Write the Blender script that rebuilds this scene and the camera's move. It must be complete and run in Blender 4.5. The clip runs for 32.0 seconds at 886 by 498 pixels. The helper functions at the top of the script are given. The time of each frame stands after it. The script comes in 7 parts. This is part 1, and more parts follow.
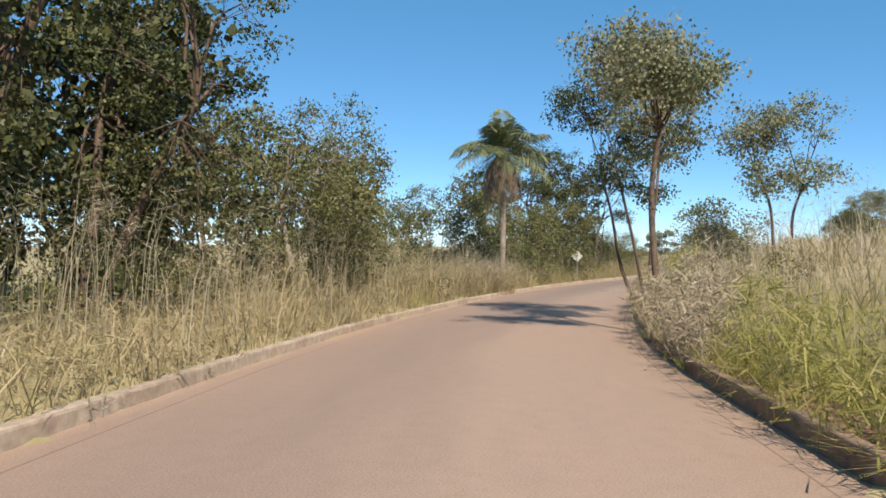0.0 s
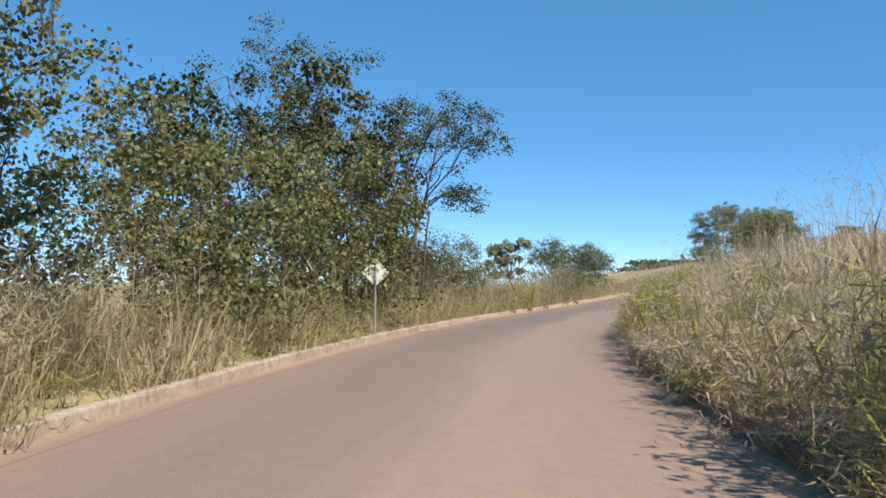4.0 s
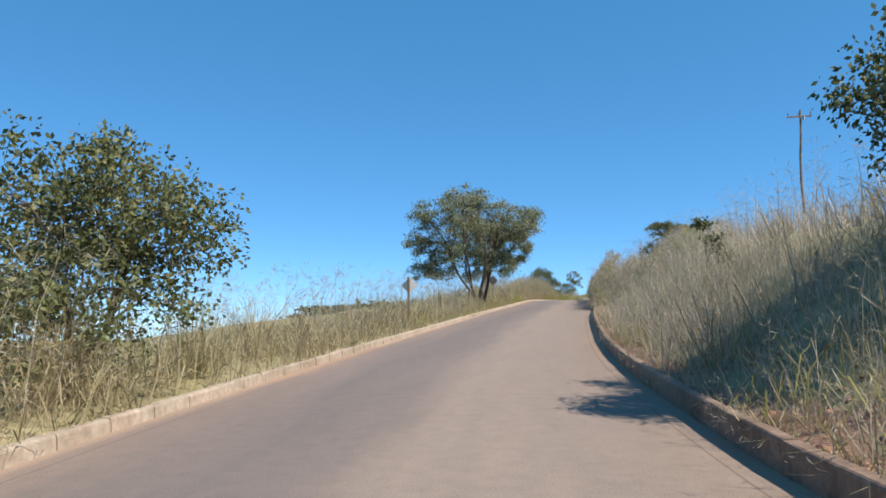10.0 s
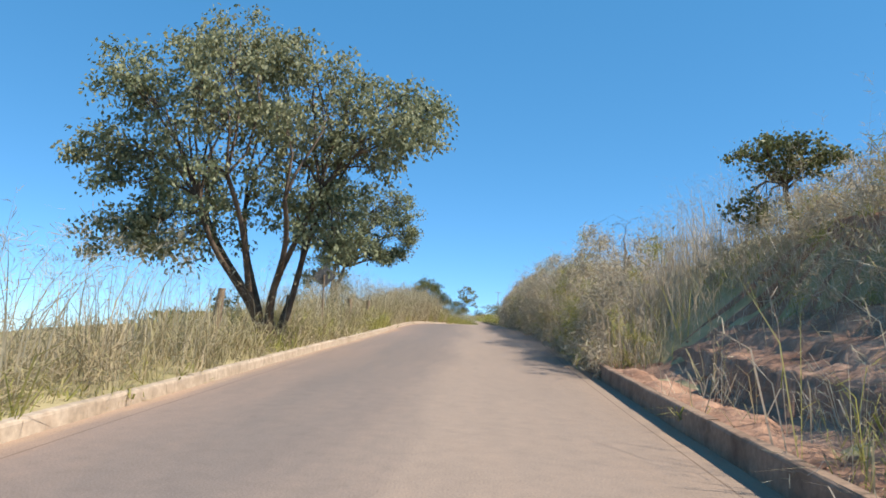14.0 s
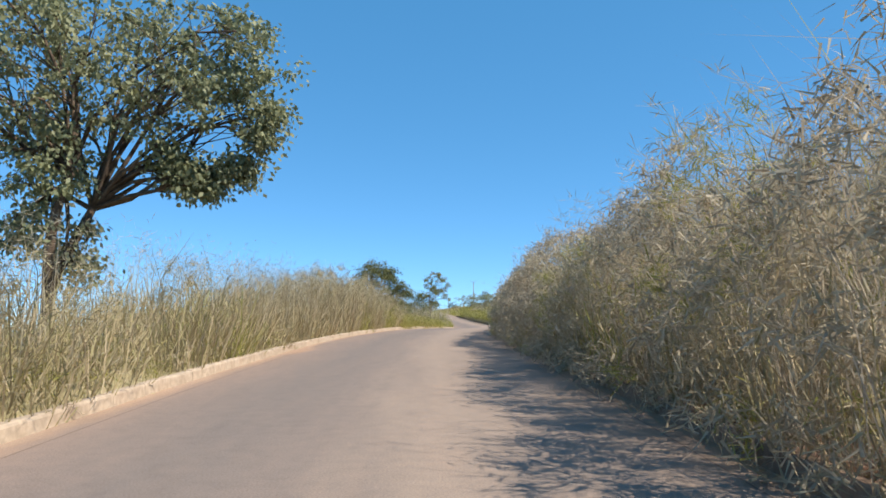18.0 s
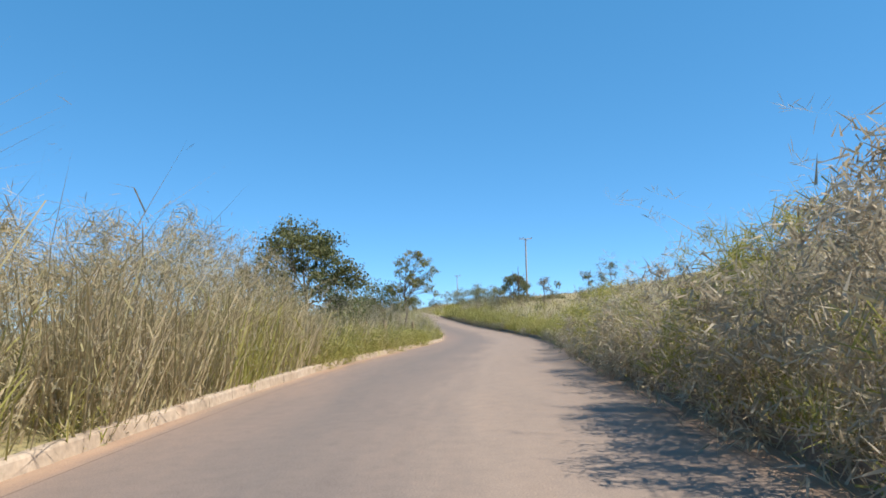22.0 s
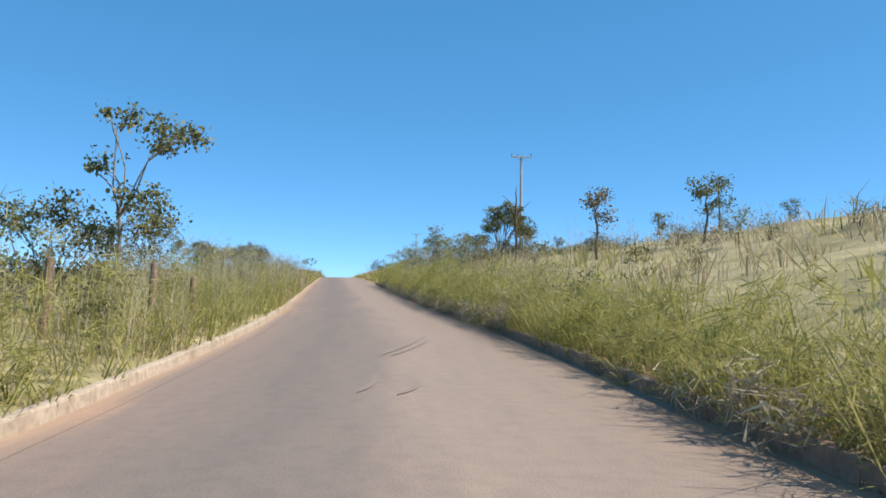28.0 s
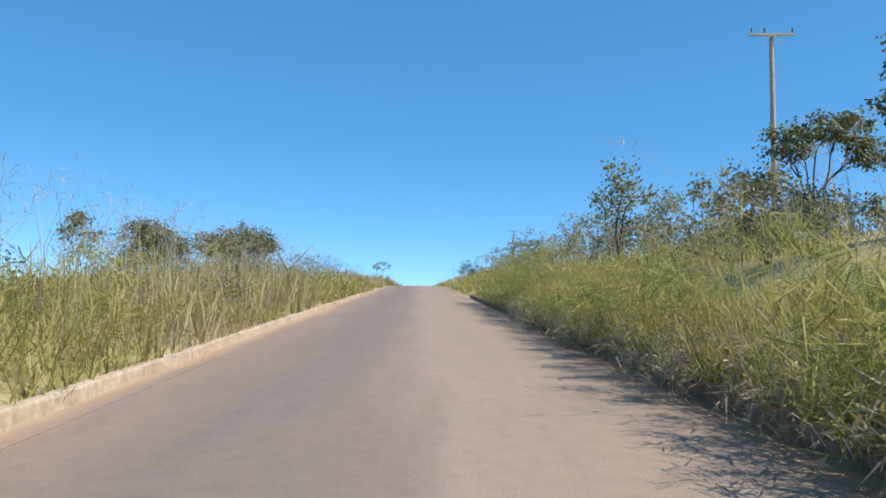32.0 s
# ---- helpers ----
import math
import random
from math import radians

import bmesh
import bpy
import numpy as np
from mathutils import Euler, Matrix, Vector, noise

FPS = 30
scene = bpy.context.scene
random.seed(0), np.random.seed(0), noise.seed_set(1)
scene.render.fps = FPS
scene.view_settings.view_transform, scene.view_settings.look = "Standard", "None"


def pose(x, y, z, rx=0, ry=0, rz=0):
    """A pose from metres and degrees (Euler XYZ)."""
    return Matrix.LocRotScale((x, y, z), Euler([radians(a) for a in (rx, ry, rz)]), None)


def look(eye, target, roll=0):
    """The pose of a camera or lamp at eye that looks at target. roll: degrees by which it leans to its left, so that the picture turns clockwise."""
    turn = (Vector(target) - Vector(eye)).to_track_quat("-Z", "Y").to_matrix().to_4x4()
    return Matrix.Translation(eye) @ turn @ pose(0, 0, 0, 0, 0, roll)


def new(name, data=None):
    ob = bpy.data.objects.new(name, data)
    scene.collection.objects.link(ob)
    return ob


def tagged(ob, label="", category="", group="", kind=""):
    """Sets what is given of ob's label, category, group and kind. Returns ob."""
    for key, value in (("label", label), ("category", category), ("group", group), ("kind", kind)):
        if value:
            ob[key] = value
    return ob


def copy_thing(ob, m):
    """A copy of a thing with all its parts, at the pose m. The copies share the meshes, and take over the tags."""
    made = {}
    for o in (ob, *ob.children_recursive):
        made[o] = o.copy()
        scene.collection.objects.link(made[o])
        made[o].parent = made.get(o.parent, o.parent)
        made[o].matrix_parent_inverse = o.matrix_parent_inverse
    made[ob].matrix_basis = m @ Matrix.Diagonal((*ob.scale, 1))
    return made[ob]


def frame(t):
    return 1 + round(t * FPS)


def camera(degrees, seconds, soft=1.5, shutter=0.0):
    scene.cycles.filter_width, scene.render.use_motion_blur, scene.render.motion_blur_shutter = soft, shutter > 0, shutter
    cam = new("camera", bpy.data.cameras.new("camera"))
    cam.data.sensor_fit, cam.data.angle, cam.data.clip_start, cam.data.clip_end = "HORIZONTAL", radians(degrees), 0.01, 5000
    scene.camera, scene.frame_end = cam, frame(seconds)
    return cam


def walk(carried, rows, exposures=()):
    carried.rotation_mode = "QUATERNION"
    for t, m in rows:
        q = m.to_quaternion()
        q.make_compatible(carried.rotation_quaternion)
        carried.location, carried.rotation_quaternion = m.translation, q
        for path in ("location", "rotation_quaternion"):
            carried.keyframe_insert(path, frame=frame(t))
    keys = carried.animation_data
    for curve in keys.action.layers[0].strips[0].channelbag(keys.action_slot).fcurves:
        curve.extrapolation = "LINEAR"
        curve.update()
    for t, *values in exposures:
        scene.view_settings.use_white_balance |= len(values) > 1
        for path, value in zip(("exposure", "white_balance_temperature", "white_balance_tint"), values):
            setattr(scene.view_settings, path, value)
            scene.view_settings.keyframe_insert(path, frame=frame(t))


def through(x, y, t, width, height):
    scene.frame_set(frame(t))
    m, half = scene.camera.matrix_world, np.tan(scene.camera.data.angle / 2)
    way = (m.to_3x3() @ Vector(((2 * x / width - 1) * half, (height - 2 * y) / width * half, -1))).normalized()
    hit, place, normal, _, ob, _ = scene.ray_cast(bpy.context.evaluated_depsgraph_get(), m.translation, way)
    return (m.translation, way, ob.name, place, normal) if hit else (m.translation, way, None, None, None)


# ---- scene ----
cam = camera(60.05, 32.0, soft=1.7)
# seconds, x, y, z, heading, tilt, lean
PATH = [
    (0.0, 31.887, 3.453, 13.655, 36.225, -0.854, -0.659),
    (0.5, 29.896, 6.623, 13.441, 34.997, -0.644, -0.931),
    (1.0, 28.043, 9.771, 13.259, 33.020, 0.370, 0.828),
    (1.5, 26.277, 12.951, 13.108, 30.796, 0.826, 0.555),
    (2.0, 24.646, 16.141, 12.980, 29.179, 1.989, -0.964),
    (2.5, 23.067, 19.414, 12.857, 28.133, 1.342, -1.791),
    (3.0, 21.651, 22.737, 12.728, 25.858, 1.342, -1.078),
    (3.5, 20.324, 26.033, 12.615, 23.263, 1.715, -1.008),
    (4.0, 19.116, 29.313, 12.522, 21.260, 1.975, -0.439),
    (4.5, 18.008, 32.605, 12.441, 19.662, 2.194, 0.071),
    (5.0, 16.976, 35.943, 12.371, 18.116, 2.444, 0.741),
    (5.5, 16.036, 39.368, 12.310, 15.962, 2.800, 1.660),
    (6.0, 15.259, 42.938, 12.252, 12.329, 3.329, 1.589),
    (6.5, 14.603, 46.615, 12.204, 10.474, 4.340, 0.939),
    (7.0, 14.043, 50.268, 12.160, 7.916, 4.188, 1.021),
    (7.5, 13.573, 53.903, 12.114, 9.109, 4.123, 2.148),
    (8.0, 13.230, 57.603, 12.074, 4.810, 4.236, 0.810),
    (8.5, 12.979, 61.453, 12.058, 3.802, 4.486, 1.208),
    (9.0, 12.943, 65.189, 12.044, 1.314, 4.482, 0.855),
    (9.5, 13.067, 68.871, 12.026, -0.265, 5.066, 0.606),
    (10.0, 13.268, 72.541, 12.042, -3.060, 5.543, 0.823),
    (10.5, 13.583, 76.219, 12.101, -4.624, 6.001, -0.937),
    (11.0, 14.026, 79.888, 12.196, -6.926, 6.303, -1.168),
    (11.5, 14.590, 83.577, 12.309, -9.470, 6.158, -1.394),
    (12.0, 15.249, 87.367, 12.443, -11.312, 6.579, -1.952),
    (12.5, 16.028, 91.347, 12.604, -12.449, 7.288, -1.775),
    (13.0, 16.878, 95.413, 12.796, -11.940, 7.189, -1.922),
    (13.5, 17.722, 99.435, 12.995, -13.077, 7.211, -2.771),
    (14.0, 18.588, 103.356, 13.212, -11.585, 6.861, -2.365),
    (14.5, 19.467, 107.216, 13.420, -12.750, 6.347, -2.609),
    (15.0, 20.357, 110.830, 13.607, -13.320, 6.453, -2.450),
    (15.5, 21.252, 114.376, 13.780, -15.312, 6.924, -2.269),
    (16.0, 22.169, 117.920, 13.964, -15.522, 7.050, -0.953),
    (16.5, 23.114, 121.463, 14.146, -15.297, 6.958, -0.328),
    (17.0, 24.072, 124.986, 14.330, -14.839, 6.741, -0.488),
    (17.5, 25.022, 128.468, 14.521, -14.273, 6.490, -0.942),
    (18.0, 25.969, 131.888, 14.720, -13.692, 6.296, -0.328),
    (18.5, 26.904, 135.382, 14.911, -13.710, 6.102, 0.254),
    (19.0, 27.769, 138.974, 15.085, -11.170, 6.091, 0.924),
    (19.5, 28.544, 142.697, 15.232, -9.898, 5.926, 0.826),
    (20.0, 29.304, 146.524, 15.361, -9.941, 5.806, 0.893),
    (20.5, 30.145, 150.428, 15.477, -11.815, 5.916, 0.574),
    (21.0, 31.058, 154.374, 15.597, -12.656, 5.576, 0.512),
    (21.5, 32.040, 158.338, 15.725, -13.733, 5.607, 0.568),
    (22.0, 33.134, 162.343, 15.847, -15.334, 6.123, 1.084),
    (22.5, 34.363, 166.389, 15.954, -18.154, 6.154, 0.501),
    (23.0, 35.667, 170.472, 16.059, -19.440, 3.644, 0.126),
    (23.5, 36.972, 174.597, 16.161, -18.421, 4.950, 0.033),
    (24.0, 38.314, 178.685, 16.250, -20.581, 5.262, 0.043),
    (24.5, 39.668, 182.673, 16.323, -21.054, 4.599, 0.186),
    (25.0, 41.111, 186.637, 16.383, -21.351, 4.115, 0.113),
    (25.5, 42.606, 190.604, 16.430, -21.371, 3.779, 0.117),
    (26.0, 44.144, 194.594, 16.462, -20.915, 3.562, 0.294),
    (26.5, 45.664, 198.645, 16.483, -19.853, 3.433, 0.533),
    (27.0, 47.099, 202.802, 16.498, -18.940, 3.354, 0.175),
    (27.5, 48.486, 207.118, 16.518, -18.902, 3.831, -0.997),
    (28.0, 49.810, 211.526, 16.566, -17.698, 3.927, -0.775),
    (28.5, 51.060, 216.047, 16.650, -15.136, 4.025, -0.159),
    (29.0, 52.204, 220.569, 16.766, -13.575, 4.409, 0.048),
    (29.5, 53.214, 225.169, 16.900, -13.141, 4.772, -0.442),
    (30.0, 54.151, 229.802, 17.043, -11.165, 4.739, -0.702),
    (30.5, 55.042, 234.410, 17.196, -12.094, 4.520, -0.244),
    (31.0, 55.898, 238.998, 17.354, -11.813, 5.202, -0.039),
    (31.5, 56.689, 243.557, 17.523, -11.151, 4.549, -0.138),
    (32.0, 57.418, 248.105, 17.696, -11.368, 4.443, -0.657),
]
walk(cam, [(t, pose(x, y, z, 90 + tilt, 0, turn) @ pose(0, 0, 0, 0, 0, -lean)) for t, x, y, z, turn, tilt, lean in PATH],
     exposures=[(0.0, 0.47, 7100, 13), (1.6, 0.45, 7050, 13), (2.5, 0.26, 6750, 12), (3.0, 0.38, 6600, 12), (6.0, 0.46, 6600, 11), (9.0, 0.42, 6350, 11), (14.0, 0.64, 6650, 11), (15.5, 0.68, 6750, 11), (18.0, 0.63, 6700, 11), (21.0, 0.63, 6600, 11), (24.0, 0.53, 6550, 10), (32.0, 0.53, 6500, 10)])

# ---- sky and sun ----
SUN_DIR = Vector((0.86, -0.50, 1.13)).normalized()
world = bpy.data.worlds.new("sky")
scene.world = world
world.use_nodes = True
wn = world.node_tree.nodes
sky = wn.new("ShaderNodeTexSky")
sky.sky_type = 'NISHITA'
sky.sun_disc = False
sky.sun_elevation = math.asin(SUN_DIR.z)
sky.sun_rotation = math.atan2(SUN_DIR.x, SUN_DIR.y)
sky.altitude = 4500
sky.air_density = 0.8
sky.dust_density = 0.0
sky.ozone_density = 4.5
wn["Background"].inputs["Strength"].default_value = 0.188
deep = wn.new("ShaderNodeHueSaturation")
deep.inputs["Saturation"].default_value = 1.06
deep.inputs["Hue"].default_value = 0.488
world.node_tree.links.new(sky.outputs[0], deep.inputs["Color"])
even = wn.new("ShaderNodeMixRGB")
even.inputs["Fac"].default_value = 0.5
even.inputs["Color2"].default_value = (0.14, 1.16, 2.52, 1)
world.node_tree.links.new(deep.outputs[0], even.inputs["Color1"])
world.node_tree.links.new(even.outputs[0], wn["Background"].inputs["Color"])
sun = new("sun", bpy.data.lights.new("sun", 'SUN'))
sun.data.energy = 5.1
sun.data.angle = radians(0.55)
sun.data.color = (1.0, 0.92, 0.80)
sun.matrix_world = look((0, 0, 60), Vector((0, 0, 60)) - SUN_DIR)

# ---- materials ----


def material(name, rough=0.85):
    m = bpy.data.materials.new(name)
    m.use_nodes = True
    bsdf = m.node_tree.nodes["Principled BSDF"]
    bsdf.inputs["Roughness"].default_value = rough
    bsdf.inputs["Specular IOR Level"].default_value = 0.25
    return m, m.node_tree.nodes, m.node_tree.links, bsdf


def ramp(nodes, stops):
    r = nodes.new("ShaderNodeValToRGB")
    el = r.color_ramp.elements
    while len(el) < len(stops):
        el.new(0.5)
    for e, (p, c) in zip(el, stops):
        e.position, e.color = p, (*c, 1)
    return r


def noise_tex(nodes, links, scale, detail=6, coord=None, rough=0.6):
    n = nodes.new("ShaderNodeTexNoise")
    n.inputs["Scale"].default_value = scale
    n.inputs["Detail"].default_value = detail
    n.inputs["Roughness"].default_value = rough
    if coord is not None:
        links.new(coord, n.inputs["Vector"])
    return n


def mix(nodes, links, fac, a, b, mode='MIX'):
    m = nodes.new("ShaderNodeMix")
    m.data_type, m.blend_type = 'RGBA', mode
    for k, v in ((0, fac), (6, a), (7, b)):
        if isinstance(v, (int, float)):
            m.inputs[k].default_value = v
        elif isinstance(v, tuple):
            m.inputs[k].default_value = (*v, 1)
        else:
            links.new(v, m.inputs[k])
    return m.outputs[2]


def bump(nodes, links, bsdf, height, strength, distance):
    b = nodes.new("ShaderNodeBump")
    b.inputs["Strength"].default_value = strength
    b.inputs["Distance"].default_value = distance
    links.new(height, b.inputs["Height"])
    links.new(b.outputs[0], bsdf.inputs["Normal"])


def plain(name, stops, scale, rough=0.85, bumpy=0.3, dist=0.01, metal=0.0, whole=False):
    """A surface with a coarse and a fine variation; whole: it runs on from piece to piece."""
    m, n, l, b = material(name, rough)
    co = n.new("ShaderNodeNewGeometry").outputs["Position"] if whole else n.new("ShaderNodeTexCoord").outputs["Object"]
    a = noise_tex(n, l, scale, 8, co)
    r = ramp(n, stops)
    l.new(a.outputs[0], r.inputs[0])
    f = noise_tex(n, l, scale * 9, 4, co)
    rf = ramp(n, [(0.3, (0.75, 0.75, 0.75)), (0.7, (1.15, 1.15, 1.15))])
    l.new(f.outputs[0], rf.inputs[0])
    l.new(mix(n, l, 1.0, r.outputs[0], rf.outputs[0], 'MULTIPLY'), b.inputs["Base Color"])
    b.inputs["Metallic"].default_value = metal
    bump(n, l, b, f.outputs[0], bumpy, dist)
    return m


def foliage(name, stops, through=0.25, rough=0.6, spread=0.35):
    """Leaves or blades: each island takes its own colour; a share of the light passes through."""
    m, n, l, b = material(name, rough)
    geo = n.new("ShaderNodeNewGeometry")
    info = n.new("ShaderNodeObjectInfo")
    r = ramp(n, stops)
    co = n.new("ShaderNodeTexCoord").outputs["Object"]
    a = noise_tex(n, l, spread, 3, co)
    add = n.new("ShaderNodeMath")
    add.operation = 'MULTIPLY_ADD'
    l.new(a.outputs[0], add.inputs[0])
    add.inputs[1].default_value = 0.9
    sub = n.new("ShaderNodeMath")
    sub.operation = 'MULTIPLY_ADD'
    l.new(geo.outputs["Random Per Island"], sub.inputs[0])
    sub.inputs[1].default_value = 0.62
    sub.inputs[2].default_value = -0.26
    l.new(sub.outputs[0], add.inputs[2])
    l.new(add.outputs[0], r.inputs[0])
    hue = n.new("ShaderNodeHueSaturation")
    mr = n.new("ShaderNodeMapRange")
    l.new(info.outputs["Random"], mr.inputs[0])
    mr.inputs[3].default_value, mr.inputs[4].default_value = 0.485, 0.515
    l.new(mr.outputs[0], hue.inputs["Hue"])
    l.new(r.outputs[0], hue.inputs["Color"])
    l.new(hue.outputs[0], b.inputs["Base Color"])
    t = n.new("ShaderNodeBsdfTranslucent")
    l.new(hue.outputs[0], t.inputs["Color"])
    ms = n.new("ShaderNodeMixShader")
    ms.inputs[0].default_value = through
    l.new(b.outputs[0], ms.inputs[1])
    l.new(t.outputs[0], ms.inputs[2])
    l.new(ms.outputs[0], n["Material Output"].inputs[0])
    return m


def road_surface():
    """Worn asphalt: greyer where tyres seldom run on one side, dusted with red soil, orange earth along both edges."""
    m, n, l, b = material("asphalt", 0.9)
    uvm = n.new("ShaderNodeUVMap")
    uvm.uv_map = "uv"
    uv = uvm.outputs[0]
    sep = n.new("ShaderNodeSeparateXYZ")
    l.new(uv, sep.inputs[0])
    st = n.new("ShaderNodeMapping")
    l.new(uv, st.inputs[0])
    st.inputs["Scale"].default_value = (1.0, 0.16, 1.0)
    big = noise_tex(n, l, 0.9, 6, st.outputs[0])
    fine = noise_tex(n, l, 60, 5, uv)
    mid = noise_tex(n, l, 4.5, 6, uv)
    # lateral position, wavering
    w = n.new("ShaderNodeMath")
    w.operation = 'MULTIPLY_ADD'
    l.new(big.outputs[0], w.inputs[0])
    w.inputs[1].default_value = 2.2
    l.new(sep.outputs[0], w.inputs[2])
    r = ramp(n, [(0.0, (0.36, 0.245, 0.175)), (0.07, (0.25, 0.195, 0.165)), (0.3, (0.185, 0.158, 0.142)), (0.45, (0.21, 0.174, 0.152)),
                 (0.58, (0.285, 0.229, 0.188)), (0.80, (0.265, 0.212, 0.174)), (0.93, (0.275, 0.212, 0.165)), (1.0, (0.34, 0.235, 0.16))])
    mr = n.new("ShaderNodeMapRange")
    l.new(w.outputs[0], mr.inputs[0])
    mr.inputs[1].default_value, mr.inputs[2].default_value = -2.2, 4.4
    l.new(mr.outputs[0], r.inputs[0])
    g = ramp(n, [(0.25, (0.72, 0.72, 0.73)), (0.5, (1.0, 1.0, 1.0)), (0.8, (1.28, 1.22, 1.18))])
    l.new(mid.outputs[0], g.inputs[0])
    c = mix(n, l, 0.4, r.outputs[0], g.outputs[0], 'MULTIPLY')
    spots = noise_tex(n, l, 2.2, 8, st.outputs[0], 0.72)
    g2 = ramp(n, [(0.3, (0.78, 0.77, 0.77)), (0.48, (1.0, 0.98, 0.95)), (0.62, (1.12, 1.05, 0.98)), (0.75, (1.3, 1.16, 1.04))])
    l.new(spots.outputs[0], g2.inputs[0])
    c = mix(n, l, 0.35, c, g2.outputs[0], 'MULTIPLY')
    c = mix(n, l, 1.0, c, (0.94, 0.92, 0.91), 'MULTIPLY')
    f2 = ramp(n, [(0.3, (0.7, 0.7, 0.7)), (0.7, (1.25, 1.25, 1.25))])
    l.new(fine.outputs[0], f2.inputs[0])
    far = n.new("ShaderNodeMapRange")
    l.new(sep.outputs[1], far.inputs[0])
    far.inputs[1].default_value, far.inputs[2].default_value = 60.0, 100.0
    far.inputs[3].default_value, far.inputs[4].default_value = 0.32, 0.0
    dusty = mix(n, l, far.outputs[0], c, (0.43, 0.285, 0.205))
    # sandy gutters along both kerbs, with a dark seam
    rim = n.new("ShaderNodeUVMap")
    rim.uv_map = "rim"
    rs = n.new("ShaderNodeSeparateXYZ")
    l.new(rim.outputs[0], rs.inputs[0])
    wav = n.new("ShaderNodeMath")
    wav.operation = 'MULTIPLY_ADD'
    l.new(mid.outputs[0], wav.inputs[0])
    wav.inputs[1].default_value = 0.34
    l.new(rs.outputs[0], wav.inputs[2])
    edge = ramp(n, [(0.0, (0.6, 0.6, 0.6)), (0.26, (0.5, 0.5, 0.5)), (0.36, (0.1, 0.1, 0.1)), (0.7, (0.0, 0.0, 0.0))])
    l.new(wav.outputs[0], edge.inputs[0])
    sand = ramp(n, [(0.3, (0.30, 0.205, 0.14)), (0.6, (0.40, 0.295, 0.21))])
    l.new(spots.outputs[0], sand.inputs[0])
    dusty = mix(n, l, edge.outputs[0], dusty, sand.outputs[0])
    seam = ramp(n, [(0.322, (1.0, 1.0, 1.0)), (0.33, (0.55, 0.5, 0.47)), (0.34, (0.55, 0.5, 0.47)), (0.348, (1.0, 1.0, 1.0))])
    l.new(rs.outputs[0], seam.inputs[0])
    dusty = mix(n, l, 0.8, dusty, seam.outputs[0], 'MULTIPLY')
    l.new(mix(n, l, 0.85, dusty, f2.outputs[0], 'MULTIPLY'), b.inputs["Base Color"])
    bump(n, l, b, fine.outputs[0], 0.5, 0.006)
    return m


M_ROAD = road_surface()
M_GROUND = plain("dry_earth", [(0.3, (0.20, 0.155, 0.09)), (0.42, (0.27, 0.235, 0.115)), (0.55, (0.38, 0.32, 0.18)), (0.7, (0.31, 0.27, 0.135))], 0.22, 0.95, 0.6, 0.05)
M_KERB = plain("kerb_concrete", [(0.3, (0.31, 0.24, 0.175)), (0.55, (0.43, 0.35, 0.27)), (0.8, (0.36, 0.26, 0.185))], 1.1, 0.9, 0.4, 0.01, whole=True)
# right kerb: red soil stain, darkened further so the colour carries the bank's shade
M_KERBSOILSHADE = plain("soil_and_shade_kerb", [(0.3, (0.16, 0.10, 0.068)), (0.5, (0.27, 0.185, 0.13)), (0.75, (0.33, 0.235, 0.17)), (0.9, (0.22, 0.125, 0.08))], 1.3, 0.9, 0.4, 0.01, whole=True)
M_SOIL = plain("red_soil", [(0.3, (0.22, 0.115, 0.075)), (0.55, (0.36, 0.215, 0.145)), (0.8, (0.46, 0.31, 0.22))], 1.2, 0.95, 0.8, 0.05)
M_RUBBLE = plain("grey_rubble", [(0.3, (0.20, 0.195, 0.15)), (0.5, (0.33, 0.32, 0.26)), (0.7, (0.42, 0.39, 0.31)), (0.85, (0.30, 0.24, 0.17))], 4.0, 0.95, 0.7, 0.02)
M_BARK = plain("bark", [(0.3, (0.06, 0.042, 0.03)), (0.55, (0.13, 0.095, 0.07)), (0.8, (0.20, 0.15, 0.11))], 3.0, 0.95, 0.8, 0.02)
M_PALE = plain("pale_bark", [(0.3, (0.16, 0.13, 0.10)), (0.55, (0.29, 0.25, 0.20)), (0.8, (0.38, 0.33, 0.27))], 3.5, 0.95, 0.6, 0.02)
M_CONC = plain("pole_concrete", [(0.3, (0.30, 0.27, 0.23)), (0.7, (0.44, 0.40, 0.35))], 1.5, 0.85, 0.2, 0.01)
M_WOOD = plain("weathered_wood", [(0.3, (0.13, 0.09, 0.06)), (0.7, (0.30, 0.22, 0.15))], 4.0, 0.9, 0.5, 0.01)
M_STEEL = plain("galvanised_steel", [(0.3, (0.35, 0.35, 0.35)), (0.7, (0.5, 0.5, 0.49))], 5.0, 0.5, 0.1, 0.002, 0.7)
M_SIGN = plain("bare_sign_sheet", [(0.3, (0.62, 0.61, 0.58)), (0.7, (0.74, 0.73, 0.69))], 4.0, 0.55, 0.05, 0.002)
M_SKID = plain("rubber_traced_asphalt", [(0.3, (0.19, 0.158, 0.137)), (0.5, (0.245, 0.20, 0.17)), (0.7, (0.20, 0.168, 0.145))], 9.0, 0.9, 0.4, 0.006)
M_DARKSIGN = plain("dull_sign_back", [(0.3, (0.10, 0.10, 0.105)), (0.7, (0.16, 0.16, 0.16))], 4.0, 0.6, 0.05, 0.002)
M_PORC = plain("insulator_porcelain", [(0.3, (0.10, 0.06, 0.045)), (0.7, (0.16, 0.10, 0.08))], 8.0, 0.3, 0.0, 0.002)
M_ROCK = plain("reddish_stone", [(0.3, (0.24, 0.13, 0.09)), (0.6, (0.40, 0.25, 0.18)), (0.8, (0.46, 0.36, 0.28))], 2.5, 0.9, 0.8, 0.03)

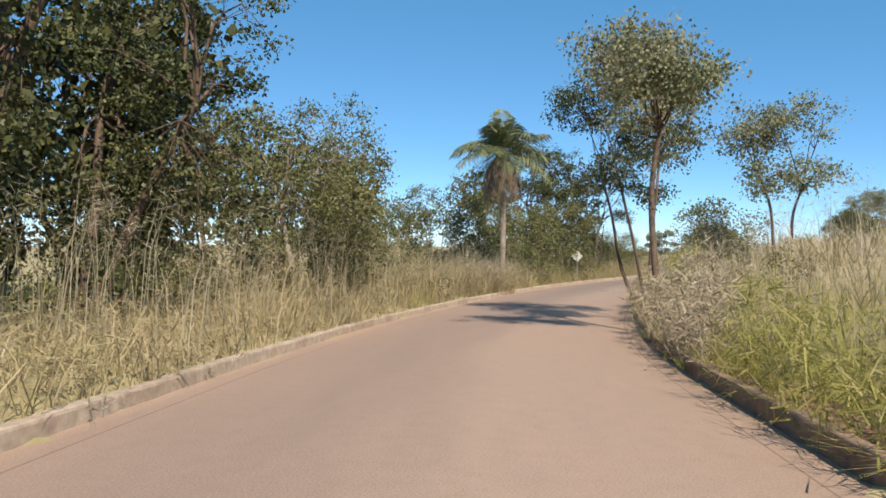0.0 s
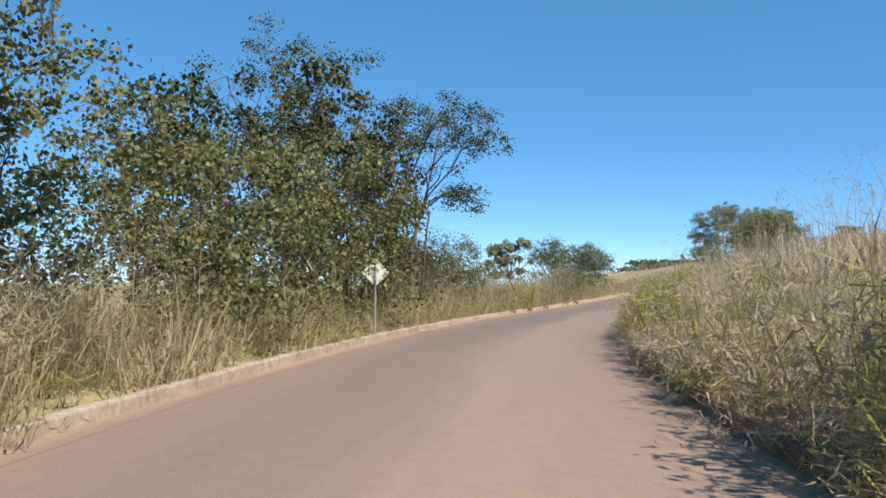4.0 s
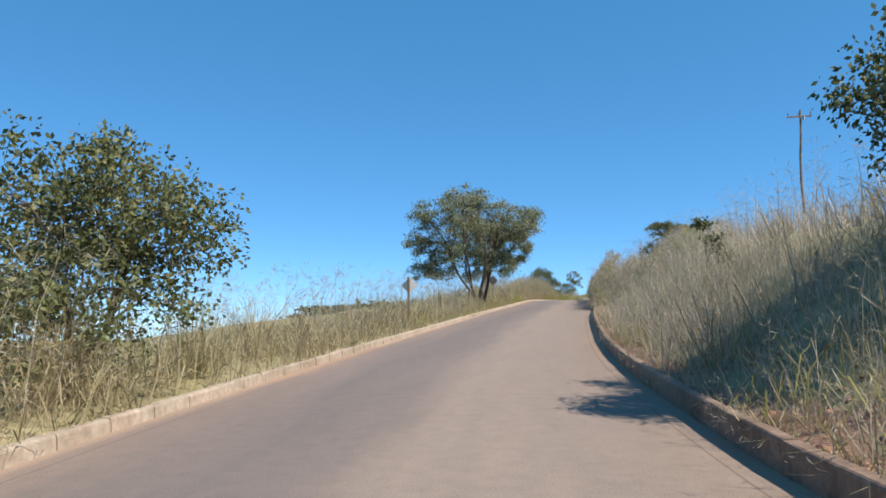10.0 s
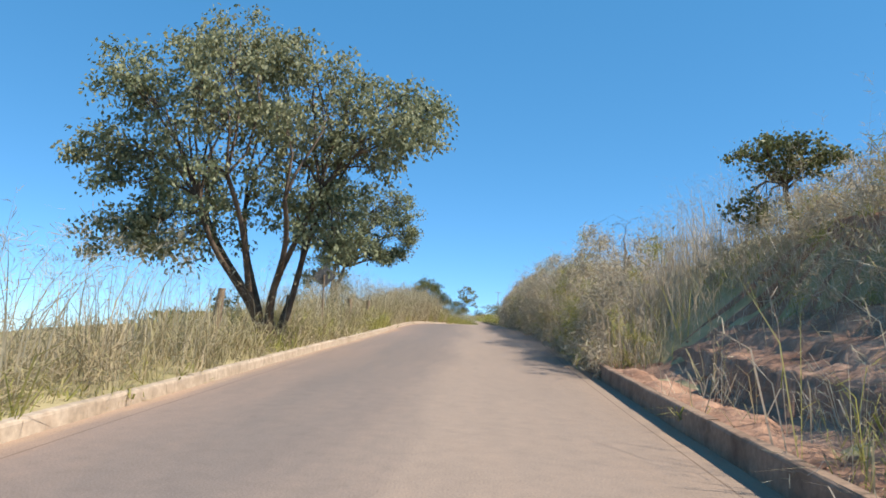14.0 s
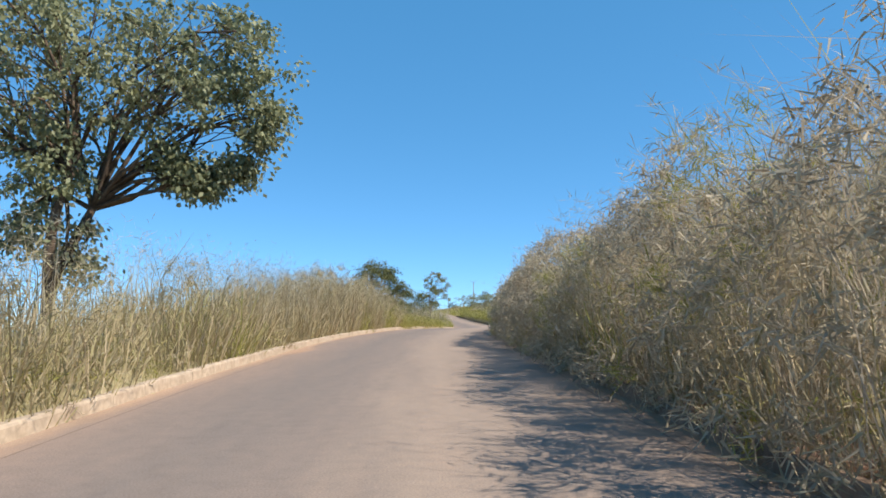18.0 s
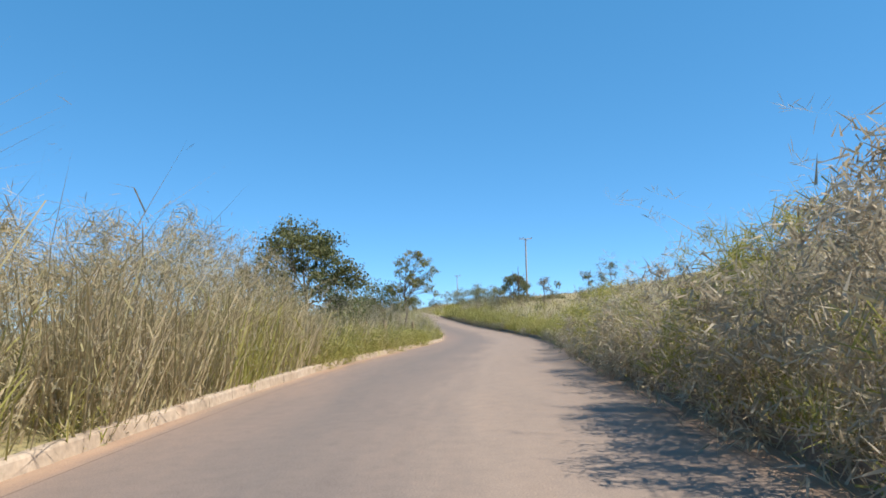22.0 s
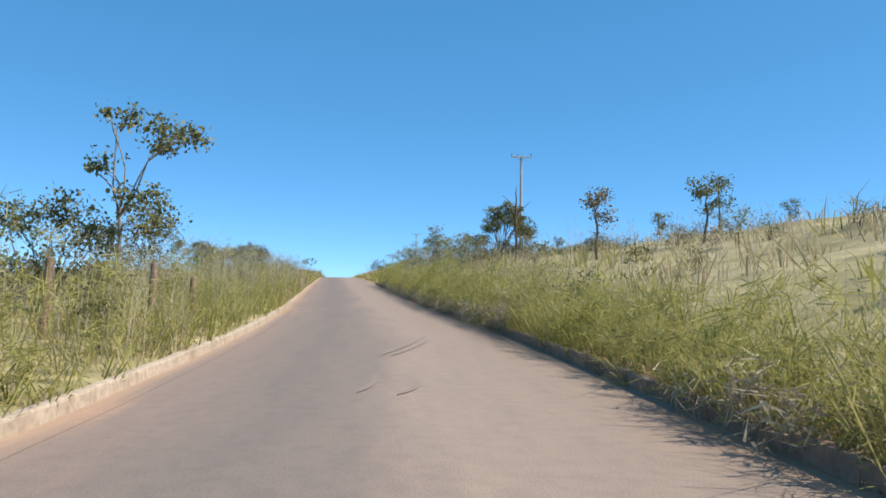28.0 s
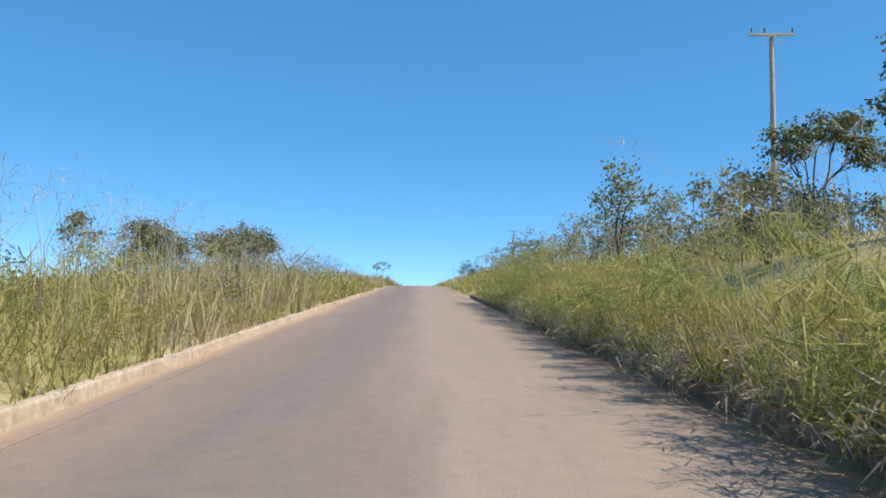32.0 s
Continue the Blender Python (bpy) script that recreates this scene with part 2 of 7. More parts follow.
M_DRY = foliage("dry_grass_blades", [(0.05, (0.28, 0.225, 0.14)), (0.3, (0.42, 0.345, 0.215)), (0.5, (0.36, 0.305, 0.175)), (0.68, (0.30, 0.275, 0.13)), (0.95, (0.50, 0.42, 0.28))], 0.24)
M_GREEN = foliage("green_grass_blades", [(0.05, (0.42, 0.36, 0.20)), (0.35, (0.37, 0.35, 0.11)), (0.6, (0.26, 0.265, 0.07)), (0.95, (0.46, 0.43, 0.14))], 0.42)
M_BRUSH = foliage("dead_brush_stems", [(0.05, (0.27, 0.215, 0.165)), (0.35, (0.43, 0.36, 0.27)), (0.6, (0.56, 0.49, 0.38)), (0.95, (0.34, 0.30, 0.18))], 0.33)
M_SCRUB = foliage("olive_scrub_leaves", [(0.05, (0.25, 0.21, 0.14)), (0.35, (0.39, 0.34, 0.23)), (0.6, (0.50, 0.445, 0.32)), (0.95, (0.31, 0.29, 0.15))], 0.32)
M_PLUME = foliage("seed_plumes", [(0.05, (0.30, 0.25, 0.18)), (0.5, (0.43, 0.37, 0.27)), (0.95, (0.52, 0.46, 0.36))], 0.35)
M_LEAF = foliage("leaves", [(0.05, (0.065, 0.074, 0.03)), (0.4, (0.125, 0.132, 0.05)), (0.65, (0.17, 0.175, 0.07)), (0.95, (0.24, 0.23, 0.11))], 0.25, 0.5, 0.8)
M_LEAFGREEN = foliage("bush_leaves", [(0.05, (0.058, 0.07, 0.028)), (0.45, (0.115, 0.13, 0.047)), (0.95, (0.24, 0.235, 0.095))], 0.22, 0.5, 0.8)
M_LEAFDARK = foliage("dark_leaves", [(0.05, (0.03, 0.04, 0.017)), (0.5, (0.062, 0.076, 0.028)), (0.95, (0.14, 0.145, 0.055))], 0.12, 0.5, 0.8)
M_LEAFGREY = foliage("greyish_leaves", [(0.05, (0.115, 0.13, 0.068)), (0.45, (0.215, 0.23, 0.125)), (0.95, (0.33, 0.33, 0.205))], 0.32, 0.62, 0.8)
M_LEAFYEL = foliage("hanging_leaves", [(0.05, (0.09, 0.09, 0.03)), (0.45, (0.20, 0.19, 0.06)), (0.95, (0.38, 0.33, 0.13))], 0.35, 0.45, 0.8)
M_LEAFDRY = foliage("sparse_dry_leaves", [(0.05, (0.11, 0.09, 0.055)), (0.5, (0.20, 0.175, 0.09)), (0.95, (0.28, 0.225, 0.135))], 0.25, 0.6, 0.8)
M_FROND = foliage("palm_leaflets", [(0.05, (0.08, 0.105, 0.045)), (0.5, (0.16, 0.19, 0.085)), (0.95, (0.30, 0.30, 0.17))], 0.25, 0.45)
M_DEADFROND = foliage("dead_fronds", [(0.05, (0.16, 0.12, 0.085)), (0.5, (0.34, 0.265, 0.19)), (0.95, (0.47, 0.385, 0.29))], 0.2, 0.8)

# ---- the plan of the road: centre x, y, height, half width, one row every two seconds of the drive ----
ROAD = [(31.42, 3.16, 12.36, 2.80), (23.99, 15.81, 11.68, 3.01), (18.39, 29.06, 11.22, 3.07), (14.52, 42.79, 10.95, 3.06), (12.49, 57.54, 10.77, 3.08),
        (12.43, 72.60, 10.74, 3.15), (14.33, 87.54, 11.14, 3.18), (17.88, 103.51, 11.91, 3.07), (21.52, 118.09, 12.66, 3.10), (25.36, 132.05, 13.42, 3.14),
        (28.76, 146.64, 14.06, 3.18), (32.68, 162.48, 14.55, 3.23), (37.93, 178.81, 14.95, 3.28), (43.96, 194.66, 15.16, 3.20), (49.72, 211.55, 15.27, 3.11),
        (54.04, 229.82, 15.74, 3.15), (57.28, 248.13, 16.40, 3.19)]
BACK, AHEAD = 3, 12
ROAD = [(31.42 + 6.6 * k + 0.4 * k * k, 3.16 + -11.2 * k, 12.36 + 0.35 * k, 2.8) for k in range(BACK, 0, -1)] + ROAD
for k in range(1, AHEAD + 1):
    ROAD.append((57.28 + 2.98 * k, 248.13 + 17.75 * k, 16.40 + 0.78 * k - 0.012 * k * k * max(0, k - 5) ** 0.5, 3.2))
R_ = np.array(ROAD)


def spline(p, q):
    """Points of the smooth curve through the rows of p at row numbers q."""
    i = np.clip(q.astype(int), 0, len(p) - 2)
    f = (q - i)[:, None]
    a, b, c, d = p[np.maximum(i - 1, 0)], p[i], p[i + 1], p[np.minimum(i + 2, len(p) - 1)]
    return 0.5 * (2 * b + (c - a) * f + (2 * a - 5 * b + 4 * c - d) * f ** 2 + (3 * b - a - 3 * c + d) * f ** 3)


LINE_Q = np.linspace(0, len(R_) - 1, (len(R_) - 1) * 24 + 1)
LINE = spline(R_, LINE_Q)
LINE_T = (LINE_Q - BACK) * 2            # drive seconds along the line
TAN = np.gradient(LINE[:, :2], axis=0)
TAN /= np.linalg.norm(TAN, axis=1)[:, None]
RIGHT = np.stack([TAN[:, 1], -TAN[:, 0]], 1)
LINE_S = np.concatenate([[0], np.cumsum(np.linalg.norm(np.diff(LINE[:, :2], axis=0), axis=1))])


def along(t, u):
    """The point beside the road at drive second t, u metres to the right of the centre line (arrays)."""
    k = np.interp(t, LINE_T, np.arange(len(LINE)))
    i = np.clip(k.astype(int), 0, len(LINE) - 2)
    f = (k - i)[:, None]
    c = LINE[i] * (1 - f) + LINE[i + 1] * f
    r = RIGHT[i] * (1 - f) + RIGHT[i + 1] * f
    return c[:, :2] + r * u[:, None], c[:, 2], c[:, 3], r


def hashed(ix, iy, seed):
    h = (ix.astype(np.int64) * 374761393 + iy.astype(np.int64) * 668265263 + seed * 974711) & 0x7fffffff
    h = ((h ^ (h >> 13)) * 1274126177) & 0x7fffffff
    return ((h ^ (h >> 16)) & 0xffff) / 65535.0


def wave(x, y, size, seed=0):
    """Smooth value noise, 0 to 1."""
    x, y = np.asarray(x, float) / size, np.asarray(y, float) / size
    ix, iy = np.floor(x), np.floor(y)
    fx, fy = x - ix, y - iy
    fx, fy = fx * fx * (3 - 2 * fx), fy * fy * (3 - 2 * fy)
    a, b = hashed(ix, iy, seed), hashed(ix + 1, iy, seed)
    c, d = hashed(ix, iy + 1, seed), hashed(ix + 1, iy + 1, seed)
    return (a * (1 - fx) + b * fx) * (1 - fy) + (c * (1 - fx) + d * fx) * fy


def beside(x, y):
    """For places in the plan: drive second, signed distance to the right of the centre line, road height and half width."""
    x, y = np.atleast_1d(np.asarray(x, float)), np.atleast_1d(np.asarray(y, float))
    near = np.empty(len(x), int)
    sub = LINE[::3, :2]
    for a in range(0, len(x), 20000):
        d = (x[a:a + 20000, None] - sub[None, :, 0]) ** 2 + (y[a:a + 20000, None] - sub[None, :, 1]) ** 2
        near[a:a + 20000] = d.argmin(1) * 3
    best = near
    bd = (x - LINE[near, 0]) ** 2 + (y - LINE[near, 1]) ** 2
    for k in (-2, -1, 1, 2):
        j = np.clip(near + k, 0, len(LINE) - 1)
        d = (x - LINE[j, 0]) ** 2 + (y - LINE[j, 1]) ** 2
        best = np.where(d < bd, j, best)
        bd = np.minimum(bd, d)
    dx, dy = x - LINE[best, 0], y - LINE[best, 1]
    f = dx * TAN[best, 0] + dy * TAN[best, 1]
    u = np.where(dx * RIGHT[best, 0] + dy * RIGHT[best, 1] >= 0, 1, -1) * np.sqrt(dx * dx + dy * dy)
    side = dx * RIGHT[best, 0] + dy * RIGHT[best, 1]
    u = np.where(np.abs(f) < 2.0, side, u)
    return LINE_T[best], u, LINE[best, 2] + np.where(np.abs(f) < 2, f * 0.02, 0), LINE[best, 3]


# heights of the land above the road, by drive second: 5, 20 and 70 m beyond its right edge, then beyond its left edge
LAND_T = [-8, 0, 4, 6, 10, 12, 14, 16, 18, 20, 21.5, 23, 24.5, 26, 28, 30, 32, 36, 42, 56]
R5 = [1.2, 1.4, 1.5, 1.7, 1.9, 2.6, 3.0, 3.0, 2.8, 2.4, 2.1, 1.5, 1.0, 0.75, 0.7, 1.3, 1.8, 1.6, 1.2, 0.5]
R20 = [3.2, 3.4, 3.6, 3.6, 4.0, 4.4, 4.6, 4.6, 4.2, 4.1, 4.3, 4.9, 5.6, 6.2, 6.2, 5.3, 4.5, 3.6, 2.6, 1.0]
R70 = [3, 3, 4, 5, 6, 6.5, 7, 7.5, 8, 9.5, 11.0, 13.8, 16, 17, 16.8, 14.2, 10.5, 8, 6, 3]
L6 = [0.3, 0.2, 0.1, 0.1, -0.6, -0.9, -0.9, -0.6, 0.3, 0.5, 0.4, 0.0, -0.2, -0.2, 0.1, 0.5, 0.6, 0.5, 0.3, 0.0]
L20 = [-0.5, -0.6, -0.8, -1.2, -3.6, -4.6, -4.8, -4.4, -3.0, -2.2, -2.0, -1.8, -1.6, -1.6, -1.2, -0.6, -0.4, -0.4, -0.4, -0.5]
L70 = [-4, -5, -6, -9, -20, -24, -25, -25, -22, -18, -14, -10, -7, -6, -5, -4, -4, -3, -3, -3]


def ground(x, y):
    """Height of the land at places in the plan."""
    t, u, z, hw = beside(x, y)
    x, y = np.atleast_1d(np.asarray(x, float)), np.atleast_1d(np.asarray(y, float))
    e = np.abs(u) - hw
    out = np.empty(len(z))
    right = u > 0
    prof = {}
    for key, tab in (("a", R5), ("b", R20), ("c", R70), ("d", L6), ("e", L20), ("f", L70)):
        prof[key] = np.interp(t, LAND_T, tab)

    def seg(e, a, b, lo, hi):
        f = np.clip((e - a) / (b - a), 0, 1)
        return lo + (hi - lo) * f

    hr = seg(e, 0.0, 0.25, -0.16, 0.10)
    hr = np.where(e > 0.25, seg(e, 0.25, 0.9, 0.10, 0.18), hr)
    hr = np.where(e > 0.9, seg(e, 0.9, 4.2, 0.18, prof["a"]), hr)
    hr = np.where(e > 4.2, seg(e, 4.2, 20, prof["a"], prof["b"]), hr)
    hr = np.where(e > 20, seg(e, 20, 70, prof["b"], prof["c"]), hr)
    hr = np.where(e > 70, seg(e, 70, 400, prof["c"], 6), hr)
    dug = np.clip(1.5 * (1 - np.abs(t - 15.38) / 0.62), 0, 1)
    hr = np.where((e > 0.5) & (e < 4.2), hr * (1 - dug * np.clip((4.2 - e) / 1.2, 0, 1) * np.clip((e - 0.5) / 0.6, 0, 1) * 0.72), hr)
    hl = seg(e, 0.0, 0.25, -0.16, 0.09)
    hl = np.where(e > 0.25, seg(e, 0.25, 1.6, 0.09, 0.12), hl)
    hl = np.where(e > 1.6, seg(e, 1.6, 6.0, 0.12, prof["d"]), hl)
    hl = np.where(e > 6, seg(e, 6, 20, prof["d"], prof["e"]), hl)
    hl = np.where(e > 20, seg(e, 20, 70, prof["e"], prof["f"]), hl)
    hl = np.where(e > 70, seg(e, 70, 400, prof["f"], -38), hl)
    h = np.where(right, hr, hl)
    rough = np.clip((e - 0.6) / 4, 0, 1)
    h = h + rough * ((wave(x, y, 5, 3) - 0.5) * 0.5 + (wave(x, y, 1.6, 4) - 0.5) * 0.16) + np.clip((e - 10) / 40, 0, 1) * (wave(x, y, 28, 5) - 0.5) * 2.0
    z = z + h
    far = np.clip((e - 300) / 900, 0, 1)
    z = z * (1 - far) + far * (np.where(right, 6, -48) + 22 * wave(x, y, 700, 9) * np.clip((e - 900) / 900, 0, 1))
    return np.where(e < 0, LINE_Z(t) - 0.16, z)


def LINE_Z(t):
    return np.interp(t, LINE_T, LINE[:, 2])


# ---- mesh helpers ----


def fast_mesh(name, verts, loops, size):
    """A mesh from arrays: vertices (n, 3) and faces (m, size)."""
    me = bpy.data.meshes.new(name)
    verts, loops = np.asarray(verts, np.float32), np.asarray(loops, np.int32)
    me.vertices.add(len(verts))
    me.vertices.foreach_set("co", verts.ravel())
    m = len(loops)
    me.loops.add(m * size)
    me.loops.foreach_set("vertex_index", loops.ravel())
    me.polygons.add(m)
    me.polygons.foreach_set("loop_start", np.arange(0, m * size, size, dtype=np.int32))
    me.update(calc_edges=True)
    return me


def smooth(me):
    me.polygons.foreach_set("use_smooth", np.ones(len(me.polygons), bool))
    return me


def thing(name, x, y, z, label, category, group="", kind=""):
    e = new(name)
    e.location = (x, y, z)
    return tagged(e, label, category, group, kind)


def mesh_part(name, me, mat, parent, label=""):
    """One mesh object under a thing or a part; the mesh is in the parent's own frame."""
    me.materials.clear()
    me.materials.append(mat)
    ob = new(name, me)
    ob.parent = parent
    return tagged(ob, label)


def part(name, bm, mat, parent, label=""):
    me = bpy.data.meshes.new(name)
    bm.to_mesh(me)
    bm.free()
    return mesh_part(name, me, mat, parent, label)


class Tubes:
    """Gathers bent, tapered tubes into one mesh."""

    def __init__(self, sides=6):
        self.v, self.f, self.n, self.sides = [], [], 0, sides

    def add(self, pts, radii):
        pts = np.asarray(pts, float)
        k = self.sides
        tang = np.gradient(pts, axis=0)
        tang /= np.linalg.norm(tang, axis=1)[:, None] + 1e-9
        ref = np.array([0.31, 0.95, 0.05])
        a = np.cross(tang, ref)
        a /= np.linalg.norm(a, axis=1)[:, None] + 1e-9
        b = np.cross(tang, a)
        ang = np.arange(k) * 2 * math.pi / k
        ring = pts[:, None] + (a[:, None] * np.cos(ang)[None, :, None] + b[:, None] * np.sin(ang)[None, :, None]) * np.asarray(radii, float)[:, None, None]
        self.v.append(ring.reshape(-1, 3))
        i = np.arange(len(pts) - 1)[:, None] * k + np.arange(k)[None]
        j = np.arange(len(pts) - 1)[:, None] * k + (np.arange(k) + 1)[None] % k
        self.f.append(np.stack([i, j, j + k, i + k], -1).reshape(-1, 4) + self.n)
        self.n += len(pts) * k

    def mesh(self, name):
        return smooth(fast_mesh(name, np.concatenate(self.v), np.concatenate(self.f), 4))


def box(bm, sx, sy, sz, m=None, bevel=0.0):
    r = bmesh.ops.create_cube(bm, size=1.0)
    bmesh.ops.scale(bm, vec=(sx, sy, sz), verts=r["verts"])
    if bevel:
        es = list({e for v in r["verts"] for e in v.link_edges})
        out = bmesh.ops.bevel(bm, geom=es, offset=bevel, segments=1, affect='EDGES')
        vs = list({v for f in out["faces"] for v in f.verts} | {v for v in r["verts"] if v.is_valid})
    else:
        vs = r["verts"]
    if m is not None:
        bmesh.ops.transform(bm, matrix=m, verts=vs)
    return vs


def rod(bm, r1, r2, depth, m, sides=10):
    r = bmesh.ops.create_cone(bm, cap_ends=True, segments=sides, radius1=r1, radius2=r2, depth=depth)
    bmesh.ops.transform(bm, matrix=m, verts=r["verts"])


# ---- land ----


def axis(lo, hi, fine_lo, fine_hi, step):
    mid = np.arange(fine_lo, fine_hi + step / 2, step)
    a, d = [], step
    x = fine_lo
    while x > lo:
        d *= 1.22
        x -= d
        a.append(x)
    b, d = [], step
    x = fine_hi
    while x < hi:
        d *= 1.22
        x += d
        b.append(x)
    return np.concatenate([np.array(a[::-1]), mid, np.array(b)])


def build_ground():
    xs, ys = axis(-3000, 3100, -6, 92, 0.8), axis(-2500, 3300, -24, 330, 1.0)
    gx, gy = np.meshgrid(xs, ys)
    gz = ground(gx.ravel(), gy.ravel())
    v = np.stack([gx.ravel(), gy.ravel(), gz], 1)
    nx, ny = len(xs), len(ys)
    i = (np.arange(ny - 1)[:, None] * nx + np.arange(nx - 1)[None]).ravel()
    me = smooth(fast_mesh("ground", v, np.stack([i, i + 1, i + nx + 1, i + nx], 1), 4))
    me.materials.append(M_GROUND)
    tagged(new("ground", me), "dry earth and straw covered hillside beside the road", "ground", kind="structure")


def build_road():
    rel = np.array([-1.03, -0.98, -0.8, -0.55, -0.3, 0, 0.3, 0.55, 0.8, 0.98, 1.03])
    n, k = len(LINE), len(rel)
    off = rel[None] * LINE[:, 3][:, None]
    v = np.empty((n, k, 3))
    v[:, :, :2] = LINE[:, None, :2] + RIGHT[:, None] * off[:, :, None]
    v[:, :, 2] = LINE[:, 2][:, None] + 0.035 * (1 - np.abs(rel)[None] ** 2) + 0.012 * (wave(v[:, :, 0].ravel(), v[:, :, 1].ravel(), 2.2, 21).reshape(n, k) - 0.5)
    i = (np.arange(n - 1)[:, None] * k + np.arange(k - 1)[None]).ravel()
    loops = np.stack([i, i + 1, i + k + 1, i + k], 1)
    me = smooth(fast_mesh("road", v.reshape(-1, 3), loops, 4))
    uv = np.stack([off.ravel(), np.repeat(LINE_S, k)], 1)
    lay = me.uv_layers.new(name="uv")
    lay.data.foreach_set("uv", uv[loops.ravel()].astype(np.float32).ravel())
    rim = me.uv_layers.new(name="rim")
    uv = np.stack([(np.abs(LINE[:, 3][:, None] * np.ones(k)) - np.abs(off)).ravel(), np.repeat(LINE_S, k)], 1)
    rim.data.foreach_set("uv", uv[loops.ravel()].astype(np.float32).ravel())
    me.materials.append(M_ROAD)
    tagged(new("road", me), "narrow worn asphalt road dusted with reddish soil", "road", kind="structure")


build_ground()
build_road()

# ---- trees ----


def clear(x, y, gap):
    """The place, moved outwards if it stands nearer than gap to the road's edge."""
    t, u, z, hw = beside(x, y)
    need = hw[0] + gap
    if abs(u[0]) < need:
        (x, y), = along(t, np.array([math.copysign(need, u[0])]))[0]
    return float(x), float(y)


def leaf_mesh(name, centres, radii, per, size, rng, droop=0.3, slim=0.42, blade=False):
    """Many small diamond leaves, or pointed blades, in clumps round the centres."""
    c = np.repeat(centres, per, 0)
    r = np.repeat(radii, per, 0)
    n = len(c)
    d = rng.normal(size=(n, 3))
    d /= np.linalg.norm(d, axis=1)[:, None]
    p = c + d * r * (rng.random((n, 1)) ** 0.8) * 1.08
    out = d * 0.6 + rng.normal(size=(n, 3)) * 0.6
    out[:, 2] -= droop
    out /= np.linalg.norm(out, axis=1)[:, None]
    side = np.cross(out, rng.normal(size=(n, 3)))
    side /= np.linalg.norm(side, axis=1)[:, None] + 1e-9
    s = (size * rng.uniform(0.6, 1.35, n))[:, None]
    if blade:
        v = np.stack([p - out * s * 0.5 - side * s * slim, p - out * s * 0.5 + side * s * slim, p + out * s * 0.55], 1).reshape(-1, 3)
        return fast_mesh(name, v, np.arange(n * 3).reshape(n, 3), 3)
    v = np.stack([p - out * s * 0.5, p + side * s * slim, p + out * s * 0.55, p - side * s * slim], 1).reshape(-1, 3)
    f = np.arange(n * 4).reshape(n, 4)
    return fast_mesh(name, v, f, 4)


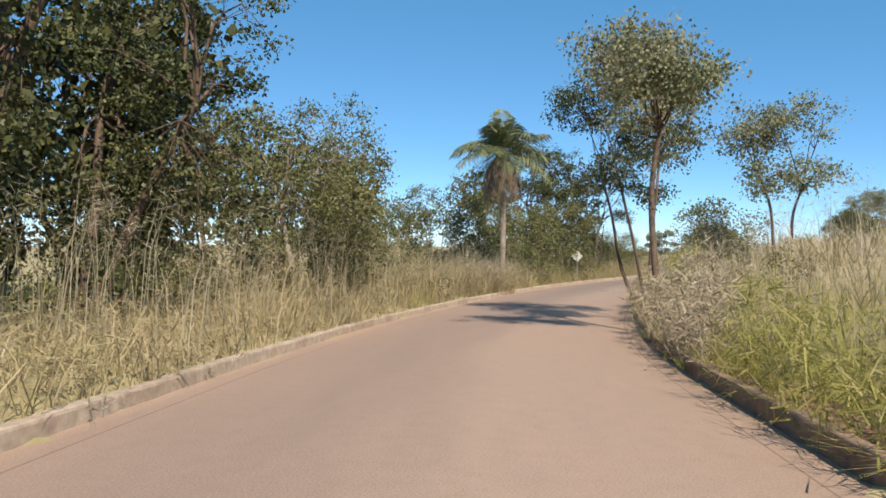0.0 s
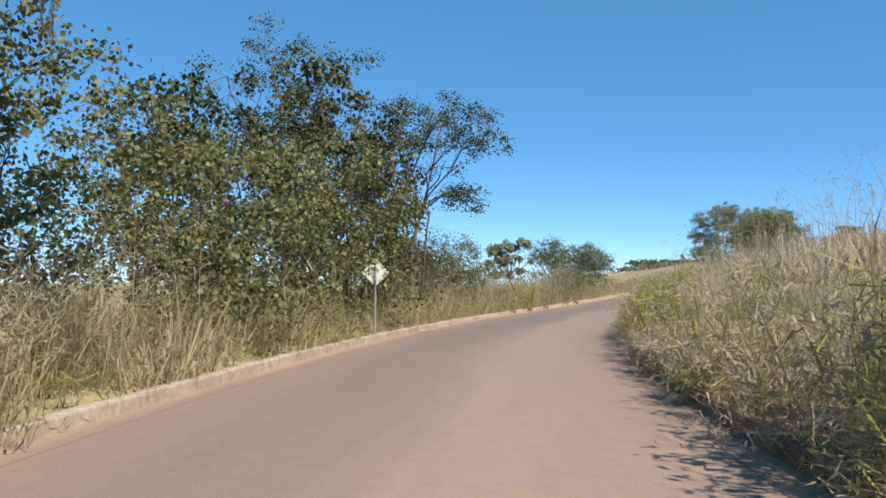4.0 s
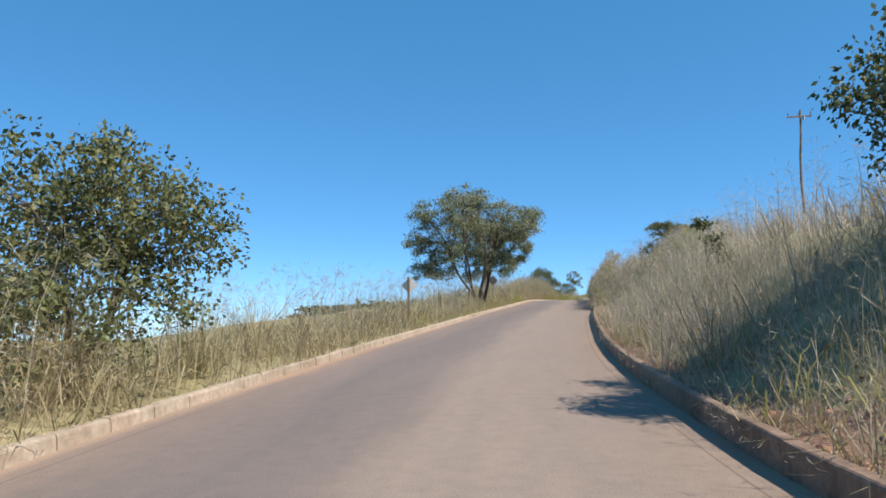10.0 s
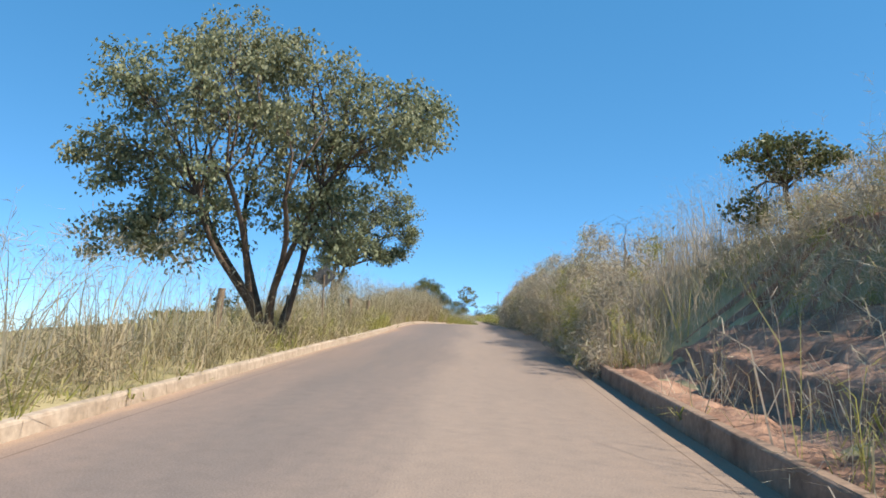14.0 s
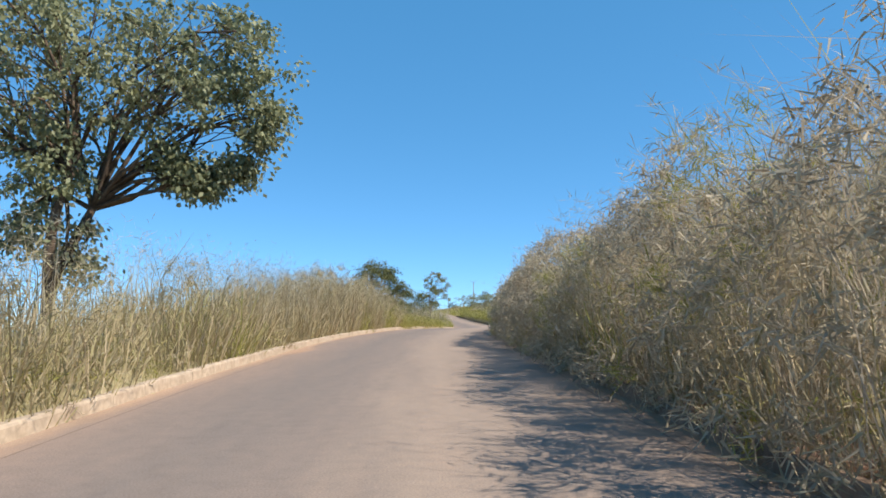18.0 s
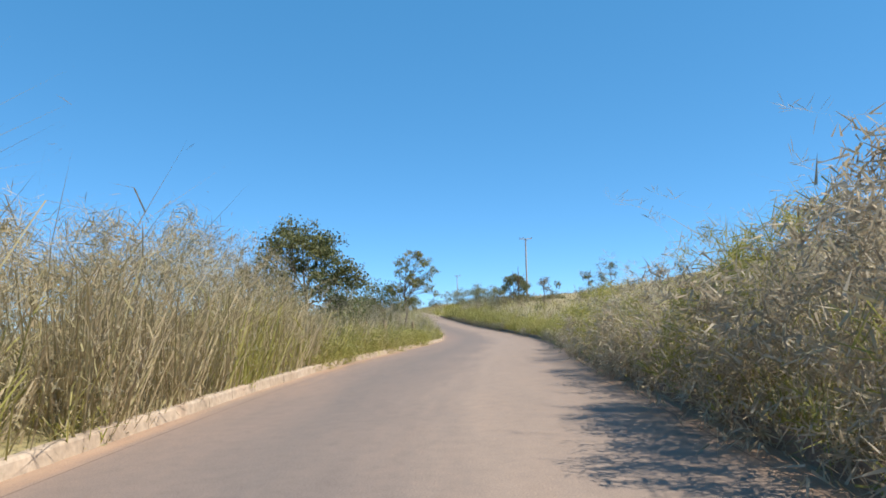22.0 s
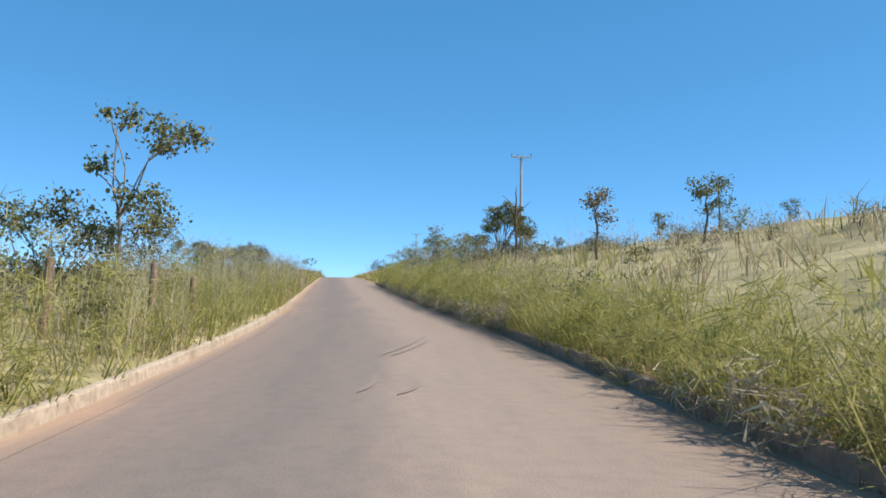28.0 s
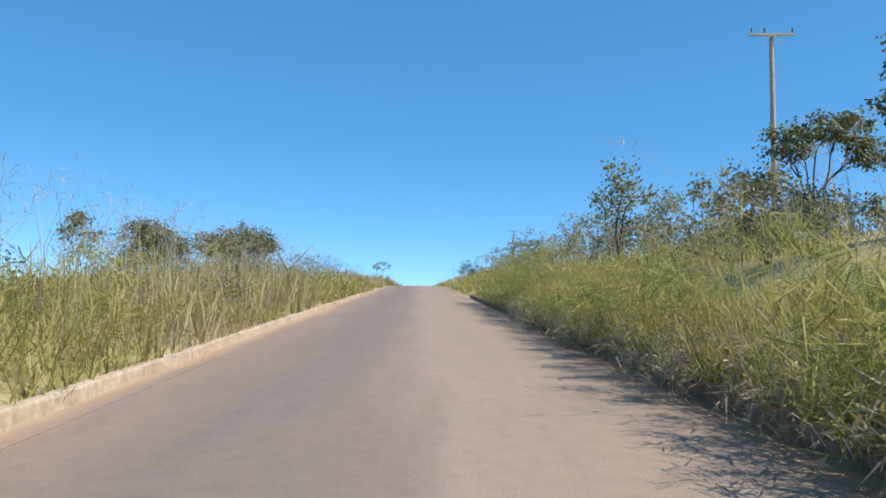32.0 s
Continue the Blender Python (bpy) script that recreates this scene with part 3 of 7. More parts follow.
def tree(name, x, y, height, blobs, label, mat, bark=None, stems=1, thick=0.12, leaf=0.13, per=70, fork=0.4, droop=0.3, seed=1, spread=0.25, sink=0.1, clump=0.48, top=None,
         category="tree", group="roadside trees", gap=1.1, world=False, slim=0.31):
    """blobs: parts of the crown as (dx, dy, height, rx, ry, rz, clumps) round the foot, or at places in the world."""
    rng = np.random.default_rng(seed)
    x, y = clear(x, y, gap)
    z = float(ground(x, y)[0]) - sink
    per, leaf = int(per * 0.71), leaf * 1.0
    if world:
        blobs = [(bx - x, by - y, bz - z, rx, ry, rz, n) for bx, by, bz, rx, ry, rz, n in blobs]
        height = max(b[2] + b[5] for b in blobs)
    if top is not None:
        k = (top - z) / height
        height *= k
        blobs = [(dx, dy, h * k, rx, ry, rz * min(k, 1.2), n) for dx, dy, h, rx, ry, rz, n in blobs]
    root = thing(name, x, y, z, label, category, group)
    bark = bark or M_BARK
    total = sum(b[6] for b in blobs)
    ends, made = [], 0
    stem_tops = []
    mean = np.average([[q[0], q[1], q[2]] for q in blobs], axis=0, weights=[q[6] for q in blobs])
    for k in range(stems):
        a = 2 * math.pi * (k + rng.random() * 0.6) / stems
        lean = spread * (0.4 + 0.8 * rng.random()) if stems > 1 else spread * 0.3
        head = np.array([math.cos(a) * lean * height * fork * 1.2, math.sin(a) * lean * height * fork * 1.2, height * fork * rng.uniform(0.85, 1.15)])
        head[:2] += mean[:2] * min(1.0, head[2] / mean[2]) * 0.85
        foot = np.array([math.cos(a), math.sin(a), 0]) * thick * (1.1 if stems > 1 else 0)
        sway = rng.normal(size=(2, 2)) * 0.022 * height
        pts = [foot + (head - foot) * f + np.array([*(sway[0] * math.sin(math.pi * f) + sway[1] * 0.5 * math.sin(2 * math.pi * f)), 0]) for f in np.linspace(0, 1, 9)]
        rad = thick * (1.0 if stems == 1 else 0.75) * np.array([1.35, 1.05, 0.98, 0.92, 0.87, 0.82, 0.77, 0.72, 0.64])
        tb = Tubes(8)
        tb.add(pts, rad)
        mesh_part("trunk", tb.mesh("trunk"), bark, root)
        stem_tops.append((pts[-1], rad[-1], pts[-2]))
    for dx, dy, h, rx, ry, rz, n in blobs:
        d = rng.normal(size=(n, 3))
        d /= np.linalg.norm(d, axis=1)[:, None]
        q = d * (rng.random((n, 1)) ** 0.4) * np.array([rx, ry, rz]) * rng.uniform(0.8, 1.12, (n, 1)) + np.array([dx, dy, h])
        q[:, 2] = np.maximum(q[:, 2], 0.25)
        rr = rng.uniform(0.75, 1.3, (n, 1)) * clump * np.array([[1.0, 1.0, 0.72]])
        mesh_part("crown", leaf_mesh("crown", q, rr, per, leaf, rng, droop, slim), mat, root)
        m = max(2, n // 9)
        mains = [q[int(rng.integers(n))]]
        while len(mains) < m:
            far = min(range(n), key=lambda i: -min(np.linalg.norm(q[i] - e) for e in mains))
            mains.append(q[far])
        ways = []
        for c in mains:
            c = np.array([dx, dy, h]) + (c - np.array([dx, dy, h])) * 0.72
            j = min(range(len(stem_tops)), key=lambda k: np.linalg.norm(stem_tops[k][0][:2] - c[:2]) + rng.random() * 0.3)
            a, r0, below = stem_tops[j]
            base = a if c[2] > a[2] + 0.3 else below + (a - below) * rng.random()
            ln = np.linalg.norm(c - base)
            bend = np.array([0, 0, 0.14 * ln]) + rng.normal(size=3) * 0.07 * ln
            way = np.array([base + (c - base) * f + bend * math.sin(math.pi * f) + rng.normal(size=3) * 0.025 * ln * (0 < f < 1) for f in np.linspace(0, 1, 6)])
            lim = Tubes(4)
            lim.add(way, r0 * np.array([0.72, 0.6, 0.5, 0.4, 0.3, 0.2]))
            ways.append((way, r0, lim))
        for c in q:
            way, r0, lim = min(ways, key=lambda w: np.linalg.norm(w[0][4] - c))
            k = int(rng.integers(2, 6))
            base = way[k]
            ln = np.linalg.norm(c - base)
            mid = base + (c - base) * 0.5 + np.array([0, 0, 0.1 * ln]) + rng.normal(size=3) * 0.08 * ln
            lim.add([base, mid, c], [r0 * (0.34 - 0.045 * k), r0 * 0.12, 0.006])
        for way, r0, lim in ways:
            mesh_part("limb", lim.mesh("limb"), bark, root)
    return root


def palm(x, y):
    rng = np.random.default_rng(5)
    z = float(ground(x, y)[0]) - 0.1
    root = thing("palm_tree", x, y, z, "tall palm with arching green fronds and a skirt of dead fronds", "palm", "roadside trees")
    hgt = 6.5
    tb = Tubes(10)
    hs = np.linspace(0, hgt, 44)
    tb.add([(0.06 * math.sin(h * 0.6), 0.05 * math.sin(h * 0.5 + 1), h) for h in hs], [0.135 * (1.12 if k % 2 else 1.0) * (1.25 - 0.25 * min(1, h / 0.8)) for k, h in enumerate(hs)])
    mesh_part("trunk", tb.mesh("trunk"), M_PALE, root, "pale ringed palm trunk")

    def frond(name, az, rise, length, hang, mat, dead):
        n = 15
        s = np.linspace(0, 1, n)
        if dead:
            rad = 0.16 + 0.62 * np.sin(np.minimum(s * 2.2, 1.57)) * hang
            hh = hgt - 0.05 + 0.18 * np.sin(s * 3.0) - length * s
        else:
            rad = length * (s * math.cos(rise) - 0.10 * s ** 3)
            hh = hgt + length * (s * math.sin(rise) - hang * s ** 2.3)
        mid = np.stack([np.cos(az) * rad, np.sin(az) * rad, hh], 1)
        tb = Tubes(4)
        tb.add(mid, 0.028 * (1 - s * 0.85))
        stalk = tb.mesh("midrib")
        ob = mesh_part(name, stalk, M_DEADFROND if dead else M_FROND, root)
        k = 46
        t = np.linspace(0.12, 0.99, k)
        pos = np.stack([np.interp(t, s, mid[:, c]) for c in range(3)], 1)
        tang = np.gradient(mid, axis=0)
        tang = np.stack([np.interp(t, s, tang[:, c]) for c in range(3)], 1)
        tang /= np.linalg.norm(tang, axis=1)[:, None]
        sidev = np.cross(tang, [0, 0, 1.0])
        sidev /= np.linalg.norm(sidev, axis=1)[:, None] + 1e-6
        vs = []
        for sg in (-1, 1):
            ln = (0.28 + 0.48 * np.sin(np.pi * np.clip(t * 0.95 + 0.05, 0, 1))) * (0.55 if dead else 1.15) * rng.uniform(0.8, 1.15, k)
            dirv = sidev * sg * (0.35 if dead else 0.85) + tang * 0.5 + np.array([0, 0, -0.55 if dead else -0.25]) + rng.normal(size=(k, 3)) * 0.1
            dirv /= np.linalg.norm(dirv, axis=1)[:, None]
            w = tang * 0.028
            tip = pos + dirv * ln[:, None]
            tip[:, 2] -= ln * 0.25
            m = pos + dirv * ln[:, None] * 0.5
            vs.append(np.stack([pos - w * 0.6, m - w, tip, m + w], 1))
        v = np.concatenate(vs).reshape(-1, 3)
        mesh_part("leaf_fringe", fast_mesh("leaf_fringe", v, np.arange(len(v)).reshape(-1, 4), 4), mat, ob)

    for k in range(30):
        frond("frond", k * 2.399, 0.0 + 1.5 * (k % 9) / 8, rng.uniform(2.4, 3.1), rng.uniform(0.25, 0.55), M_FROND, False)
    for k in range(46):
        frond("dead_frond", k * 2.399 + 0.5, 0, rng.uniform(1.7, 3.0), rng.uniform(0.6, 1.3), M_DEADFROND, True)


# woods on the bend at the start
tree("dark_tree", 17.6, 11.2, 9, [(18.0, 13.0, 18.0, 2.3, 2.3, 2.4, 84), (18.3, 12.6, 14.4, 2.1, 2.1, 2.0, 60)], "tall dark-leaved tree at the wood's edge", M_LEAFDARK, M_BARK, 2, 0.15, 0.08, 170, 0.5, seed=11, world=True, slim=0.4)
tree("dark_tree", 19.4, 7.4, 10.2, [(0, 0, 6.7, 3.2, 3.2, 3.0, 89), (0.3, 0.4, 3.2, 2.2, 2.2, 2.0, 48)], "tall dark-leaved tree leaning over the verge", M_LEAFDARK, M_BARK, 2, 0.17, 0.09, 150, 0.55, seed=19, slim=0.5)
tree("dark_tree", 15.72, 8.82, 11.83, [(0, 0, 7.72, 3.74, 3.74, 3.74, 94), (0, 0, 3.24, 2.74, 2.74, 2.24, 40)], "tall dense tree in the roadside wood", M_LEAFDARK, None, 2, 0.17, 0.14, 90, 0.5, seed=12, slim=0.55)
tree("woodland_tree", 17.9, 16.3, 7, [(18.3, 17.2, 15.7, 1.7, 1.7, 1.5, 46), (17.2, 16.4, 14.2, 1.8, 1.8, 1.1, 34), (17.6, 18.3, 14.0, 1.3, 1.3, 1.0, 24), (16.0, 15.0, 16.0, 2.0, 2.0, 1.6, 30)], "open-crowned tree with a pale trunk by the verge", M_LEAF, M_PALE, 1, 0.09, 0.062, 155, 0.45, seed=13, world=True, slim=0.42)
tree("woodland_tree", 15.7, 19.8, 6, [(16.1, 19.6, 15.1, 1.6, 1.6, 1.7, 44), (16.4, 19.3, 13.2, 1.5, 1.5, 1.2, 34)], "leafy tree with an airy crown above dry grass", M_LEAF, M_BARK, 2, 0.07, 0.065, 150, 0.45, seed=20, world=True, slim=0.5)
tree("woodland_tree", 12.05, 13.78, 9.93, [(0, 0, 6.21, 3.23, 3.23, 3.23, 60), (0, 0.75, 2.73, 2.73, 2.48, 1.86, 26)], "dense green tree deeper in the wood", M_LEAFDARK, None, 2, 0.14, 0.13, 85, 0.45, seed=14, slim=0.55)
tree("woodland_tree", 12.49, 20.9, 6.14, [(0, 0, 3.93, 2.21, 2.21, 1.6, 34), (0.74, 0.25, 1.97, 1.72, 1.6, 1.23, 16)], "leafy tree beside the tall dry grass", M_LEAF, None, 2, 0.09, 0.12, 80, 0.4, seed=15, slim=0.55)
tree("woodland_tree", 7.39, 20.53, 7.96, [(0, 0, 5.14, 2.94, 2.94, 2.45, 44)], "leafy tree further back in the wood", M_LEAF, None, 2, 0.12, 0.13, 80, 0.4, seed=16, slim=0.55)
tree("thin_tree", 7.32, 31.73, 4.95, [(0, 0, 3.77, 1.06, 1.06, 0.94, 14)], "thin tree with a small crown", M_LEAF, M_PALE, 1, 0.05, 0.11, 70, 0.6, seed=17)
tree("dark_tree", 24.28, -0.54, 11.22, [(0, 0, 7.48, 3.49, 3.49, 3.24, 81), (0, 0, 3.24, 2.49, 2.49, 2.24, 35)], "tall dark tree at the start of the wood", M_LEAFDARK, None, 2, 0.16, 0.14, 85, 0.5, seed=18, slim=0.55)
palm(13.0, 33.8)
for k, (px, py, ph, pr) in enumerate([(13.0, 5.0, 12, 2.6), (15.5, 3.0, 12, 2.8), (9.5, 8.5, 12, 3.0), (8.5, 13.0, 11, 3.0), (11.5, 10.6, 12, 2.6), (17.2, 6.0, 11, 2.4), (13.8, 14.6, 9, 2.2), (9.5, 17.0, 10, 2.6), (20.0, 1.0, 11, 2.6), (14.6, 8.4, 11, 2.2), (11.2, 24.9, 5.9, 1.6), (9.0, 27.4, 5.4, 1.8), (8.6, 22.6, 7.4, 2.2), (5.2, 52.6, 10, 2.2), (5.4, 57.6, 8, 2.2), (3.0, 48.5, 9, 2.6)]):
    tree("woodland_tree", px, py, ph, [(0, 0, ph * 0.72, pr, pr, ph * 0.26, 52), (0.2, 0.3, ph * 0.32, pr, pr, ph * 0.26, 46)], "dense tree deep in the roadside wood", M_LEAFDARK if py < 20 or py > 40 else M_LEAF, M_BARK, 2, 0.13, 0.28 if py < 20 else 0.165, 32 if py < 20 else 64, 0.5, seed=160 + k, clump=0.72 if py < 20 else 0.6, slim=0.55)
# thicket behind the palm, up to the tall wood
for k, (px, py, ph, pr, ms) in enumerate([(9.0, 36.5, 6.2, 2.3, 1), (9.5, 40.6, 5.1, 2.2, 0), (8.7, 44.4, 5.6, 2.4, 0), (8.9, 48.6, 6.2, 2.3, 0), (5.6, 38.0, 6.6, 2.6, 1), (4.6, 45.2, 7.0, 2.9, 1), (7.0, 33.6, 5.0, 2.0, 1)]):
    tree("thicket_tree", px, py, ph, [(0, 0, ph * 0.64, pr, pr, ph * 0.30, 56), (0.6, 0, ph * 0.28, pr * 1.05, pr * 1.05, ph * 0.24, 42)], "bushy tree in the thicket behind the palm", M_LEAFGREEN if ms else M_LEAF, None, 3, 0.07, 0.095, 112, 0.35, seed=30 + k, slim=0.42)
tree("tall_tree", 7.9, 54.3, 9.4, [(8.3, 54.6, 17.6, 2.4, 2.4, 1.7, 58), (10.3, 55.0, 17.6, 1.5, 1.5, 1.0, 18), (9.9, 54.9, 15.3, 0.9, 0.9, 0.7, 14), (7.2, 54.0, 15.0, 1.6, 1.6, 1.2, 24), (7.0, 54.2, 12.9, 1.6, 1.6, 1.2, 18)], "tall spreading tree at the verge, dark against the sky", M_LEAFDARK, M_BARK, 2, 0.13, 0.08, 165, 0.5, seed=41, world=True, slim=0.36)
tree("tall_tree", 5.55, 50.22, 10.88, [(0, 0, 7.44, 3.09, 3.09, 2.98, 60), (0.46, 0, 3.21, 2.52, 2.52, 2.06, 34)], "tall dark tree in the roadside wood", M_LEAFDARK, None, 2, 0.15, 0.085, 170, 0.45, seed=42, slim=0.36)
tree("tall_tree", 3.28, 55.91, 10.07, [(0, 0, 6.86, 3.2, 3.2, 2.75, 54), (0, 0, 2.97, 2.52, 2.52, 2.06, 26)], "tall dark tree in the roadside wood", M_LEAFDARK, None, 2, 0.15, 0.13, 85, 0.45, seed=43, slim=0.36)
tree("slim_tree", 9.67, 53.52, 5.26, [(0.23, 0, 4.12, 1.03, 1.03, 0.8, 10)], "slim sapling with a dark straight stem", M_LEAFDARK, M_BARK, 1, 0.045, 0.10, 50, 0.8, seed=44)
for k, (px, py, ph, pr) in enumerate([(7.41, 58.78, 4.12, 1.95), (7.09, 62.69, 3.78, 1.72), (4.44, 61.1, 4.81, 2.18), (4.04, 66.79, 3.88, 1.94)]):
    tree("roadside_bush", px, py, ph, [(0, 0, ph * 0.55, pr, pr, ph * 0.42, 62)], "rounded leafy bush above the verge grass", M_LEAFGREEN, None, 3, 0.06, 0.068, 180, 0.3, seed=50 + k, category="bush")
tree("clustered_tree", 7.93, 69.06, 4.45, [(6.7, 68.9, 13.9, 0.51, 0.51, 0.35, 20), (7.2, 69.0, 13.3, 0.51, 0.51, 0.37, 22), (7.5, 68.9, 14.1, 0.40, 0.40, 0.23, 14), (8.2, 69.0, 14.2, 0.42, 0.42, 0.25, 16), (8.6, 69.1, 13.3, 0.16, 0.16, 0.12, 4), (8.1, 69.1, 12.8, 0.23, 0.23, 0.16, 5), (8.0, 69.0, 13.4, 0.14, 0.14, 0.18, 3), (6.5, 68.9, 13.2, 0.32, 0.32, 0.23, 8), (7.0, 69.0, 12.6, 0.35, 0.35, 0.19, 7)], "young tree with leaves in separate bunches", M_LEAFGREY, M_BARK, 1, 0.06, 0.15, 50, 0.5, 1.3, seed=56, clump=0.235, world=True, slim=0.26)
tree("round_bush_tree", 7.5, 78.5, 4.6, [(7.6, 78.3, 13.9, 1.6, 1.6, 1.0, 76), (7.9, 77.8, 12.2, 1.8, 1.8, 1.1, 50), (8.3, 80.6, 12.4, 1.3, 1.3, 0.9, 34)], "rounded bushy tree over tall dry grass", M_LEAFGREEN, None, 3, 0.07, 0.085, 125, 0.3, seed=57, world=True)
tree("round_bush_tree", 8.4, 84.0, 4.3, [(8.5, 83.8, 13.8, 2.0, 2.0, 1.1, 104), (9.6, 84.8, 13.4, 1.2, 1.2, 1.0, 44), (8.6, 83.2, 12.2, 2.0, 2.0, 1.0, 54)], "low rounded bushy tree over the grass", M_LEAFGREEN, None, 3, 0.07, 0.085, 125, 0.3, seed=58, world=True)
# right side of the bend
tree("forked_tree", 25.75, 19.9, 8, [(25.7, 18.5, 17.3, 1.5, 1.4, 0.9, 48), (26.8, 18.6, 16.8, 0.9, 0.9, 0.6, 18), (24.6, 22.2, 17.8, 1.5, 1.5, 1.2, 34), (25.0, 21.2, 16.6, 1.2, 1.2, 0.7, 22), (24.4, 21.8, 15.6, 0.9, 0.9, 0.4, 9), (23.8, 23.4, 18.7, 1.0, 1.0, 0.7, 18)], "tall tree with a thick leaning trunk and dense crown", M_LEAFGREY, M_BARK, 1, 0.08, 0.072, 165, 0.55, 0.7, seed=61, clump=0.5, gap=0.35, world=True, slim=0.42)
tree("forked_tree", 23.75, 23.6, 7, [(23.0, 24.2, 17.4, 1.6, 1.6, 1.7, 40), (22.8, 23.0, 15.5, 1.0, 1.0, 0.5, 12), (24.0, 25.0, 16.5, 1.5, 1.5, 0.8, 24), (23.4, 25.0, 15.0, 1.1, 1.1, 0.4, 8), (21.9, 23.6, 17.6, 1.0, 1.0, 0.9, 20)], "slender many-stemmed roadside tree with hanging leaf bunches", M_LEAFDARK, M_BARK, 3, 0.065, 0.072, 150, 0.55, 0.8, seed=62, spread=0.17, clump=0.48, gap=0.35, world=True, slim=0.42)
tree("forked_tree", 26.6, 27.4, 6, [(25.6, 27.2, 16.9, 1.2, 1.2, 0.8, 34), (26.9, 27.7, 17.2, 1.2, 1.2, 0.7, 30), (26.2, 27.4, 15.6, 1.2, 1.2, 0.7, 26), (27.3, 27.9, 15.5, 0.8, 0.8, 0.6, 14)], "open-crowned greyish tree on the grassy bank", M_LEAFGREY, M_BARK, 2, 0.07, 0.075, 120, 0.5, seed=63, clump=0.45, world=True, slim=0.42)
tree("bank_bush", 23.6, 29.8, 3, [(23.4, 29.8, 13.6, 1.1, 1.1, 0.9, 26), (24.6, 28.4, 13.6, 1.1, 1.1, 0.9, 22)], "shaded twiggy bush on the bank", M_LEAFDRY, None, 3, 0.05, 0.075, 75, 0.3, seed=68, category="bush", world=True, slim=0.3)
tree("bank_bush", 22.3, 34.3, 4, [(22.2, 34.1, 14.2, 1.2, 1.2, 1.2, 34), (22.7, 36.0, 13.6, 1.0, 1.0, 0.9, 18)], "dark green bush on the bank", M_LEAF, None, 3, 0.06, 0.11, 80, 0.3, seed=64, category="bush", world=True)
tree("bank_bush", 22.39, 39.84, 3.02, [(0, 0, 1.74, 1.28, 1.39, 1.04, 24)], "bare-topped grey bush on the bank", M_LEAFDRY, None, 3, 0.05, 0.10, 50, 0.3, seed=65, category="bush")
tree("bank_tree", 19.8, 80.2, 4, [(19.5, 79.9, 15.2, 0.9, 0.9, 0.8, 38), (20.5, 80.3, 15.9, 1.1, 1.1, 0.7, 42), (21.2, 80.6, 15.6, 1.3, 1.3, 0.9, 44), (19.8, 79.9, 13.8, 1.2, 1.2, 0.8, 36), (21.0, 80.2, 14.2, 1.4, 1.3, 0.9, 36), (18.7, 79.8, 14.8, 0.4, 0.4, 0.35, 9)], "tall dark-leaved tree leaning over the brushy bank", M_LEAFGREEN, None, 3, 0.08, 0.085, 125, 0.35, seed=69, world=True)
tree("bank_sapling", 21.5, 92.6, 1.8, [(21.35, 92.6, 14.55, 0.28, 0.28, 0.22, 9), (21.65, 92.7, 14.2, 0.3, 0.3, 0.25, 9), (21.8, 92.5, 13.7, 0.3, 0.3, 0.3, 8)], "leafy green sapling above the dead brush", M_LEAFGREEN, None, 2, 0.03, 0.10, 42, 0.5, seed=77, world=True, clump=0.2)
tree("bank_tree", 21.0, 82.5, 4, [(20.2, 82.3, 15.1, 1.1, 1.1, 0.8, 40), (21.4, 82.8, 15.5, 1.2, 1.2, 0.6, 44), (22.4, 83.0, 15.0, 1.3, 1.3, 0.9, 40), (21.1, 82.2, 14.2, 1.4, 1.3, 0.8, 40), (22.0, 81.6, 13.9, 1.4, 1.2, 0.7, 26)], "dark bushy tree on the bank, shading the road", M_LEAFGREEN, None, 3, 0.07, 0.095, 105, 0.35, seed=66, world=True)
tree("bank_tree", 17.6, 72.8, 3, [(17.1, 72.4, 13.9, 0.5, 0.5, 0.4, 9), (17.9, 73.2, 13.6, 0.7, 0.7, 0.5, 14), (18.4, 73.6, 12.6, 1.0, 1.0, 0.5, 18), (18.7, 73.8, 13.6, 0.9, 0.9, 0.7, 22)], "small twiggy tree on the bank above the rubble", M_LEAFGREEN, None, 3, 0.045, 0.09, 70, 0.4, seed=67, world=True)
# the big tree and the round tree on the left
tree("spreading_tree", 18.3, 122.6, 8, [(17.6, 122.4, 18.7, 3.5, 3.1, 1.9, 165), (14.9, 122.7, 19.2, 1.3, 1.3, 0.9, 24), (17.7, 122.3, 20.2, 1.8, 1.8, 0.8, 44), (14.4, 122.7, 17.5, 1.2, 1.2, 0.9, 26), (20.7, 121.5, 18.3, 1.6, 1.6, 1.2, 52), (21.7, 122.6, 19.0, 0.8, 0.8, 0.6, 18), (16.6, 122.8, 16.6, 2.6, 2.3, 1.0, 54), (14.7, 122.8, 15.6, 1.2, 1.2, 0.8, 26), (19.5, 122.0, 16.4, 1.1, 1.1, 0.8, 22), (16.0, 122.8, 15.3, 1.6, 1.6, 0.5, 18), (19.7, 122.0, 15.5, 0.9, 0.9, 0.6, 14)], "broad many-stemmed tree with drooping greyish leaves", M_LEAFGREY, M_BARK, 8, 0.115, 0.11, 130, 0.42, 0.8, seed=71, spread=0.46, world=True)
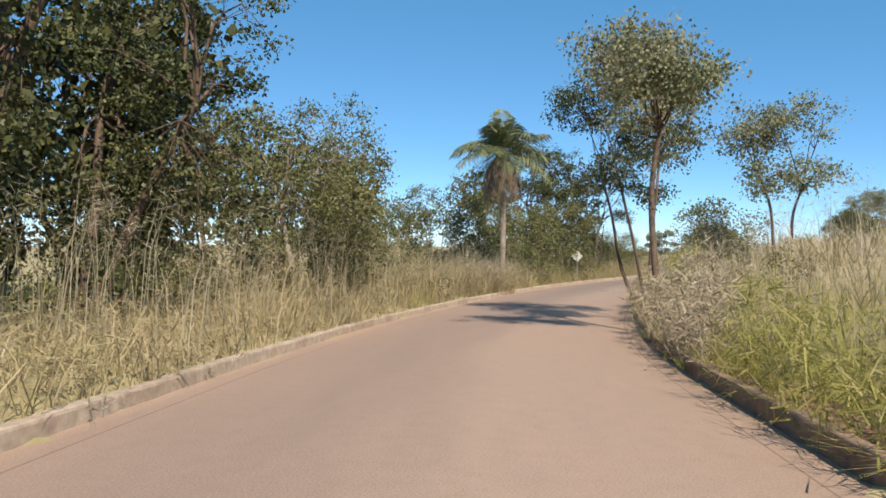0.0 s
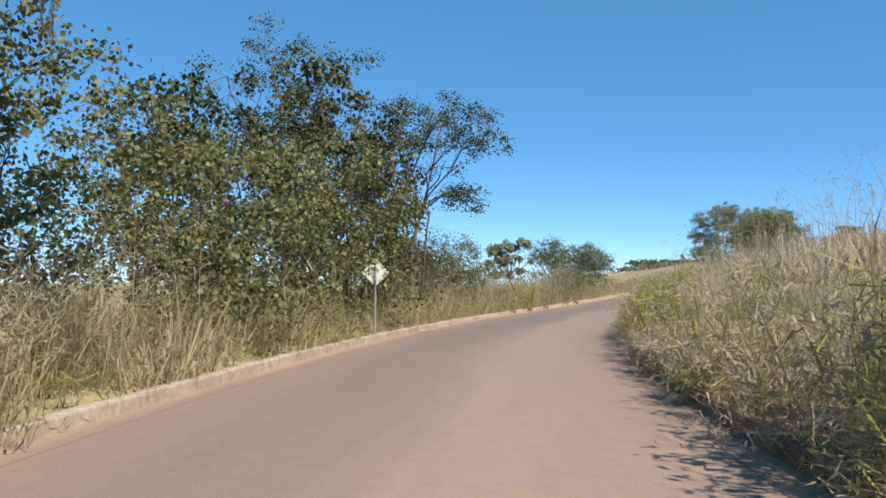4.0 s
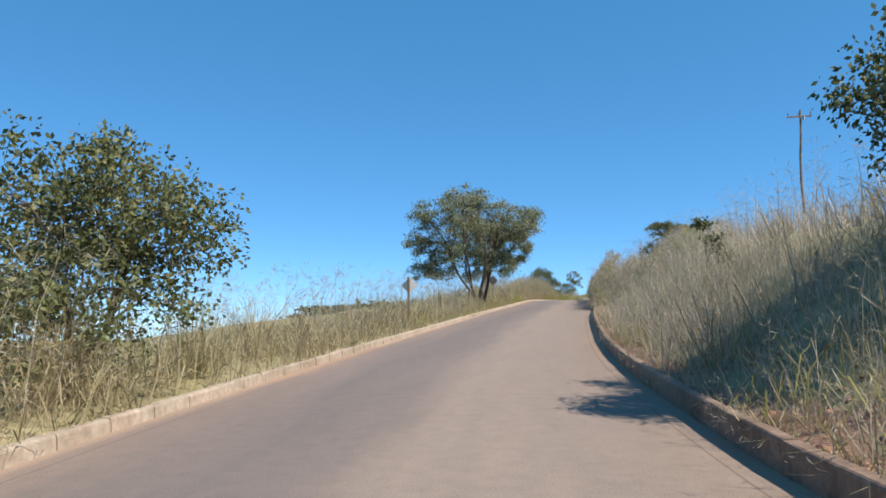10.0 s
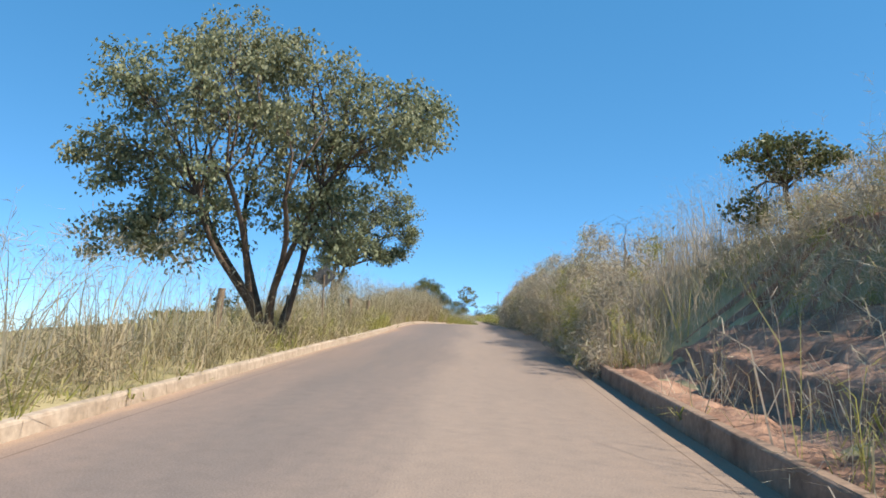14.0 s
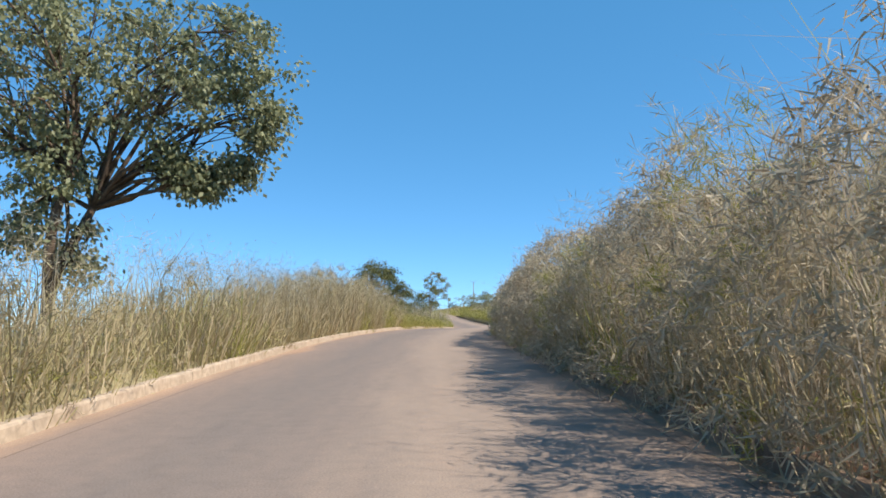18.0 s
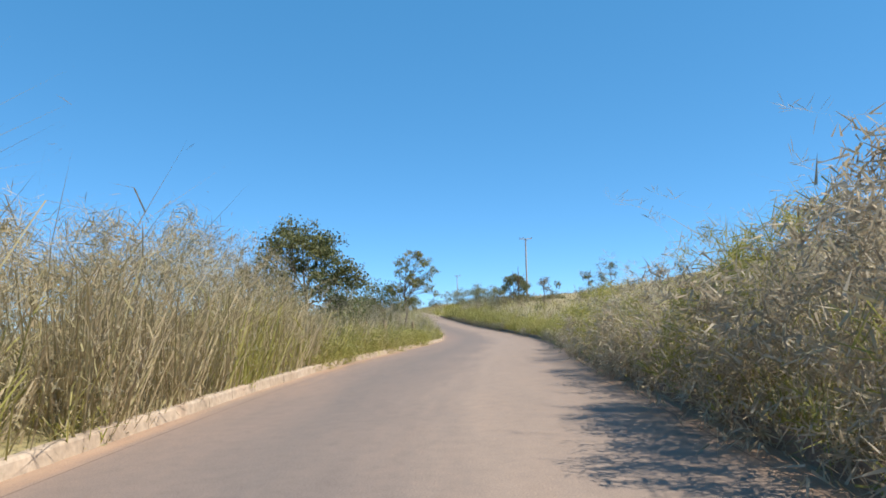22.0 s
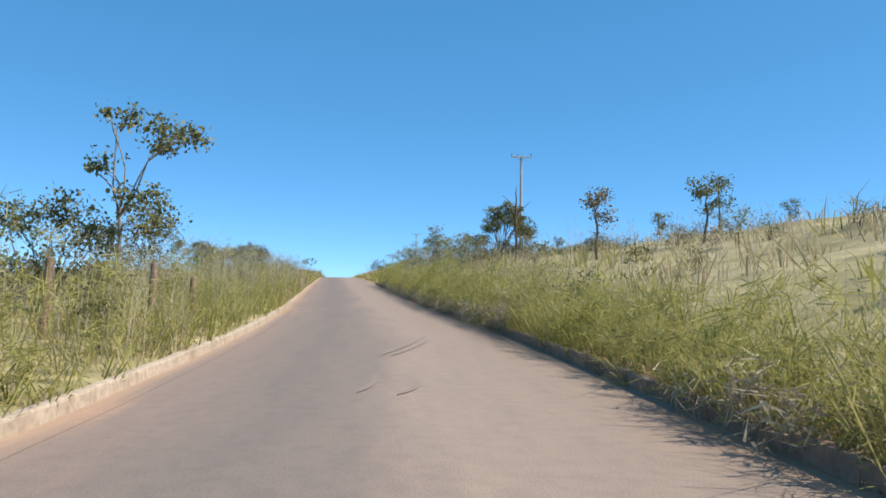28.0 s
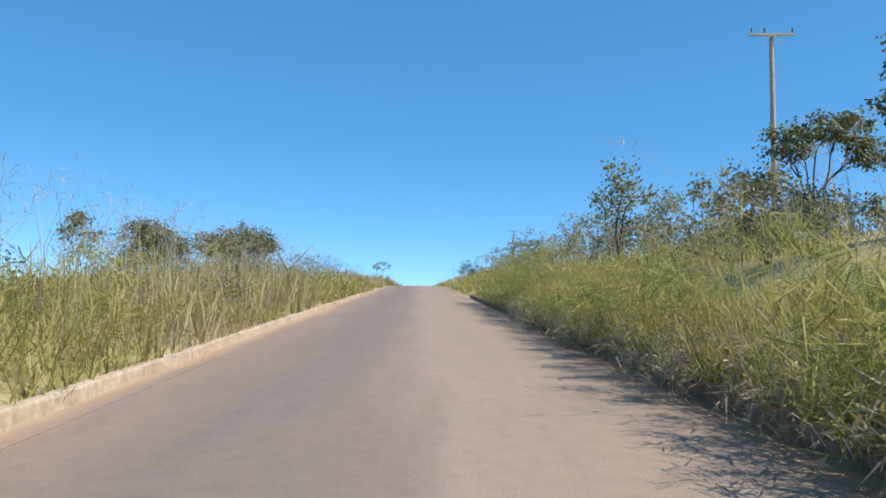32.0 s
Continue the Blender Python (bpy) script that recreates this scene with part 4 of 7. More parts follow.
tree("round_tree", 21.6, 150.8, 8, [(22.2, 150.7, 21.0, 3.7, 3.3, 2.3, 150), (19.6, 151.2, 19.6, 1.9, 1.9, 1.5, 44), (25.2, 150.3, 21.0, 1.7, 1.6, 1.5, 46), (21.4, 151.0, 18.4, 1.9, 1.9, 1.2, 34), (20.4, 151.3, 16.8, 1.6, 1.6, 0.9, 24), (22.1, 150.8, 16.5, 0.9, 0.9, 0.8, 12), (24.6, 150.5, 18.2, 0.6, 0.6, 0.4, 26), (25.4, 150.4, 18.5, 0.5, 0.5, 0.35, 20), (24.0, 150.6, 18.6, 0.5, 0.5, 0.45, 22), (26.0, 150.2, 19.5, 0.6, 0.6, 0.6, 24)], "round-crowned greyish tree with a short trunk on the verge", M_LEAFGREY, M_BARK, 2, 0.19, 0.14, 92, 0.4, 0.7, seed=72, spread=0.2, world=True, slim=0.3)
tree("flat_topped_tree", 29.6, 118.2, 3.7, [(29.0, 118.1, 17.75, 1.1, 1.1, 0.16, 36), (30.1, 118.0, 17.6, 0.9, 0.9, 0.14, 24), (29.3, 118.2, 17.3, 1.0, 0.9, 0.13, 18), (28.4, 118.0, 16.3, 0.6, 0.5, 0.35, 12)], "small flat-topped tree on the bank", M_LEAF, M_BARK, 1, 0.08, 0.09, 75, 0.6, 0.0, seed=73, clump=0.26, world=True)
tree("bank_bush", 35.93, 106.23, 3.39, [(0, 0, 2.04, 1.02, 1.02, 1.02, 16)], "small bush on top of the bank", M_LEAF, None, 2, 0.05, 0.11, 70, 0.4, seed=74, top=19.06, category="bush")
tree("bare_tree", 32.19, 132.88, 3.13, [(0, 0, 2.15, 1.37, 1.17, 0.78, 14)], "nearly leafless crooked tree on the bank", M_LEAFDRY, M_BARK, 2, 0.07, 0.07, 7, 0.5, seed=75, clump=0.35, top=19.14)
tree("bank_bush", 34.82, 133.76, 2.73, [(0, 0, 1.56, 1.27, 1.27, 0.88, 20)], "dry bush on top of the bank", M_LEAFDRY, None, 3, 0.05, 0.09, 45, 0.35, seed=76, category="bush")
# the second bend
tree("dark_round_tree", 35.7, 196.9, 6, [(36.0, 196.7, 19.7, 1.7, 1.7, 1.35, 96), (37.1, 196.3, 18.1, 1.0, 1.0, 1.0, 34), (38.2, 196.2, 18.4, 0.9, 0.9, 0.8, 28), (37.2, 196.4, 19.5, 0.9, 0.9, 0.7, 24), (37.7, 196.2, 16.8, 1.1, 1.1, 0.9, 24), (34.5, 197.3, 18.2, 1.6, 1.6, 1.2, 60), (36.0, 196.8, 16.9, 2.0, 2.0, 1.2, 54)], "dense dark green tree on the bend", M_LEAFGREEN, M_BARK, 2, 0.12, 0.11, 95, 0.35, seed=81, world=True)
tree("roadside_bush", 38, 198.71, 2.45, [(0, 0, 1.33, 1.53, 1.33, 0.92, 26)], "green bush beside the dark tree", M_LEAF, None, 3, 0.05, 0.11, 80, 0.3, seed=82, category="bush")
tree("roadside_bush", 33.91, 188.42, 2.89, [(0, 0, 1.65, 1.34, 1.34, 0.93, 24)], "green bush above the verge", M_LEAF, None, 3, 0.05, 0.11, 75, 0.3, seed=83, category="bush")
tree("hanging_leaf_tree", 44.3, 213.2, 6, [(44.9, 213.1, 21.0, 0.8, 0.8, 0.45, 16), (44.2, 213.3, 20.2, 0.7, 0.7, 0.7, 18), (45.5, 212.8, 20.4, 0.7, 0.7, 0.5, 14), (44.9, 213.1, 19.4, 0.9, 0.9, 0.7, 24), (43.9, 213.4, 18.6, 0.8, 0.8, 0.8, 20), (45.8, 212.6, 19.6, 0.4, 0.4, 0.35, 7), (45.9, 212.6, 18.7, 0.35, 0.35, 0.4, 6), (44.7, 213.2, 17.8, 0.9, 0.9, 0.6, 18), (46.2, 212.4, 20.0, 0.35, 0.35, 0.25, 5), (46.3, 212.4, 18.4, 0.2, 0.2, 0.3, 3)], "tree with hanging yellowish-green leaf bunches", M_LEAFYEL, M_BARK, 2, 0.06, 0.125, 48, 0.45, 1.4, seed=84, clump=0.27, world=True, slim=0.2)
tree("roadside_bush", 42.21, 216.68, 2.95, [(42.2, 215.6, 18.5, 1.11, 1.11, 0.90, 20), (43.3, 215.2, 18.8, 1.01, 1.01, 0.80, 18), (42.4, 215.6, 17.3, 1.59, 1.59, 0.69, 26), (44.0, 215.0, 17.7, 1.06, 1.06, 0.80, 16)], "dark green bush by the tree", M_LEAFGREEN, None, 3, 0.05, 0.11, 75, 0.3, seed=85, category="bush", world=True)
tree("leaning_tree", 47.8, 229.8, 5.3, [(48.1, 229.7, 20.6, 0.4, 0.4, 0.3, 6), (49.2, 229.4, 20.1, 0.7, 0.7, 0.5, 16), (48.6, 229.5, 18.8, 0.6, 0.6, 0.4, 9), (47.6, 229.9, 19.5, 0.3, 0.3, 0.3, 4)], "slender leaning tree with sparse leaf bunches", M_LEAF, M_PALE, 1, 0.055, 0.11, 60, 0.55, 0.5, seed=86, clump=0.36, world=True)
tree("roadside_bush", 46.4, 230.6, 3, [(46.1, 230.7, 18.3, 0.62, 0.62, 0.50, 16), (47.1, 230.3, 18.5, 0.50, 0.50, 0.35, 9), (47.6, 230.2, 17.9, 0.58, 0.58, 0.42, 11), (45.7, 230.9, 16.9, 0.96, 0.96, 0.62, 18), (47.1, 230.4, 17.1, 0.96, 0.96, 0.58, 18), (48.6, 231.8, 18.4, 0.7, 0.7, 0.45, 14)], "green bush beside the leaning tree", M_LEAF, None, 3, 0.05, 0.10, 75, 0.3, seed=87, category="bush", world=True)
tree("roadside_bush", 46.42, 242.66, 3.27, [(0, 0, 2.04, 1.33, 1.33, 0.92, 22)], "bushy small tree behind the verge grass", M_LEAF, None, 3, 0.06, 0.11, 75, 0.4, seed=88, category="bush")
tree("small_tree", 47.49, 260.5, 4.7, [(0, 0, 3.68, 1.23, 1.23, 0.92, 26), (-1.02, 0.2, 2.45, 0.92, 0.92, 0.61, 12)], "small rounded tree beside the straight road", M_LEAF, M_BARK, 2, 0.07, 0.11, 75, 0.5, seed=89, top=21.41)
tree("roadside_bush", 54.7, 292.4, 4.7, [(54.9, 292.3, 21.5, 1.6, 1.6, 0.7, 60), (53.2, 292.8, 21.2, 1.4, 1.4, 0.7, 44), (56.1, 292.0, 21.2, 0.9, 0.9, 0.6, 24), (54.2, 292.5, 20.0, 2.5, 2.0, 1.0, 70), (54.6, 292.4, 20.9, 2.2, 1.8, 0.7, 56)], "broad bush at the grassy verge", M_LEAF, None, 3, 0.06, 0.11, 85, 0.35, seed=90, category="bush", world=True)
tree("roadside_bush", 50.2, 290.3, 4.5, [(50.0, 290.4, 21.5, 1.4, 1.4, 0.6, 48), (51.2, 290.0, 21.0, 1.0, 1.0, 0.6, 26), (50.6, 290.2, 20.0, 2.1, 1.7, 1.0, 56), (50.8, 290.2, 20.8, 1.8, 1.6, 0.7, 44)], "broad bush behind the verge grass", M_LEAF, None, 3, 0.06, 0.11, 80, 0.35, seed=91, category="bush", world=True)
tree("small_tree", 48.2, 284.6, 4, [(48.2, 284.6, 21.5, 0.75, 0.75, 0.35, 18), (47.6, 284.8, 20.9, 0.5, 0.5, 0.35, 9), (48.8, 284.4, 20.8, 0.5, 0.5, 0.35, 9)], "small open tree above the verge grass", M_LEAF, M_BARK, 2, 0.06, 0.10, 60, 0.4, seed=93, world=True, clump=0.36)
tree("leafy_shrub", 52.3, 251.0, 2.6, [(52.2, 251.0, 18.8, 0.35, 0.35, 0.3, 9), (52.5, 250.8, 18.2, 0.4, 0.4, 0.4, 10), (52.0, 251.2, 17.7, 0.5, 0.5, 0.4, 10)], "tall broad-leaved shrub in the verge grass", M_LEAFGREY, None, 3, 0.025, 0.13, 36, 0.35, 0.5, seed=94, category="shrub", world=True, clump=0.25, slim=0.3)
tree("crest_tree", 74.08, 388.36, 4.7, [(0, 0, 3.78, 1.74, 1.74, 0.92, 20)], "small open tree near the crest of the road", M_LEAF, M_BARK, 2, 0.10, 0.16, 50, 0.5, seed=92, top=26.21)
# the hill on the right
for k, (px, py, ph, pr) in enumerate([(66.12, 240.82, 3.3, 0.7), (78.38, 248.58, 3.78, 0.92), (70.91, 240.03, 3.0, 0.7), (86.22, 266.55, 3.07, 0.92), (99.5, 266.35, 3.27, 0.82), (107.99, 286.66, 3.68, 1.02), (115.85, 266.1, 2.66, 0.92), (96.01, 305.24, 3.27, 1.02), (90.11, 320.66, 3.68, 1.12)]):
    tree("hill_tree", px, py, ph, [(0, 0, ph * 0.82, pr, pr, ph * 0.17, 14), (0.3, 0, ph * 0.58, pr * 0.6, pr * 0.6, ph * 0.12, 6)], "small savanna tree standing on the grassy hill", M_LEAFDRY if k == 0 else M_LEAF, M_BARK, 1, 0.06, 0.12, 55, 0.6, seed=100 + k, clump=0.4, group="trees on the hill")
for k, (px, py, ph, pr) in enumerate([(68.84, 272.95, 4.29, 1.33), (69.88, 267.32, 3.07, 1.53), (72.92, 279.02, 3.47, 1.84), (74.28, 288.2, 3.68, 2.04), (76.48, 298.39, 3.88, 2.25), (77.69, 310.63, 4.09, 2.45), (80.96, 323.87, 4.09, 2.66), (84.29, 341.19, 4.29, 2.86), (87.62, 358.52, 4.5, 3.07)]):
    tree("scrub_tree", px, py, ph, [(0, 0, ph * 0.66, pr, pr, ph * 0.3, 30), (0.3, 0, ph * 0.3, pr, pr, ph * 0.22, 14)], "scrubby grey-green tree at the foot of the hill", M_LEAFGREY, M_BARK, 2, 0.07, 0.14, 46, 0.4, seed=120 + k, group="scrub at the hill foot")
tree("scrub_tree", 68.8, 260.0, 4, [(69.2, 260.2, 22.6, 0.8, 0.8, 0.5, 22), (70.0, 259.8, 23.0, 0.9, 0.9, 0.45, 26), (68.7, 260.3, 21.6, 0.5, 0.5, 0.4, 10), (70.6, 259.6, 22.2, 0.7, 0.7, 0.5, 16), (70.6, 258.4, 21.4, 1.2, 1.0, 0.8, 34), (70.8, 258.0, 20.1, 1.3, 1.1, 0.7, 26), (70.0, 259.6, 20.2, 1.0, 1.0, 0.5, 14)], "many-limbed grey-green tree above the scrub", M_LEAF, M_BARK, 3, 0.08, 0.11, 70, 0.3, 0.4, seed=138, group="scrub at the hill foot", world=True, spread=0.3, clump=0.34)


def dead_tree(x, y, top):
    z = float(ground(x, y)[0]) - 0.1
    root = thing("dead_tree", x, y, z, "dead leafless tree with upright bare limbs", "tree", "scrub at the hill foot")
    h = top - z
    tb = Tubes(7)
    tb.add([(0, 0, 0), (0.03, 0, h * 0.3), (-0.02, 0.03, h * 0.6), (0.02, 0, h * 0.82), (-0.03, 0, h * 0.9), (0.02, 0, h)], [0.10, 0.09, 0.075, 0.05, 0.04, 0.012])
    mesh_part("trunk", tb.mesh("trunk"), M_BARK, root)
    for way, r in (([(0, 0, h * 0.56), (-0.25, 0.1, h * 0.68), (-0.42, 0.15, h * 0.80), (-0.85, 0.3, h * 0.88)], 0.05), ([(0, 0, h * 0.6), (0.25, -0.1, h * 0.70), (0.6, -0.25, h * 0.74), (0.85, -0.35, h * 0.80)], 0.045), ([(0, 0, h * 0.5), (0.2, 0, h * 0.66), (0.22, 0.05, h * 0.74)], 0.04)):
        tb = Tubes(5)
        tb.add(way, np.linspace(r, 0.012, len(way)))
        mesh_part("limb", tb.mesh("limb"), M_BARK, root)


dead_tree(69.8, 258.3, 24.3)
tree("scrub_tree", 73.2, 268.3, 5, [(73.4, 268.0, 23.2, 1.19, 1.19, 0.44, 30), (72.1, 268.3, 22.7, 0.78, 0.78, 0.58, 20), (71.2, 268.6, 21.5, 0.75, 0.75, 0.61, 20), (74.4, 267.8, 22.6, 0.78, 0.78, 0.75, 22), (73.1, 268.2, 20.7, 1.87, 1.87, 0.71, 36), (71.7, 268.6, 20.1, 1.36, 1.36, 0.68, 24)], "many-limbed grey-green tree in front of the concrete pole", M_LEAF, M_BARK, 3, 0.10, 0.12, 80, 0.35, 0.4, seed=133, group="scrub at the hill foot", world=True, spread=0.3, clump=0.4)
tree("scrub_tree", 71.6, 272.7, 3, [(71.5, 272.6, 22.0, 0.40, 0.40, 0.40, 5), (72.1, 272.5, 20.7, 1.19, 1.19, 0.56, 18)], "low scrubby tree with one upright tuft", M_LEAFGREY, M_BARK, 2, 0.06, 0.11, 60, 0.35, seed=134, group="scrub at the hill foot", world=True, clump=0.4)
tree("bank_bush", 70.6, 253.1, 2.5, [(70.6, 253.0, 19.3, 1.05, 1.05, 0.77, 26), (71.0, 253.0, 18.3, 1.05, 1.05, 0.69, 18)], "olive green bush behind the tall verge grass", M_LEAF, None, 3, 0.05, 0.085, 105, 0.3, seed=135, category="bush", world=True, clump=0.42)
tree("bank_bush", 70.9, 250.9, 2.5, [(70.9, 250.9, 19.3, 1.06, 1.06, 0.71, 26), (71.2, 250.9, 18.4, 1.06, 1.06, 0.64, 18)], "olive green bush behind the tall verge grass", M_LEAF, None, 3, 0.05, 0.085, 105, 0.3, seed=136, category="bush", world=True, clump=0.42)
tree("bank_bush", 70.7, 248.9, 2.5, [(70.7, 248.8, 19.7, 0.97, 0.97, 0.65, 26), (71.1, 248.8, 18.9, 0.97, 0.97, 0.58, 18)], "olive green bush behind the tall verge grass", M_LEAF, None, 3, 0.05, 0.085, 105, 0.3, seed=137, category="bush", world=True, clump=0.42)
tree("thin_tree", 57.7, 210.5, 4.7, [(0, 0, 4.2, 0.7, 0.7, 0.5, 9), (0.1, 0, 3.2, 0.8, 0.8, 0.6, 9)], "thin twiggy sapling with few leaves on the grassy bank", M_LEAFDRY, M_PALE, 2, 0.03, 0.08, 12, 0.45, seed=141, clump=0.3, spread=0.15)

# undergrowth and scrub, copies of four bushes
BUSH = [tree("undergrowth_bush", 14.51, 12.17, 2.86, [(0, 0, 1.49, 1.37, 1.37, 1.12, 19)], "leafy undergrowth bush below the trees", M_LEAF, None, 3, 0.04, 0.062, 92, 0.3, slim=0.36, seed=150, category="bush", group="undergrowth"),
        tree("undergrowth_bush", 10.92, 42.48, 2.75, [(0, 0, 1.38, 1.38, 1.38, 1.03, 19)], "dark leafy undergrowth bush below the trees", M_LEAFDARK, None, 3, 0.04, 0.062, 92, 0.3, slim=0.36, seed=151, category="bush", group="undergrowth"),
        tree("hill_bush", 68.79, 235.16, 1.74, [(0, 0, 0.92, 0.92, 0.92, 0.61, 10)], "low grey-green bush on the grassy slope", M_LEAFGREY, None, 3, 0.03, 0.095, 74, 0.3, seed=152, category="bush", group="bushes on the slope"),
        tree("hill_bush", 65.04, 244.91, 1.94, [(0, 0, 1.02, 0.82, 0.92, 0.72, 10)], "low dry bush on the grassy slope", M_LEAFDRY, None, 3, 0.03, 0.095, 74, 0.3, seed=153, category="bush", group="bushes on the slope")]
rnd = random.Random(12)
for bx, by in [(17.73, 11.92), (17.46, 19.33), (14.97, 17.61), (12.44, 25.58), (10.48, 29.32), (22.42, 2.95), (18.68, 3.46), (10.4, 22.94), (11.74, 38.08), (8.6, 51.2), (6.6, 53.0), (5.2, 50.4), (7.2, 56.4), (3.4, 52.5), (9.46, 56.03), (8.9, 59.47), (7.68, 65.42), (6.35, 72.89), (6.85, 75.81), (6.35, 88.08), (7.9, 46.2), (9.19, 47.82), (19.6, 10.6), (18.9, 13.4), (21.3, 5.0), (16.5, 21.5), (14.2, 23.8), (20.6, 8.0)]:
    bx, by = clear(bx, by, 2.0)
    copy_thing(BUSH[rnd.randrange(2)], pose(bx, by, float(ground(bx, by)[0]) - 0.1, 0, 0, rnd.random() * 360))
for k in range(26):
    tt, uu = rnd.uniform(32.5, 39), rnd.uniform(6.0, 11)
    (bx, by), = along(np.array([tt]), np.array([uu]))[0]
    copy_thing(BUSH[2 + rnd.randrange(2)], pose(bx, by, float(ground(bx, by)[0]) - 0.1, 0, 0, rnd.random() * 360))
for k in range(16):
    tt, uu = rnd.uniform(31, 37), -rnd.uniform(6.5, 12)
    (bx, by), = along(np.array([tt]), np.array([uu]))[0]
    copy_thing(BUSH[rnd.randrange(4)], pose(bx, by, float(ground(bx, by)[0]) - 0.1, 0, 0, rnd.random() * 360))

for k in range(12):
    tt, uu = rnd.uniform(36, 43), rnd.choice((-1, 1)) * rnd.uniform(5.2, 8)
    (bx, by), = along(np.array([tt]), np.array([uu]))[0]
    copy_thing(BUSH[rnd.randrange(2)], pose(bx, by, float(ground(bx, by)[0]) - 0.1, 0, 0, rnd.random() * 360))
for k in range(34):
    tt, uu = rnd.uniform(25.5, 33), rnd.uniform(7, 19)
    (bx, by), = along(np.array([tt]), np.array([uu]))[0]
    copy_thing(BUSH[2 + rnd.randrange(2)], pose(bx, by, float(ground(bx, by)[0]) - 0.1, 0, 0, rnd.random() * 360) @ Matrix.Scale(rnd.uniform(0.45, 0.8), 4))
# low bushes that close the verge above the valley
for bx, by, sc in ((12.4, 101.8, 0.6), (11.6, 108.4, 0.5), (12.6, 114.6, 0.5)):
    bx, by = clear(bx, by, 1.8)
    copy_thing(BUSH[0], pose(bx, by, float(ground(bx, by)[0]) - 0.1, 0, 0, rnd.random() * 360) @ Matrix.Scale(sc, 4))
# knee-high leafy weeds among the verge grass
WEED = [tree("verge_weed", 16.9, 24.4, 1.2, [(0, 0, 0.7, 0.5, 0.5, 0.42, 15)], "leafy green weed among the dry verge grass", M_LEAF, None, 3, 0.015, 0.06, 46, 0.35, seed=170, category="weed", group="weeds in the verge", clump=0.26, gap=0.4),
        tree("verge_weed", 46.9, 218.6, 1.5, [(0, 0, 0.9, 0.55, 0.55, 0.55, 17)], "olive green bushy weed in the verge grass", M_LEAF, None, 3, 0.018, 0.06, 46, 0.35, seed=171, category="weed", group="weeds in the verge", clump=0.28, gap=0.6)]
for side, t0, t1, count in ((-1, 0.5, 9.0, 13), (-1, 16.5, 26.0, 12), (-1, 26.5, 34.0, 17), (1, 0.5, 8.0, 7), (1, 27.5, 34.0, 6)):
    for k in range(count):
        tt = t0 + (t1 - t0) * (k + rnd.random()) / count
        hw_ = float(np.interp(tt, LINE_T, LINE[:, 3]))
        (bx, by), = along(np.array([tt]), np.array([side * (hw_ + rnd.uniform(0.7, 3.6))]))[0]
        copy_thing(WEED[rnd.randrange(2)], pose(bx, by, float(ground(bx, by)[0]) - 0.05, 0, 0, rnd.random() * 360))


def far_woods():
    """The wooded skyline far off: many small leaf clumps."""
    rng = np.random.default_rng(91)
    n = 4000
    ang, dist = rng.uniform(-2.6, -0.15, n), rng.uniform(280, 700, n)
    x, y = 35 + np.sin(ang) * dist, 130 + np.cos(ang) * dist
    z = ground(x, y) + rng.uniform(0, 5, n)
    p = np.stack([x, y, z], 1)[beside(x, y)[1] < -240]
    mesh = leaf_mesh("far_woods", p, np.array([[1.0, 1.0, 0.5]]) * rng.uniform(3, 6, (len(p), 1)), 9, 3.4, rng, 0.2, 0.5, True)
    mesh.materials.append(M_LEAFDARK)
    tagged(new("far_woods", mesh), "dark wooded skyline in the far distance", "woods", kind="stuff")
    # the wooded slope across the valley from the straight road
    for n, d0, d1, rad, per, size in ((420, 55, 150, 1.3, 26, 0.5), (620, 150, 420, 3.2, 16, 1.7)):
        ang, dist = np.radians(rng.uniform(-17, -4, n)), rng.uniform(d0, d1, n)
        x, y = 47 + np.sin(ang) * dist, 203 + np.cos(ang) * dist
        gz, u = ground(x, y), beside(x, y)[1]
        top = np.minimum(gz + 0.03 * dist + 2.5, 16.2 + 0.0225 * dist + 2.2 * (wave(x, y, 22, 14) - 0.5))
        z = gz + np.maximum(top - rad * 0.5 - gz, 0.4) * rng.random(n) ** 0.6
        keep = u < -24
        p = np.stack([x, y, z], 1)[keep]
        mesh = leaf_mesh("valley_woods", p, np.array([[1.0, 1.0, 0.6]]) * rng.uniform(0.7, 1.3, (len(p), 1)) * rad, per, size, rng, 0.2)
        mesh.materials.append(M_LEAFDARK if d0 > 100 else M_LEAF)
        tagged(new("valley_woods", mesh), "dark green woods on the slope across the valley" if d0 > 100 else "bushy green woods falling away below the verge", "woods", kind="stuff")


far_woods()


